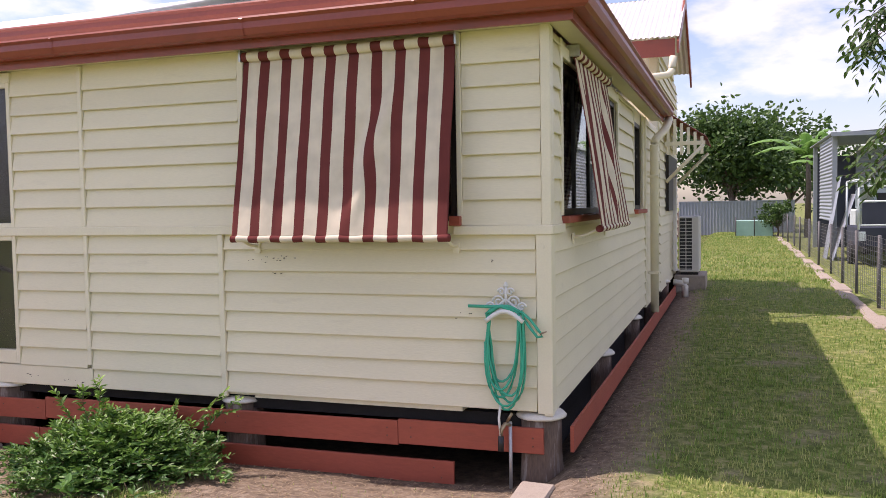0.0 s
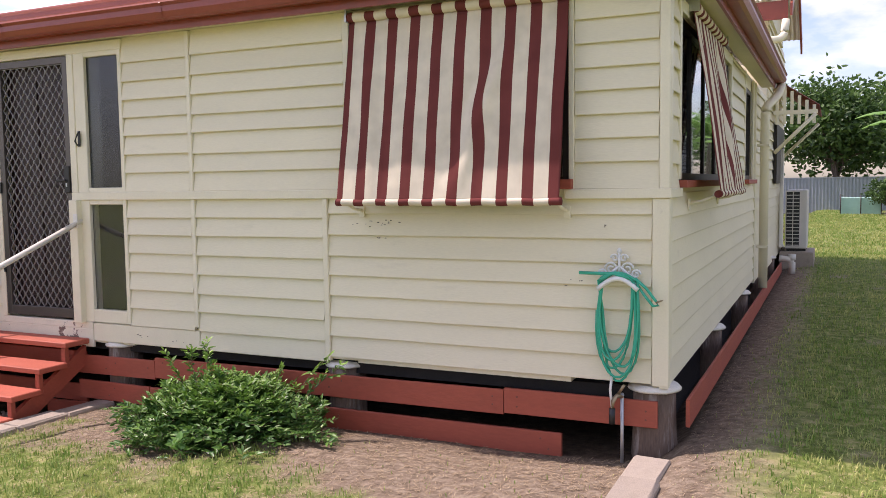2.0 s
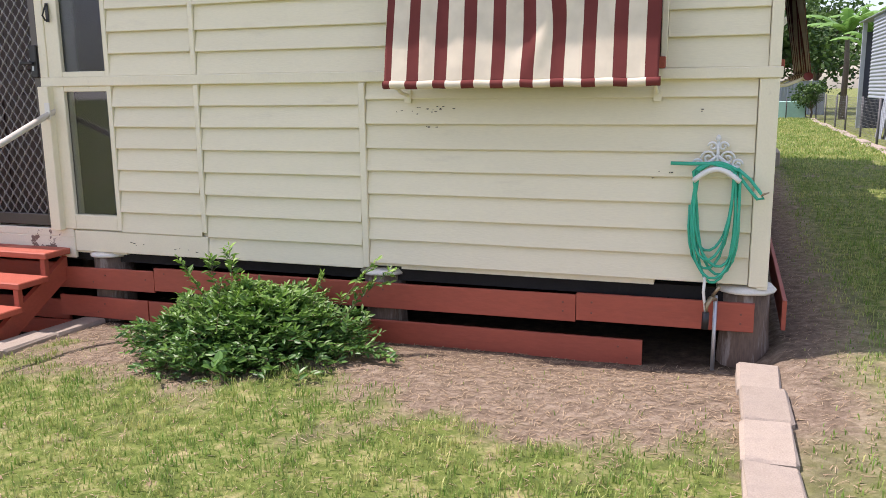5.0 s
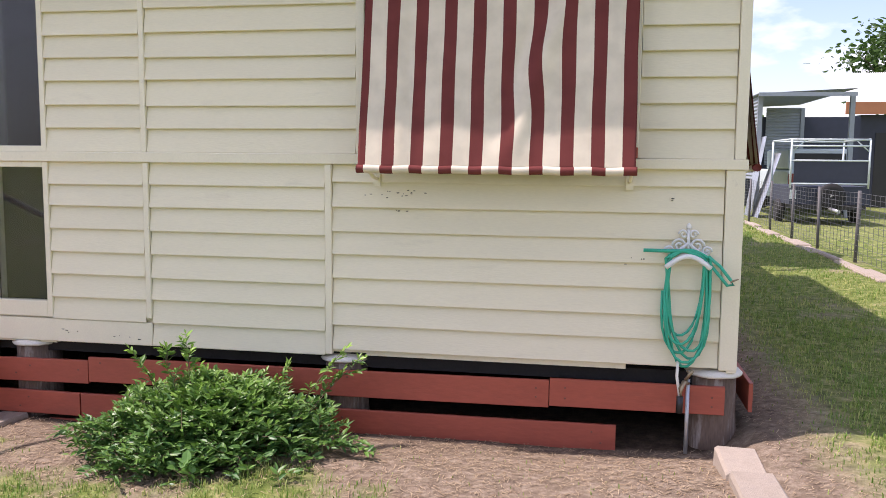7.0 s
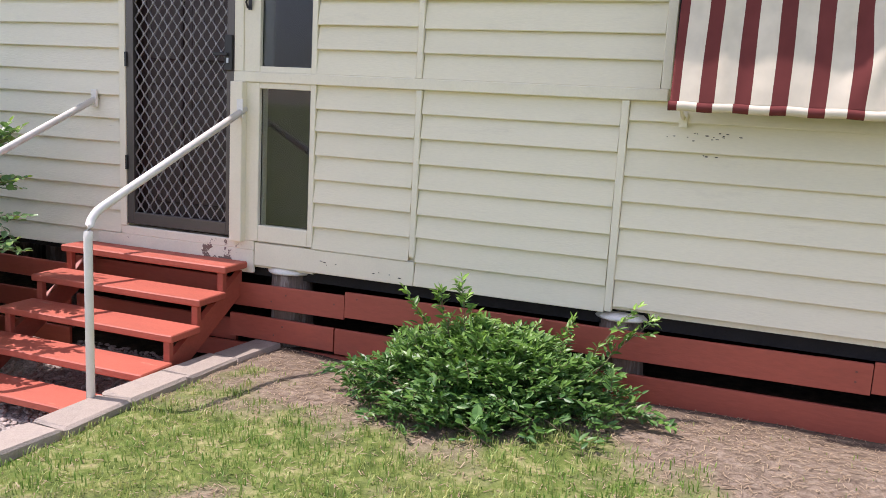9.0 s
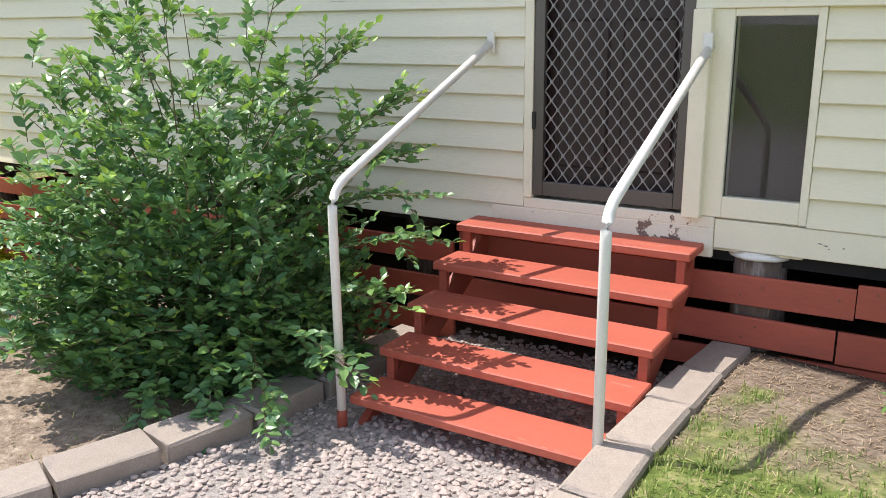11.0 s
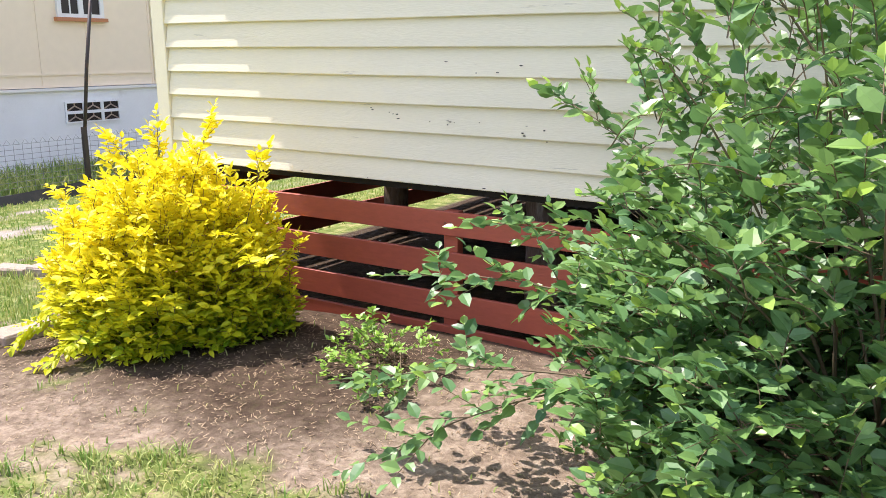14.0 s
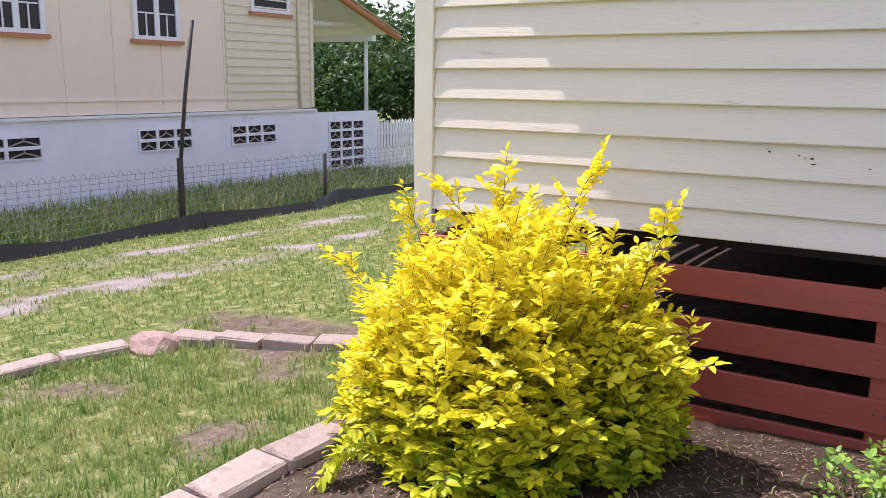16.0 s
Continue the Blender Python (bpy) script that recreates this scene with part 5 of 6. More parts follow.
        pts = [(1 - s) ** 2 * start + 2 * s * (1 - s) * mid + s * s * end for s in [q / 10 for q in range(11)]]
        tube(wood, pts, wire * 0.6, 4, wire * 0.2, False)
        for q in range(n):
            s = 0.25 + 0.75 * (q + 1) / n
            i1 = min(9, int(s * 10))
            p = pts[i1].lerp(pts[i1 + 1], s * 10 - i1)
            al = (pts[i1 + 1] - pts[i1]).normalized()
            td = (al + Vector((rnd.gauss(0, 0.45), rnd.gauss(0, 0.45), rnd.gauss(0.0, 0.35)))).normalized() if q < n - 1 else al
            ln = leaf["twig"] * rnd.uniform(0.5, 0.9)
            twig([p + td * ln * k / 3 for k in range(4)], td, leaf["n"] - 2, 1.0, 1.0)
    part("branchwork", wood, STEM, t)
    lv.link("foliage", material, t)
    return t


def green_reach(a, e):
    wide = (0.98 + 0.07 * math.sin(3 * a + 1)) * (1 + 0.14 * max(0, -math.cos(a)))
    if math.sin(a) > 0:
        wide *= 1 - 0.36 * math.sin(a)
    if math.sin(e) < 0.35:
        wide *= 1.0 - 0.80 * (0.35 - math.sin(e))
    if math.sin(a) < 0 and math.sin(e) < 0.5:
        wide *= 1 + 0.5 * math.sin(a) * (0.5 - math.sin(e))
    if math.cos(a) > 0:
        wide *= 1 - 0.10 * math.cos(a)
    tall = 2.05
    return 1 / (abs(math.cos(e) / wide) ** 2.5 + abs(math.sin(e) / tall) ** 2.5) ** 0.4


shrub("green_shrub", "large dark green glossy-leaved shrub growing beside the steps", (-6.90, -0.90, -0.05), green_reach, 3000, 40,
      {"twig": 0.27, "len": 0.067, "wide": 0.60, "n": 10}, LEAF_G, 21,
      lambda r, z, f, c, q: max(0, min(0.95, 0.55 * max(0, z - 0.8) * max(0, f - 0.45) * 2 + (0.45 if f > 0.82 and z > 0.3 and q > 0.55 else 0) + 0.10 * q)),
      sprays=[((0.5, -0.1, 0.6), (1.35, 0.0, 0.86), 14), ((0.5, -0.2, 0.5), (1.28, -0.18, 0.60), 13), ((0.4, 0, 0.8), (1.15, 0.2, 1.02), 12), ((0.4, 0, 0.9), (1.0, 0.3, 1.2), 17),
              ((0.5, 0.2, 1.0), (0.92, 0.42, 1.45), 18), ((0.3, 0.1, 1.2), (0.70, 0.3, 1.70), 16), ((0.4, -0.4, 0.3), (0.66, -0.74, 0.14), 9), ((0.2, -0.5, 0.3), (0.30, -0.78, 0.14), 7),
              ((0.5, -0.3, 0.4), (1.0, -0.72, 0.2), 12), ((0.45, -0.35, 0.45), (1.22, -0.45, 0.40), 12), ((-0.4, -0.2, 0.5), (-1.50, -0.30, 0.62), 18), ((-0.4, -0.1, 0.6), (-1.38, 0.0, 0.78), 18), ((-0.4, -0.4, 0.4), (-1.50, -0.62, 0.32), 14),
              ((-0.4, -0.4, 0.5), (-1.25, -0.82, 0.22), 13), ((-0.2, -0.5, 0.4), (-0.55, -0.90, 0.25), 9), ((-0.5, 0, 0.8), (-1.15, 0.1, 1.25), 10), ((-0.2, 0, 1.3), (-0.7, 0.0, 1.9), 8),
              ((0.0, -0.2, 1.3), (0.1, -0.3, 2.15), 8), ((-0.2, -0.1, 1.3), (-0.4, -0.2, 2.2), 8), ((0.2, 0.1, 1.3), (0.45, 0.2, 2.15), 8)],
      low=-0.06, wire=0.008, inner=0.48, droop=0.8)


def gold_reach(a, e):
    w = 0.655 + 0.03 * math.sin(4 * a)
    if math.sin(a) > 0:
        w *= 1 - 0.12 * math.sin(a)
    return 1 / (abs(math.cos(e) / w) ** 2.3 + abs(math.sin(e) / 0.93) ** 2.3) ** (1 / 2.3)


# Paler leaves high and outside; greener ones low, inside and towards +x.
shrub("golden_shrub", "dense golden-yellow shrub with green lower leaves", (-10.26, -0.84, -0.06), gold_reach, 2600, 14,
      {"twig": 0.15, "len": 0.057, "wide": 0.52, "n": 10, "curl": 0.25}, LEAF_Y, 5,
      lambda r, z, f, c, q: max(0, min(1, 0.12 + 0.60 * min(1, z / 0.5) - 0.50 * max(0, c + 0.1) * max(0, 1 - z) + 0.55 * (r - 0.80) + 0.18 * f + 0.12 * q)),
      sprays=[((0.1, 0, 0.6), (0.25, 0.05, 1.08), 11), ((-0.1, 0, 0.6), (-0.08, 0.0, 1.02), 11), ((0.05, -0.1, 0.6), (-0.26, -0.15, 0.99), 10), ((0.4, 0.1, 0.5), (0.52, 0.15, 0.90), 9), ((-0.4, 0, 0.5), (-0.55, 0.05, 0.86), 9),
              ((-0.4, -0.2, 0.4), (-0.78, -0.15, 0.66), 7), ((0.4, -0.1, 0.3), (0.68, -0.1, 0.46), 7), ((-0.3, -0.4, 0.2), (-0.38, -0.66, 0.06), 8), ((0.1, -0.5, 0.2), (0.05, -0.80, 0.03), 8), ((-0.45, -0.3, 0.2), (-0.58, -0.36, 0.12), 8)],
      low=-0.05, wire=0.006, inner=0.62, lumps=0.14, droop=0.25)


def low_reach(a, e):
    return 1 / math.sqrt((math.cos(e) / (0.60 + 0.17 * math.cos(a) ** 2)) ** 2 + (math.sin(e) / 0.385) ** 2)


shrub("low_bush", "low dark green bush with narrow leaves beneath the wall", (-2.74, -0.58, 0.28), low_reach, 1900, 18,
      {"twig": 0.12, "len": 0.055, "wide": 0.36, "n": 10, "curl": 0.2}, LEAF_N, 9,
      lambda r, z, f, c, q: max(0, min(1, 0.9 * max(0, z - 0.22) * 2.0 * f + 0.15 * q)),
      sprays=[((-0.15, 0, 0.15), (-0.28, 0.05, 0.50), 9), ((-0.1, 0, 0.15), (-0.18, 0.1, 0.54), 9), ((-0.2, 0, 0.15), (-0.40, 0.0, 0.48), 6), ((0.4, 0.1, 0.15), (0.62, 0.25, 0.50), 7),
              ((0.45, 0.1, 0.15), (0.72, 0.28, 0.46), 6), ((0.3, 0.1, 0.15), (0.36, 0.15, 0.42), 6), ((0.5, -0.1, 0.1), (0.86, -0.1, 0.12), 6), ((-0.5, -0.1, 0.1), (-0.80, -0.1, 0.10), 6)],
      low=-0.02, wire=0.005, inner=0.5, lumps=0.22, droop=0.4)
for sx, sy, r, nt, sd in ((-8.86, -0.90, 0.30, 70, 3), (-8.66, -1.17, 0.16, 26, 13), (-9.06, -0.72, 0.17, 22, 14)):
    shrub("seedling_bush", "small green seedling bush in bare soil", (sx, sy, ground_z(sx, sy)), lambda a, e, r=r: r, nt, 8,
          {"twig": 0.08, "len": 0.034, "wide": 0.6, "n": 6}, LEAF_N, sd, lambda r, z, f, c, q: 0.35 + 0.55 * q, low=0.0, wire=0.004, inner=0.4)
shrub("broad_leaf_weed", "broad-leaved green weed at the foot of a bush", (-2.62, -1.12, 0.34), lambda a, e: 0.10, 7, 4,
      {"twig": 0.05, "len": 0.075, "wide": 0.8, "n": 2}, LEAF_B, 17, lambda r, z, f, c, q: 0.2 + 0.2 * q, low=0.3, wire=0.003, inner=0.6, category="weed")


# ---- trees ----
def tree(name, label, at, height, spread, n_limbs, clumps, leaf_len, material, seed, crown_low=0.35):
    rnd = random.Random(seed)
    t = thing(name, label, "tree", at)
    bm = bmesh.new()
    trunk = [Vector((0, 0, -0.3)), Vector((0.1, 0.05, height * 0.2)), Vector((0.0, 0.1, height * 0.42))]
    tube(bm, trunk, height * 0.028, 9, height * 0.018)
    ends = []
    for i in range(n_limbs):
        a = 2 * math.pi * (i + rnd.random() * 0.7) / n_limbs
        e = rnd.uniform(0.25, 1.35)
        r = spread * rnd.uniform(0.75, 1.05)
        tip = Vector((math.cos(a) * math.cos(e) * r, math.sin(a) * math.cos(e) * r, height * crown_low + (height * (1 - crown_low)) * (0.25 + 0.72 * math.sin(e)) * rnd.uniform(0.8, 1.0)))
        st = trunk[1].lerp(trunk[2], rnd.random())
        mid = st.lerp(tip, 0.5) + Vector((0, 0, 0.08 * height))
        pts = [(1 - s) ** 2 * st + 2 * s * (1 - s) * mid + s * s * tip for s in [q / 6 for q in range(7)]]
        tube(bm, pts, height * 0.012, 5, height * 0.002, False)
        ends += [pts[k] for k in (3, 4, 5, 6, 6)]
    part("trunk", bm, BARK, t)
    lv = Leaves()
    for i in range(clumps):
        c = rnd.choice(ends) + Vector((rnd.gauss(0, 1), rnd.gauss(0, 1), rnd.gauss(0, 0.7))) * spread * 0.16
        cr = spread * rnd.uniform(0.06, 0.14)
        for k in range(14):
            o = Vector((rnd.gauss(0, 1), rnd.gauss(0, 1), rnd.gauss(0, 0.7))) * cr
            d = Vector((rnd.gauss(0, 1), rnd.gauss(0, 1), rnd.gauss(-0.2, 0.7)))
            # Leaves get paler towards the top of each clump.
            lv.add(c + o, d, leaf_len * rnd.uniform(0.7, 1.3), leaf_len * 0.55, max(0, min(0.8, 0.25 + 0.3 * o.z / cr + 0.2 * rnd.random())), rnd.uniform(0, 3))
    lv.link("crown", material, t)
    return t


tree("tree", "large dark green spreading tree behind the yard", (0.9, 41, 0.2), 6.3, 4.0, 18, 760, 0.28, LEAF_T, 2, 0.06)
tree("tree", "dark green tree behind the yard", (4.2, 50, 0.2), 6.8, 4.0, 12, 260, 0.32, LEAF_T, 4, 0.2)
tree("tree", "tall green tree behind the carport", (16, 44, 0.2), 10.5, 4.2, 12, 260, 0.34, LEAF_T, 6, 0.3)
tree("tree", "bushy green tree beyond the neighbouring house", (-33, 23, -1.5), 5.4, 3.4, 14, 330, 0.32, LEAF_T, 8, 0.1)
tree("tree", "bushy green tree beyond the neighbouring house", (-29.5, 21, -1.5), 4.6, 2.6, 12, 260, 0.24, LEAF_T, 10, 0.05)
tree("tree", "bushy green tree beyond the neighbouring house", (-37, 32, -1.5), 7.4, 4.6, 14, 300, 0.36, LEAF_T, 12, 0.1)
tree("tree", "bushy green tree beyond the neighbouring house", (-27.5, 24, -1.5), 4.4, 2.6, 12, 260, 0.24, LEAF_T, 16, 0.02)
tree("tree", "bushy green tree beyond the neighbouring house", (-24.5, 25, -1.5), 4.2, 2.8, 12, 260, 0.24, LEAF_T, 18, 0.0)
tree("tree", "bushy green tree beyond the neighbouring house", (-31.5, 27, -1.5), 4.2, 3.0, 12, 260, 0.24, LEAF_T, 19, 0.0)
tree("tree", "round green shrub by the back fence", (2.7, 33, 0.35), 1.7, 0.8, 9, 110, 0.12, LEAF_T, 14, 0.0)


def banana(at, n, size, seed):
    rnd = random.Random(seed)
    t = thing("banana_plant", "tall banana plant with torn arching leaves", "banana plant", at, "banana plants")
    tpart("stem", [(0, 0, -1.2), (0.05, 0, size * 0.4), (0, 0, size * 0.8)], 0.14, BARK, t, seg=8, r1=0.07)
    for i in range(n):
        a = 2 * math.pi * i / n + rnd.uniform(-0.3, 0.3)
        e = rnd.uniform(0.75, 1.4)
        L = size * rnd.uniform(0.65, 0.95)
        verts, faces, y = [], [], []
        m = 26
        h0 = size * 0.75
        for k in range(m + 1):
            s = k / m
            px = L * s * math.cos(e) * (1 + 0.25 * s)
            pz = h0 + L * s * math.sin(e) - 0.62 * L * s * s
            w = 0.24 * math.sin(math.pi * min(1, 0.08 + 0.92 * s)) ** 0.6 * size / 3
            tear = 0.45 if (k % 4 == 3) else 1.0
            for q, off in ((-1, w * tear), (0, 0), (1, w * (0.5 if k % 5 == 2 else 1.0))):
                lx, ly = px, q * off
                verts.append((lx * math.cos(a) - ly * math.sin(a), lx * math.sin(a) + ly * math.cos(a), pz - abs(q) * off * 0.45))
                y.append(0.2 + 0.5 * s)
        for k in range(m):
            b = k * 3
            faces += [(b, b + 1, b + 4, b + 3), (b + 1, b + 2, b + 5, b + 4)]
        quads("leaf", verts, faces, LEAF_B, t, y)
    return t


banana((3.9, 33, 1.3), 10, 3.3, 1)
banana((5.0, 35, 1.3), 9, 3.4, 2)
banana((4.6, 30.5, 0.3), 8, 3.2, 3)

# drooping tree branch over the fence
rnd = random.Random(31)
limb = thing("overhanging_tree", "leafy tree reaching over the wire fence with drooping twigs", "tree", (5.62, 4.4, 0.4))
bm = bmesh.new()
tube(bm, [(0, 0, -0.3), (0.1, 0.1, 2.2), (-0.2, 0, 4.0)], 0.16, 9, 0.10)
lv = Leaves()
for i in range(42):
    root = Vector((-0.2, 0, rnd.uniform(3.4, 4.2)))
    tip = Vector((rnd.uniform(-3.5, -3.0), rnd.uniform(-2.0, -0.6), rnd.uniform(1.6, 3.6)))
    tip.x += 0.03 * max(0, 2.9 - tip.z)
    mid = root.lerp(tip, 0.55) + Vector((0, 0, 0.7))
    pts = [(1 - s) ** 2 * root + 2 * s * (1 - s) * mid + s * s * tip for s in [q / 10 for q in range(11)]]
    tube(bm, pts, 0.02, 5, 0.003, False)
    for k in range(4, 11):
        for j in range(3):
            td = Vector((rnd.gauss(-0.4, 0.5), rnd.gauss(0, 0.6), rnd.gauss(-0.5, 0.3))).normalized()
            ln = rnd.uniform(0.2, 0.38)
            tube(bm, [pts[k], pts[k] + td * ln + Vector((0, 0, -0.05))], 0.003, 3, 0.001, False)
            for m in range(8):
                f = (m + 1) / 8
                p = pts[k] + td * ln * f + Vector((0, 0, -0.05 * f * f))
                sv = td.cross(Vector((0, 0, 1))).normalized() * (1 if m % 2 else -1)
                lv.add(p, td * 0.6 + sv + Vector((0, 0, -0.45)), rnd.uniform(0.07, 0.12), 0.034, 0.15 + 0.4 * rnd.random(), rnd.gauss(0, 0.4))
part("branchwork", bm, BARK, limb)
lv.link("crown", LEAF_T, limb)


# ---- grass, straw, gravel ----
def blades(region, per_m2, length, width, keep, seed, lean=0.5):
    """Arrays for tapered bent blades scattered over a rectangle, kept where keep(x, y) exceeds a random draw."""
    rnd = random.Random(seed)
    x0, x1, y0, y1 = region
    n = int((x1 - x0) * (y1 - y0) * per_m2)
    verts, faces, paleness = [], [], []
    for _ in range(n):
        x, y = rnd.uniform(x0, x1), rnd.uniform(y0, y1)
        k = keep(x, y)
        if k < rnd.random():
            continue
        z = ground_z(x, y) - 0.004
        a = rnd.uniform(0, 2 * math.pi)
        tall = length * rnd.uniform(0.45, 1.25) * (0.6 + 0.5 * k)
        b = rnd.uniform(0.15, 1) * lean
        dx, dy = math.cos(a), math.sin(a)
        w = width * rnd.uniform(0.7, 1.3) / 2
        o = len(verts)
        sx, sy = -dy * w, dx * w
        hx, hy = dx * tall * b * 0.45, dy * tall * b * 0.45
        verts += [(x - sx, y - sy, z), (x + sx, y + sy, z), (x + hx + sx * 0.8, y + hy + sy * 0.8, z + tall * 0.6), (x + hx - sx * 0.8, y + hy - sy * 0.8, z + tall * 0.6),
                  (x + dx * tall * b * 1.3, y + dy * tall * b * 1.3, z + tall * (1 - 0.35 * b))]
        faces += [(o, o + 1, o + 2, o + 3), (o + 3, o + 2, o + 4)]
        yv = max(0, min(0.9, 0.30 + 0.5 * n2(x, y, 1.3, 4) + 0.35 * n2(x, y, 9, 14) + rnd.gauss(0, 0.24)))
        paleness += [yv] * 5
    return verts, faces, paleness


def scatter(name, label, region, per_m2, length, width, keep, seed, material=None, lean=0.5):
    v, f, y = blades(region, per_m2, length, width, keep, seed, lean)
    ob = quads(name, v, f, material or GRASS, None, y)
    return tagged(ob, label, "grass", kind="stuff")


def turf(x, y):
    """How thick the grass stands: thin on bare soil, and clumped at the size of a hand."""
    return max(0.0, 1 - bare(x, y)) ** 0.8 * (0.25 + 0.75 * smooth01(-0.30, 0.18, n2(x, y, 8, 12)))


scatter("lawn_grass", "short mown green grass of the front lawn", (-4.3, -0.14, -4.7, -0.25), 3100, 0.044, 0.0056, lambda x, y: turf(x, y) + 0.02, 1)
scatter("lawn_grass", "short mown green grass beside the house", (0.14, 2.75, -3.2, 3.5), 2300, 0.042, 0.0062, lambda x, y: turf(x, y) * 0.95 + 0.02, 2)
scatter("lawn_grass", "short mown green grass along the side of the house", (0.2, 2.75, 3.5, 14), 800, 0.045, 0.008, lambda x, y: turf(x, y), 3)
scatter("lawn_grass", "mown green grass at the back of the yard", (-1.5, 2.8, 12, 38), 260, 0.06, 0.022, lambda x, y: 0.9, 8)
scatter("sparse_grass", "sparse grass tufts in dry soil", (-10.85, -6.3, -4.6, -0.25), 3200, 0.066, 0.0060, lambda x, y: turf(x, y) ** 1.3 + 0.012, 4, lean=0.9)
scatter("bed_grass", "lush grass inside the curved garden edging", (-13.12, -11.06, -3.4, 0.1), 3000, 0.07, 0.006, lambda x, y: turf(x, y) + 0.02, 5)
scatter("verge_grass", "mown grass by the gravel wheel tracks", (-17.7, -11.5, -3.0, 9), 700, 0.05, 0.010, lambda x, y: turf(x, y) * (0 if (x > -13.4 and y < 0) or (x > -11.6) else 1), 6)
scatter("long_grass", "long green grass along the neighbour's wall", (-21.3, -18.0, -1, 12), 260, 0.30, 0.020, lambda x, y: 0.9, 7, lean=0.8)


def straw(name, label, region, per_m2, seed, keep, size=1.0):
    rnd = random.Random(seed)
    x0, x1, y0, y1 = region
    verts, faces, paleness = [], [], []
    for _ in range(int((x1 - x0) * (y1 - y0) * per_m2)):
        x, y = rnd.uniform(x0, x1), rnd.uniform(y0, y1)
        if keep(x, y) < rnd.random():
            continue
        a, L, w = rnd.uniform(0, math.pi), rnd.uniform(0.012, 0.045) * size, rnd.uniform(0.0010, 0.0022)
        dx, dy = math.cos(a) * L / 2, math.sin(a) * L / 2
        z0, z1 = ground_z(x - dx, y - dy) + rnd.uniform(0.002, 0.008), ground_z(x + dx, y + dy) + rnd.uniform(0.002, 0.012)
        sx, sy = -math.sin(a) * w, math.cos(a) * w
        o = len(verts)
        verts += [(x - dx - sx, y - dy - sy, z0), (x - dx + sx, y - dy + sy, z0 + 0.001), (x + dx + sx, y + dy + sy, z1), (x + dx - sx, y + dy - sy, z1 + 0.001)]
        faces.append((o, o + 1, o + 2, o + 3))
        paleness += [rnd.random() * 0.6] * 4
    return tagged(quads(name, verts, faces, STRAW, None, paleness), label, "straw", kind="stuff")


straw("dry_clippings", "dry straw-coloured grass clippings on bare soil", (-4.3, 0.0, -2.6, -0.05), 1500, 3, lambda x, y: 0.25 + 0.75 * bare(x, y))
straw("dry_clippings", "dry straw-coloured grass clippings on bare soil", (0.1, 1.2, -3.0, 6.0), 700, 4, lambda x, y: 0.2 + 0.8 * bare(x, y))
straw("dry_clippings", "dry leaf litter and clippings on bare soil", (-10.85, -6.3, -4.0, -0.1), 1100, 5, lambda x, y: 0.8, 0.6)


def pebbles():
    rnd = random.Random(12)
    ico = bmesh.new()
    bmesh.ops.create_icosphere(ico, subdivisions=1, radius=1.0)
    base = np.array([v.co[:] for v in ico.verts])
    tri = [[v.index for v in f.verts] for f in ico.faces]
    ico.free()
    verts, faces = [], []
    for _ in range(7600):
        x, y = rnd.uniform(-6.4, -4.5), rnd.uniform(-4.0, 0.1)
        if x < path_left(y):
            continue
        r = rnd.uniform(0.007, 0.019)
        sc = np.array((r * rnd.uniform(0.8, 1.5), r * rnd.uniform(0.8, 1.2), r * rnd.uniform(0.45, 0.8)))
        a = rnd.uniform(0, math.pi)
        R = np.array(((math.cos(a), -math.sin(a), 0), (math.sin(a), math.cos(a), 0), (0, 0, 1)))
        jit = 1 + 0.22 * np.array([[rnd.uniform(-1, 1)] for _ in base])
        p = (base * jit * sc) @ R.T + np.array((x, y, ground_z(x, y) + r * 0.35))
        o = len(verts)
        verts += list(p)
        faces += [[o + i for i in f] for f in tri]
    m = PEBBLE
    return tagged(quads("gravel_stones", verts, faces, m), "loose grey and brown gravel stones on the path", "gravel", kind="stuff")


pebbles()

# ---- neighbouring house across the drive ----
N_WALL = mat("peach_sheet_paint", (0.86, 0.73, 0.56), 0.6, vary=0.04, bump=0.04)
N_BOARD = mat("pale_yellow_board_paint", (0.74, 0.66, 0.46), 0.55, vary=0.05, bump=0.05)
N_BASE = mat("white_blockwork_paint", (0.82, 0.83, 0.86), 0.7, vary=0.07, scale=2, bump=0.2, piece=0.03, stain=(0.35, 0.34, 0.33), stain_amt=0.5, stain_scale=1.5, stain_lo=0.6, stain_hi=0.8)
N_ORANGE = mat("terracotta_trim_paint", (0.48, 0.19, 0.08), 0.5, vary=0.08, bump=0.03)
N_WHITE = mat("white_window_paint", (0.78, 0.78, 0.77), 0.45, vary=0.04, bump=0.02)
NX = -21.5
nh = thing("neighbour_house", "peach coloured house on a white blockwork base", "house", (NX, 0.35, 0.23))
nh.scale = (1.0, 1.04, 1.0)
bpart("wall", [(-8, -8, 0.48, -0.0, 9.75, 4.2)], N_WALL, nh)
bpart("base_wall", [(-8, -8, -1.4, 0.05, 9.9, 0.42), (-0.2, 9.9, -1.4, 0.05, 11.98, 0.37)], N_BASE, nh)
bpart("ledge", [(-0.02, -8, 0.42, 0.11, 9.8, 0.47)], N_WHITE, nh, "weathered white ledge over the blockwork")
bpart("skirt_rail", [(0.0, -8, 0.70, 0.025, 7.36, 0.74)], N_WALL, nh)
for y in (-1.2, 0.2, 1.5, 2.55, 4.1, 5.0, 5.95, 7.36):
    bpart("cover_strip", [(0.0, y - 0.02, 0.5, 0.015, y + 0.02, 4.1)], N_WALL, nh)
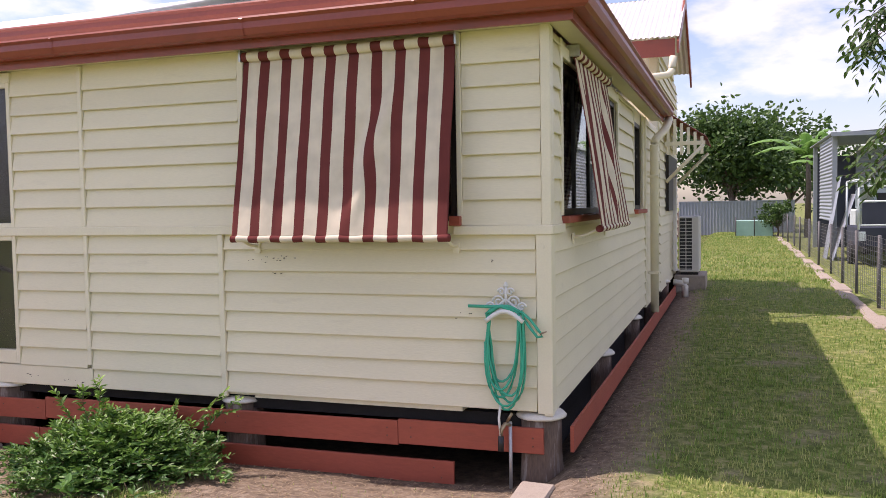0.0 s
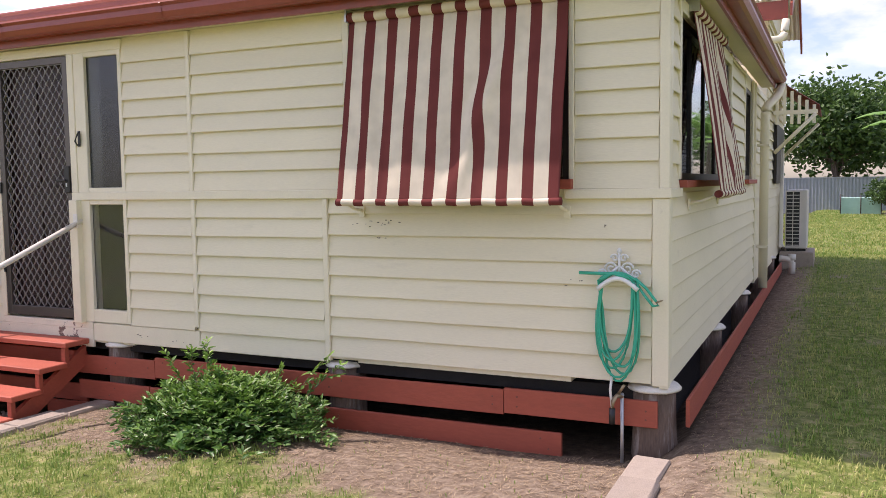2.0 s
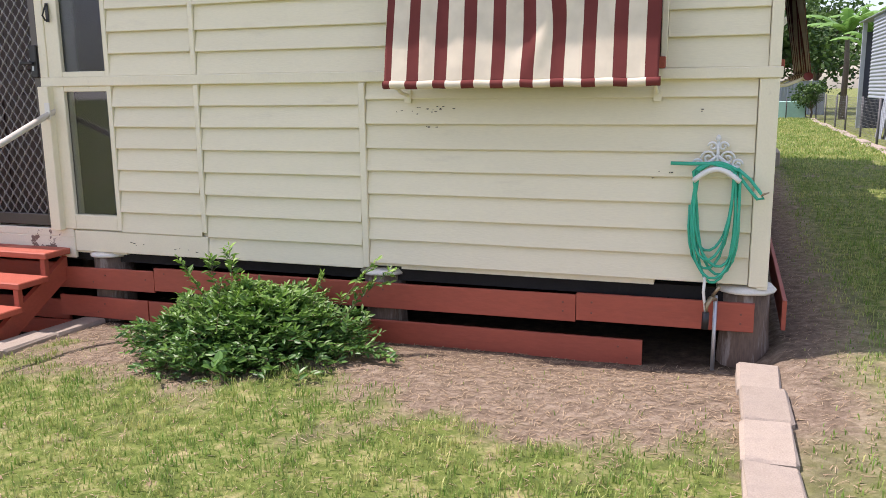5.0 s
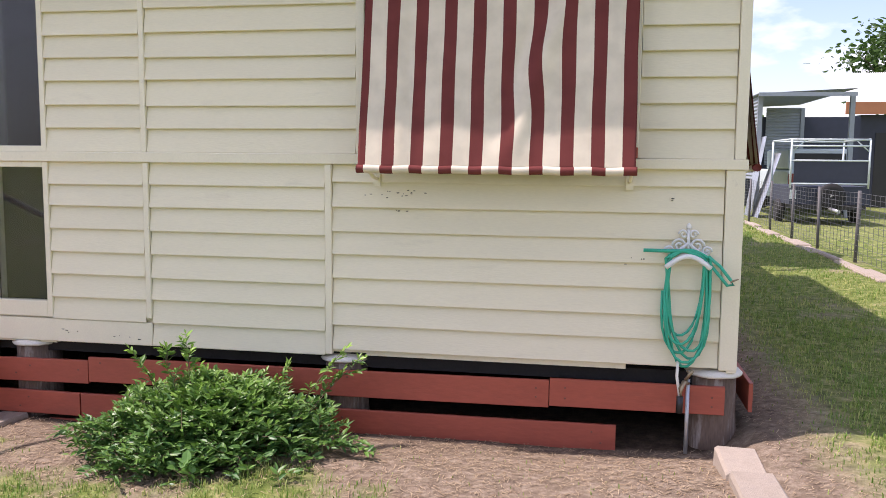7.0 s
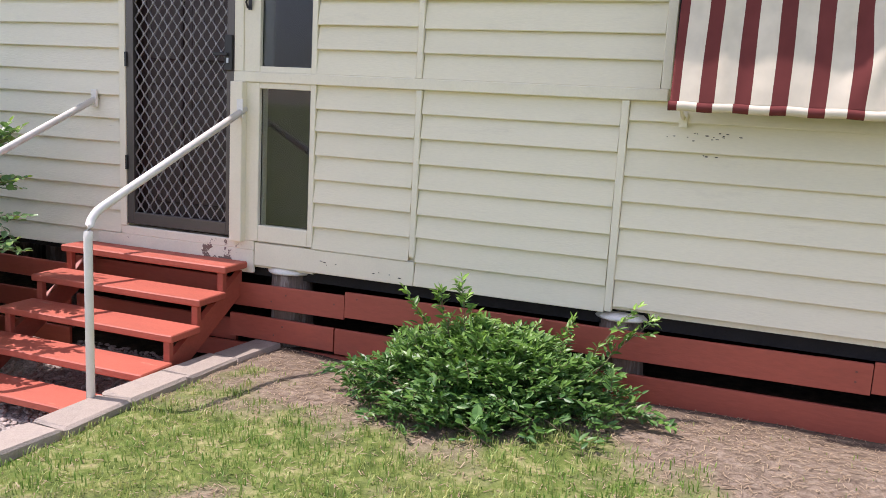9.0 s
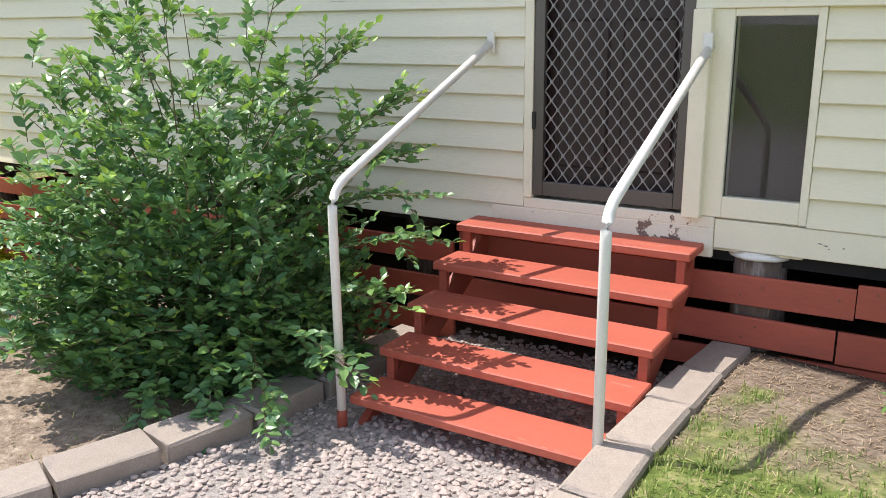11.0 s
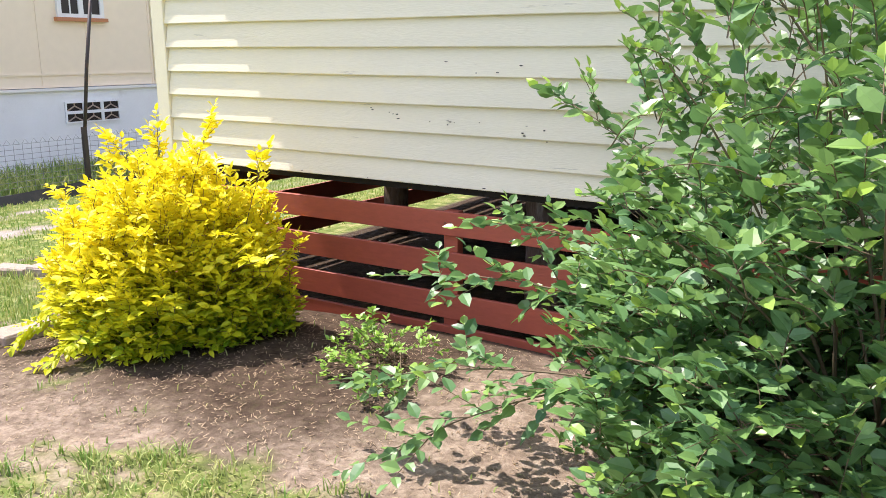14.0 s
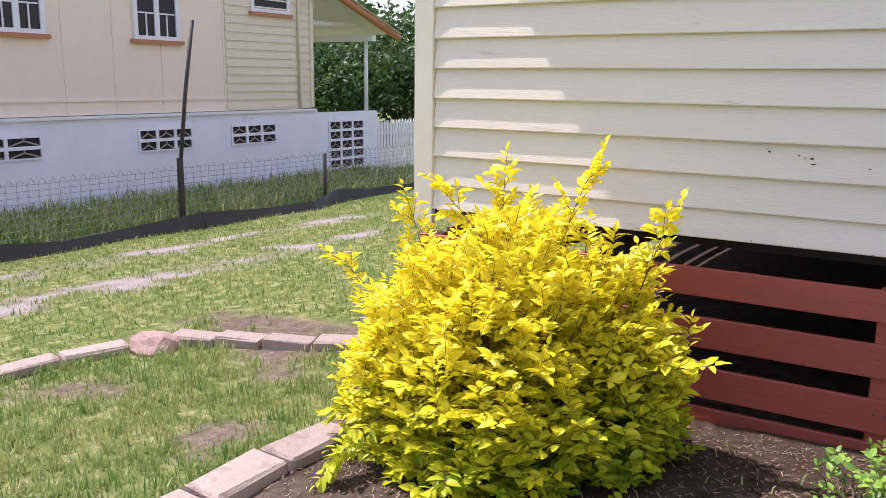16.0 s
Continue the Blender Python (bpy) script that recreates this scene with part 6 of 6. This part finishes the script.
for k in range(14):
    z = 0.52 + k * 0.165
    bm = bmesh.new()
    vs = [bm.verts.new(p) for p in ((0.0, 7.40, z), (0.035, 7.40, z), (0.01, 7.40, z + 0.17), (0.0, 7.40, z + 0.17), (0.0, 9.74, z), (0.035, 9.74, z), (0.01, 9.74, z + 0.17), (0.0, 9.74, z + 0.17))]
    for q in ((0, 1, 2, 3), (7, 6, 5, 4), (0, 4, 5, 1), (1, 5, 6, 2), (2, 6, 7, 3)):
        bm.faces.new([vs[i] for i in q])
    part("weatherboard", bm, N_BOARD, nh)
bpart("corner_post", [(0.0, 9.70, 0.5, 0.05, 9.80, 4.1)], N_BOARD, nh)
tpart("wall_pipe", [(0.06, 9.35, 0.5), (0.06, 9.35, 4.0)], 0.03, N_BOARD, nh, seg=6)


def n_window(y0, y1, z0, z1, panes, grid=True):
    w = bpart("window", [(0.0, y0, z0, 0.03, y1, z1)], BLACK_FRAME, nh)
    fr = [(0.0, y0 - 0.05, z0 - 0.04, 0.06, y1 + 0.05, z0 + 0.03), (0.0, y0 - 0.05, z1 - 0.03, 0.06, y1 + 0.05, z1 + 0.05), (0.0, y0 - 0.05, z0 + 0.03, 0.06, y0 + 0.03, z1 - 0.03), (0.0, y1 - 0.03, z0 + 0.03, 0.06, y1 + 0.05, z1 - 0.03)]
    for i in range(1, panes):
        yy = y0 + (y1 - y0) * i / panes
        fr.append((0.0, yy - 0.05, z0 + 0.03, 0.055, yy + 0.05, z1 - 0.03))
    bpart("frame", fr, N_WHITE, w, "white painted frame")
    if grid:
        for i in range(panes):
            a, b = y0 + (y1 - y0) * i / panes, y0 + (y1 - y0) * (i + 1) / panes
            for z in (0.42, 0.85):
                bpart("glazing_bar", [(0.028, a + 0.05, z0 + z - 0.012, 0.045, b - 0.05, z0 + z + 0.012)], N_WHITE, w)
            bpart("glazing_bar", [(0.028, (a + b) / 2 - 0.012, z0 + 0.03, 0.045, (a + b) / 2 + 0.012, z0 + 0.41)], N_WHITE, w)
    bpart("sill", [(0.0, y0 - 0.10, z0 - 0.11, 0.10, y1 + 0.10, z0 - 0.04)], N_ORANGE, w, "terracotta painted sill")


n_window(5.43, 6.28, 1.80, 3.05, 2)
n_window(2.55, 3.76, 1.80, 3.05, 3)
n_window(8.10, 9.06, 2.46, 3.3, 1, False)


# Near-black sheet colour: shade of the vent openings, painted on the flat base.
VENT_SHADE = mat("vent_opening_shade", (0.025, 0.018, 0.015), 0.9, vary=0.2, bump=0)
VENT_TAN = mat("tan_screen_block", (0.42, 0.32, 0.26), 0.9, vary=0.15, bump=0.1)


def breeze(y0, y1, z0, z1, ny, nz):
    """A panel of pierced screen blocks: frame bars with three-armed webs over a dark sheet painted as shaded openings.
    """
    p = bpart("screen_panel", [(0.052, y0, z0, 0.056, y1, z1)], VENT_SHADE, nh, "dark sheet painted as the shaded openings behind pierced blocks")
    dy, dz = (y1 - y0) / ny, (z1 - z0) / nz
    for j in range(nz):
        for i in range(ny):
            a, b, c, d = y0 + i * dy, y0 + (i + 1) * dy, z0 + j * dz, z0 + (j + 1) * dz
            t = 0.028
            bm = bmesh.new()
            for q in ((0.056, a, c, 0.085, b, c + t), (0.056, a, d - t, 0.085, b, d), (0.056, a, c + t, 0.085, a + t, d - t), (0.056, b - t, c + t, 0.085, b, d - t)):
                box(bm, *q)
            part("screen_block", bm, N_BASE, p)
            bm = bmesh.new()
            m = ((a + b) / 2, (c + d) / 2 + 0.02)
            for e in ((a + t, c + t), (b - t, c + t), (m[0], d - t)):
                tube(bm, [(0.066, m[0], m[1]), (0.066, e[0], e[1])], 0.014, 4)
            part("web", bm, VENT_TAN, p)


breeze(5.33, 6.48, -0.20, 0.205, 3, 2)
breeze(7.42, 8.61, -0.20, 0.195, 3, 2)
breeze(2.44, 3.58, -0.18, 0.19, 2, 2)
breeze(10.24, 11.44, -1.13, 0.18, 3, 6)
# block joints of the base
for k in range(6):
    bpart("block_course", [(0.05, -8, -1.2 + k * 0.27, 0.0525, 9.9, -1.195 + k * 0.27)], N_BASE, nh)
for a, b in (((0.35, 9.2, 3.30), (0.35, 12.45, 2.10)), ((-3.0, 9.2, 3.30), (-3.0, 12.45, 2.10))):
    tpart("barge_board", [a, b], 0.09, N_ORANGE, nh, seg=4)
corrugated("porch_roof", (-4.0, 12.5, 2.20), (1, 0, 0), (0, -3.3, 1.24), 4.4, 3.6, ROOFING, nh)
for i in range(6):
    bpart("porch_rafter", [(-3.2 + i * 0.55, 9.8, 2.32, -3.15 + i * 0.55, 12.3, 2.40)], N_WHITE, nh)
bpart("porch_beam", [(-3.2, 11.62, 2.00, 0.2, 11.76, 2.14)], N_WHITE, nh)
tpart("porch_post", [(-0.05, 11.69, 0.3), (-0.05, 11.69, 2.02)], 0.045, N_WHITE, nh, seg=8)
bpart("roof_edge", [(-8.3, -8.4, 4.15, 0.5, 9.9, 4.3)], N_ORANGE, nh)

pk = thing("picket_fence", "white timber picket fence behind the neighbouring house", "fence", (NX, 12.82, -1.10))
for i in range(26):
    bm = bmesh.new()
    y = 0.05 + i * 0.125
    vs = []
    for x in (0, 0.02):
        vs.append([bm.verts.new((x, y + a, b)) for a, b in ((0, 0), (0.085, 0), (0.085, 1.38), (0.0425, 1.46), (0, 1.38))])
    bm.faces.new(vs[0])
    bm.faces.new(vs[1][::-1])
    for k in range(5):
        bm.faces.new((vs[0][k], vs[1][k], vs[1][(k + 1) % 5], vs[0][(k + 1) % 5]))
    part("picket", bm, N_WHITE, pk)
bpart("rail", [(-0.05, 0, 0.4, 0, 3.3, 0.48)], N_WHITE, pk)
bpart("rail", [(-0.05, 0, 1.1, 0, 3.3, 1.18)], N_WHITE, pk)
far = thing("far_shed", "pale roofed building far behind the trees", "building", (-36, 40, -1))
bpart("wall", [(0, 0, 0, 8, 6, 2.8)], N_WHITE, far)
corrugated("roof_sheet", (-0.5, -0.5, 2.8), (1, 0, 0), (0, 1, 0.4), 9, 4, ROOFING, far)


# ---- wire fences ----
WIRE = mat("galvanised_wire", (0.22, 0.225, 0.23), 0.5, 0.6, vary=0.1, bump=0)
POST_GREY = mat("weathered_steel_post", (0.13, 0.13, 0.13), 0.7, 0.3, vary=0.2, bump=0.1)
DARK_STEEL = mat("dark_steel_post", (0.05, 0.042, 0.04), 0.6, 0.3, vary=0.25, bump=0.1, stain=(0.15, 0.07, 0.04), stain_amt=0.6, stain_scale=8)


def wire_bay(name, parent, y0, y1, x, z0a, z0b, height, rows, step, r, loops=False):
    bm = bmesh.new()
    n = max(2, int((y1 - y0) / step))

    def zb(y):
        return z0a + (z0b - z0a) * (y - y0) / (y1 - y0)
    for j in range(rows):
        h = height * (j / (rows - 1)) ** 0.9
        tube(bm, [(x, y0, zb(y0) + h), (x + 0.01, (y0 + y1) / 2, zb((y0 + y1) / 2) + h - 0.012), (x, y1, zb(y1) + h)], r, 3, cap=False)
    for i in range(n + 1):
        y = y0 + (y1 - y0) * i / n
        if loops and i < n:
            w = (y1 - y0) / n
            tube(bm, [(x, y, zb(y)), (x, y, zb(y) + height), (x, y + w * 0.35, zb(y) + height + 0.06), (x, y + w * 0.7, zb(y) + height)], r, 3, cap=False)
        else:
            tube(bm, [(x, y, zb(y)), (x, y, zb(y) + height)], r, 3, cap=False)
    return part(name, bm, WIRE, parent)


fr = thing("wire_fence", "galvanised wire mesh fence with steel posts along the yard", "fence", (0, 0, 0))
FY = [4.0, 6.4, 8.4, 10.4, 12.4, 14.6, 17, 20, 23, 26, 29, 33, 37]
for a, b in zip(FY, FY[1:]):
    xf = 2.95 + 0.02 * math.sin(a)
    tpart("post", [(xf, a, 0.2), (xf + 0.02 * math.sin(a * 3), a + 0.04 * math.sin(a * 5), 1.47)], 0.026, POST_GREY, fr, seg=8)
    wire_bay("mesh_panel", fr, a, b, xf, ground_z(2.95, a) + 0.06, ground_z(2.95, b) + 0.06, 0.95, 13, 0.20, 0.0032)
kerb = tagged(bpart("kerb", [(2.66 + 0.05 * math.sin(k * 2.1), 4.0 + k * 1.1, 0.30, 2.86 + 0.04 * math.sin(k * 1.3), 5.09 + k * 1.1, 0.46 + 0.015 * math.sin(k * 3.3)) for k in range(28)], BLOCK, bevel=0.02), "broken concrete edging strip along the wire fence", "kerb", kind="structure")

fl = thing("wire_fence", "loop-topped wire fence beside the drive", "fence", (0, 0, 0))
LY = [-6, -3, 0, 3.8, 6.78, 9.6, 13]
for a, b in zip(LY, LY[1:]):
    wire_bay("mesh_panel", fl, a, b, -17.9, ground_z(-17.9, a) + 0.06, ground_z(-17.9, b) + 0.04, 0.78, 11, 0.13, 0.0035, True)
for y in (-3, 0, 6.78, 9.6):
    tpart("post", [(-17.9, y, -1.0), (-17.9, y, 0.16)], 0.032, DARK_STEEL, fl, seg=8)
pole = thing("steel_pole", "tall rusty dark steel pole standing in the fence line", "pole", (-17.88, 3.84, -0.76))
bpart("post", [(-0.03, -0.03, 0, 0.03, 0.03, 1.05)], DARK_STEEL, pole)
tpart("rod", [(0, 0, 0.9), (0.03, 0.12, 1.9), (0.07, 0.26, 2.85)], 0.026, DARK_STEEL, pole, seg=8)
EDGE = mat("black_plastic_edging", (0.035, 0.033, 0.03), 0.6, vary=0.25, bump=0.2, stain=(0.14, 0.11, 0.08), stain_amt=0.5)
bm = bmesh.new()
pts = [(-17.75 + 0.10 * math.sin(k * 1.7) + (0.25 if 9 < k < 13 else 0), -6 + k, 0) for k in range(19)]
for (ax, ay, _), (bx, by, _) in zip(pts, pts[1:]):
    za, zb2 = ground_z(ax, ay), ground_z(bx, by)
    ha, hb = 0.16 + 0.06 * math.sin(ay * 2), 0.16 + 0.06 * math.sin(by * 2)
    vs = [bm.verts.new(p) for p in ((ax, ay, za - 0.05), (bx, by, zb2 - 0.05), (bx - 0.08, by, zb2 + hb), (ax - 0.08, ay, za + ha))]
    bm.faces.new(vs)
strip = part("plastic_edging", bm, EDGE)
sm = strip.modifiers.new("thickness", "SOLIDIFY")
sm.thickness = 0.008
tagged(strip, "buckled black plastic edging at the foot of the fence", "edging")
bm = bmesh.new()
bmesh.ops.create_icosphere(bm, subdivisions=2, radius=0.13)
for v in bm.verts:
    v.co = Vector((v.co.x * 1.2, v.co.y, v.co.z * 0.8)) * (1 + 0.35 * noise.noise(v.co * 9))
ROCK = mat("pink_stone", (0.45, 0.30, 0.24), 0.9, vary=0.25, bump=0.5, scale=12)
rock = part("rock", bm, ROCK)
rock.location = (-12.84, -0.56, -0.24)
tagged(rock, "rough pinkish rock beside the garden edging", "rock")

# ---- things beyond the wire fence ----
NAVY = mat("navy_panel", (0.035, 0.042, 0.065), 0.5, vary=0.15, bump=0.03)
RUBBER = mat("black_rubber", (0.025, 0.025, 0.025), 0.85, vary=0.15, bump=0.1)
WHITE_STEEL = mat("white_painted_steel", (0.62, 0.71, 0.70), 0.45, vary=0.06, bump=0)
SHED = mat("grey_shed_iron", (0.33, 0.37, 0.39), 0.5, 0.3, vary=0.1, bump=0.05)


def wheel(parent, c, axis, r, name="spare_wheel"):
    w = new(name)
    w.parent = parent
    bm = bmesh.new()
    lathe(bm, [(r * 0.62, -0.09), (r * 0.93, -0.10), (r, -0.06), (r, 0.06), (r * 0.93, 0.10), (r * 0.62, 0.09)], seg=24)
    t = part("tyre", bm, RUBBER, w)
    bm = bmesh.new()
    lathe(bm, [(r * 0.60, -0.05), (r * 0.63, 0.08), (r * 0.55, 0.085), (r * 0.45, 0.04), (r * 0.2, 0.05), (r * 0.15, 0.09), (0.01, 0.09)], seg=24)
    part("rim", bm, WHITE_STEEL, w)
    for k in range(6):
        a = 2 * math.pi * k / 6
        bm = bmesh.new()
        lathe(bm, [(r * 0.08, 0.06), (r * 0.08, 0.072)], (r * 0.36 * math.cos(a), r * 0.36 * math.sin(a), 0), 8)
        part("rim_hole", bm, PLASTIC_BLACK, w)
    w.matrix_local = Matrix.Translation(c) @ (Matrix.Rotation(radians(90), 4, "X") if axis == "y" else Matrix.Rotation(radians(90), 4, "Y"))
    return w


tr = thing("box_trailer", "dark box trailer with a white cage and spare wheel", "trailer", (3.72, 16.4, 0.42))
tr.scale = (0.86, 0.86, 0.86)
bpart("tray", [(0, 0, 0.55, 2.05, 2.6, 1.05)], NAVY, tr, bevel=0.01)
bpart("side_panel", [(0.08, -0.02, 1.15, 1.9, 0.0, 1.72)], NAVY, tr)
for x in (0.0, 2.0):
    for y in (0.0, 2.5):
        tpart("cage_post", [(x, y, 1.0), (x, y, 2.32)], 0.03, WHITE_STEEL, tr, seg=6)
for z, y in ((2.32, 0.0), (2.32, 2.5), (1.12, 0.0), (1.75, 0.0), (2.15, 0.0)):
    tpart("cage_rail", [(-0.02, y, z), (2.02, y, z)], 0.028, WHITE_STEEL, tr, seg=6)
for x in (0.0, 1.0, 2.0):
    tpart("roof_bar", [(x, 0, 2.33), (x, 2.5, 2.33)], 0.025, WHITE_STEEL, tr, seg=6)
for x0, x1 in ((0.02, 0.35), (1.98, 1.65)):
    tpart("brace", [(x0, 0.01, 2.0), (x1, 0.01, 2.3)], 0.018, WHITE_STEEL, tr, seg=6)
wheel(tr, (1.05, -0.14, 0.78), "y", 0.36)
wheel(tr, (0.0, 1.3, 0.32), "x", 0.33, "road_wheel")
wheel(tr, (2.05, 1.3, 0.32), "x", 0.33, "road_wheel")
bpart("chassis", [(0.1, -0.1, 0.42, 1.95, 2.7, 0.54)], PLASTIC_BLACK, tr)
tpart("drawbar", [(1.0, -0.05, 0.45), (1.0, -1.1, 0.42)], 0.05, GALV, tr, seg=6)
bpart("lamp", [(0.0, -0.06, 0.7, 0.16, -0.02, 0.95)], WHITE_STEEL, tr)

ute = thing("white_van", "white work van parked behind the trailer", "van", (4.5, 20.4, 0.42))
bpart("body", [(0, 0, 0.4, 1.75, 4.2, 1.25), (0.05, 0.2, 1.25, 1.7, 3.4, 1.85)], WHITE_STEEL, ute, bevel=0.05)
bpart("rear_window", [(0.2, 0.17, 1.32, 1.55, 0.205, 1.72)], PLASTIC_BLACK, ute)
bpart("bumper", [(-0.02, -0.06, 0.4, 1.77, 0.0, 0.58)], PLASTIC_BLACK, ute, bevel=0.02)
bpart("tail_lamp", [(0.02, -0.01, 0.8, 0.16, 0.01, 1.15)], LAMP_RED, ute)
bpart("tail_lamp", [(1.59, -0.01, 0.8, 1.73, 0.01, 1.15)], LAMP_RED, ute)
for x in (0.0, 1.75):
    for y in (0.8, 3.4):
        wheel(ute, (x, y, 0.33), "x", 0.32, "wheel")

cp = thing("carport", "grey corrugated iron carport with a clad side", "carport", (3.55, 19.7, 0.4))
corrugated("roof_sheet", (-0.15, -0.6, 3.3), (0, 1, 0), (1, 0, 0.05), 6.6, 2.45, SHED, cp, 0.15, 0.03)
bpart("roof_edge", [(-0.15, -0.64, 3.22, 2.3, -0.58, 3.32)], SHED, cp)
for x in (0.0, 2.35):
    for y in (0.0, 5.6):
        bpart("post", [(x - 0.06, y - 0.06, -0.2, x + 0.06, y + 0.06, 3.29)], SHED, cp)
corrugated("side_sheet", (-0.06, 0.0, 1.0), (0, 0, 1), (0, 1, 0), 2.25, 3.4, SHED, cp, 0.10, 0.025)
corrugated("end_sheet", (1.2, 5.6, 1.4), (0, 0, 1), (1, 0, 0), 1.9, 1.1, SHED, cp, 0.10, 0.025)
bpart("back_board", [(0.0, 5.7, 0, 4.2, 5.8, 3.0)], NAVY, cp)
bh = thing("blue_house", "dark blue shed with an orange fascia and pale roof", "building", (7.9, 26.0, 0.4))
bpart("wall", [(0, 0, 0, 9, 7, 3.1)], NAVY, bh)
bpart("fascia", [(-0.6, -0.5, 3.1, 9.5, -0.42, 3.5)], N_ORANGE, bh, "orange fascia")
corrugated("roof_sheet", (-0.6, -0.5, 3.5), (1, 0, 0), (0, 1, 0.35), 10, 4, ROOFING, bh)
# Black sheet on the wall face, painted as the dark inside of an opening.
bpart("garage_opening_shade", [(0.5, -0.03, 0, 5.5, 0.0, 2.5)], PLASTIC_BLACK, bh)
bf = thing("back_fence", "grey corrugated iron fence at the back of the yard", "fence", (-1.6, 39, 0.2))
corrugated("sheet", (0, 0, 0), (1, 0, 0), (0, 0, 1), 5.4, 1.75, SHED, bf, 0.15, 0.03)
bpart("cap_rail", [(0, -0.03, 1.73, 5.4, 0.03, 1.79)], SHED, bf)
SHADE = mat("pale_green_shade_cloth", (0.33, 0.55, 0.47), 0.9, vary=0.1, bump=0.1)
en = thing("shade_cloth_pen", "low pen wrapped in pale green shade cloth", "pen", (1.1, 33.5, 0.38))
bpart("cloth", [(0, 0, 0, 1.5, 0.02, 0.72), (0, 0.02, 0, 0.02, 1.2, 0.72), (0, 0, 0.72, 1.5, 1.2, 0.735)], SHADE, en)
for x in (0, 0.75, 1.5):
    tpart("stake", [(x, -0.03, -0.1), (x, -0.03, 0.9)], 0.02, DARK_STEEL, en, seg=6)
sh = thing("leaning_sheets", "corrugated sheets leaning behind the fence", "iron sheets", (3.3, 19.0, 0.4))
corrugated("sheet", (0, 0, 0), (0, 1, 0), (0.35, 0.1, 2.2), 0.9, 2.2, GALV, sh)
corrugated("sheet", (0.1, -0.5, 0), (0, 1, 0), (0.5, 0.1, 1.6), 0.9, 1.8, GALV, sh)
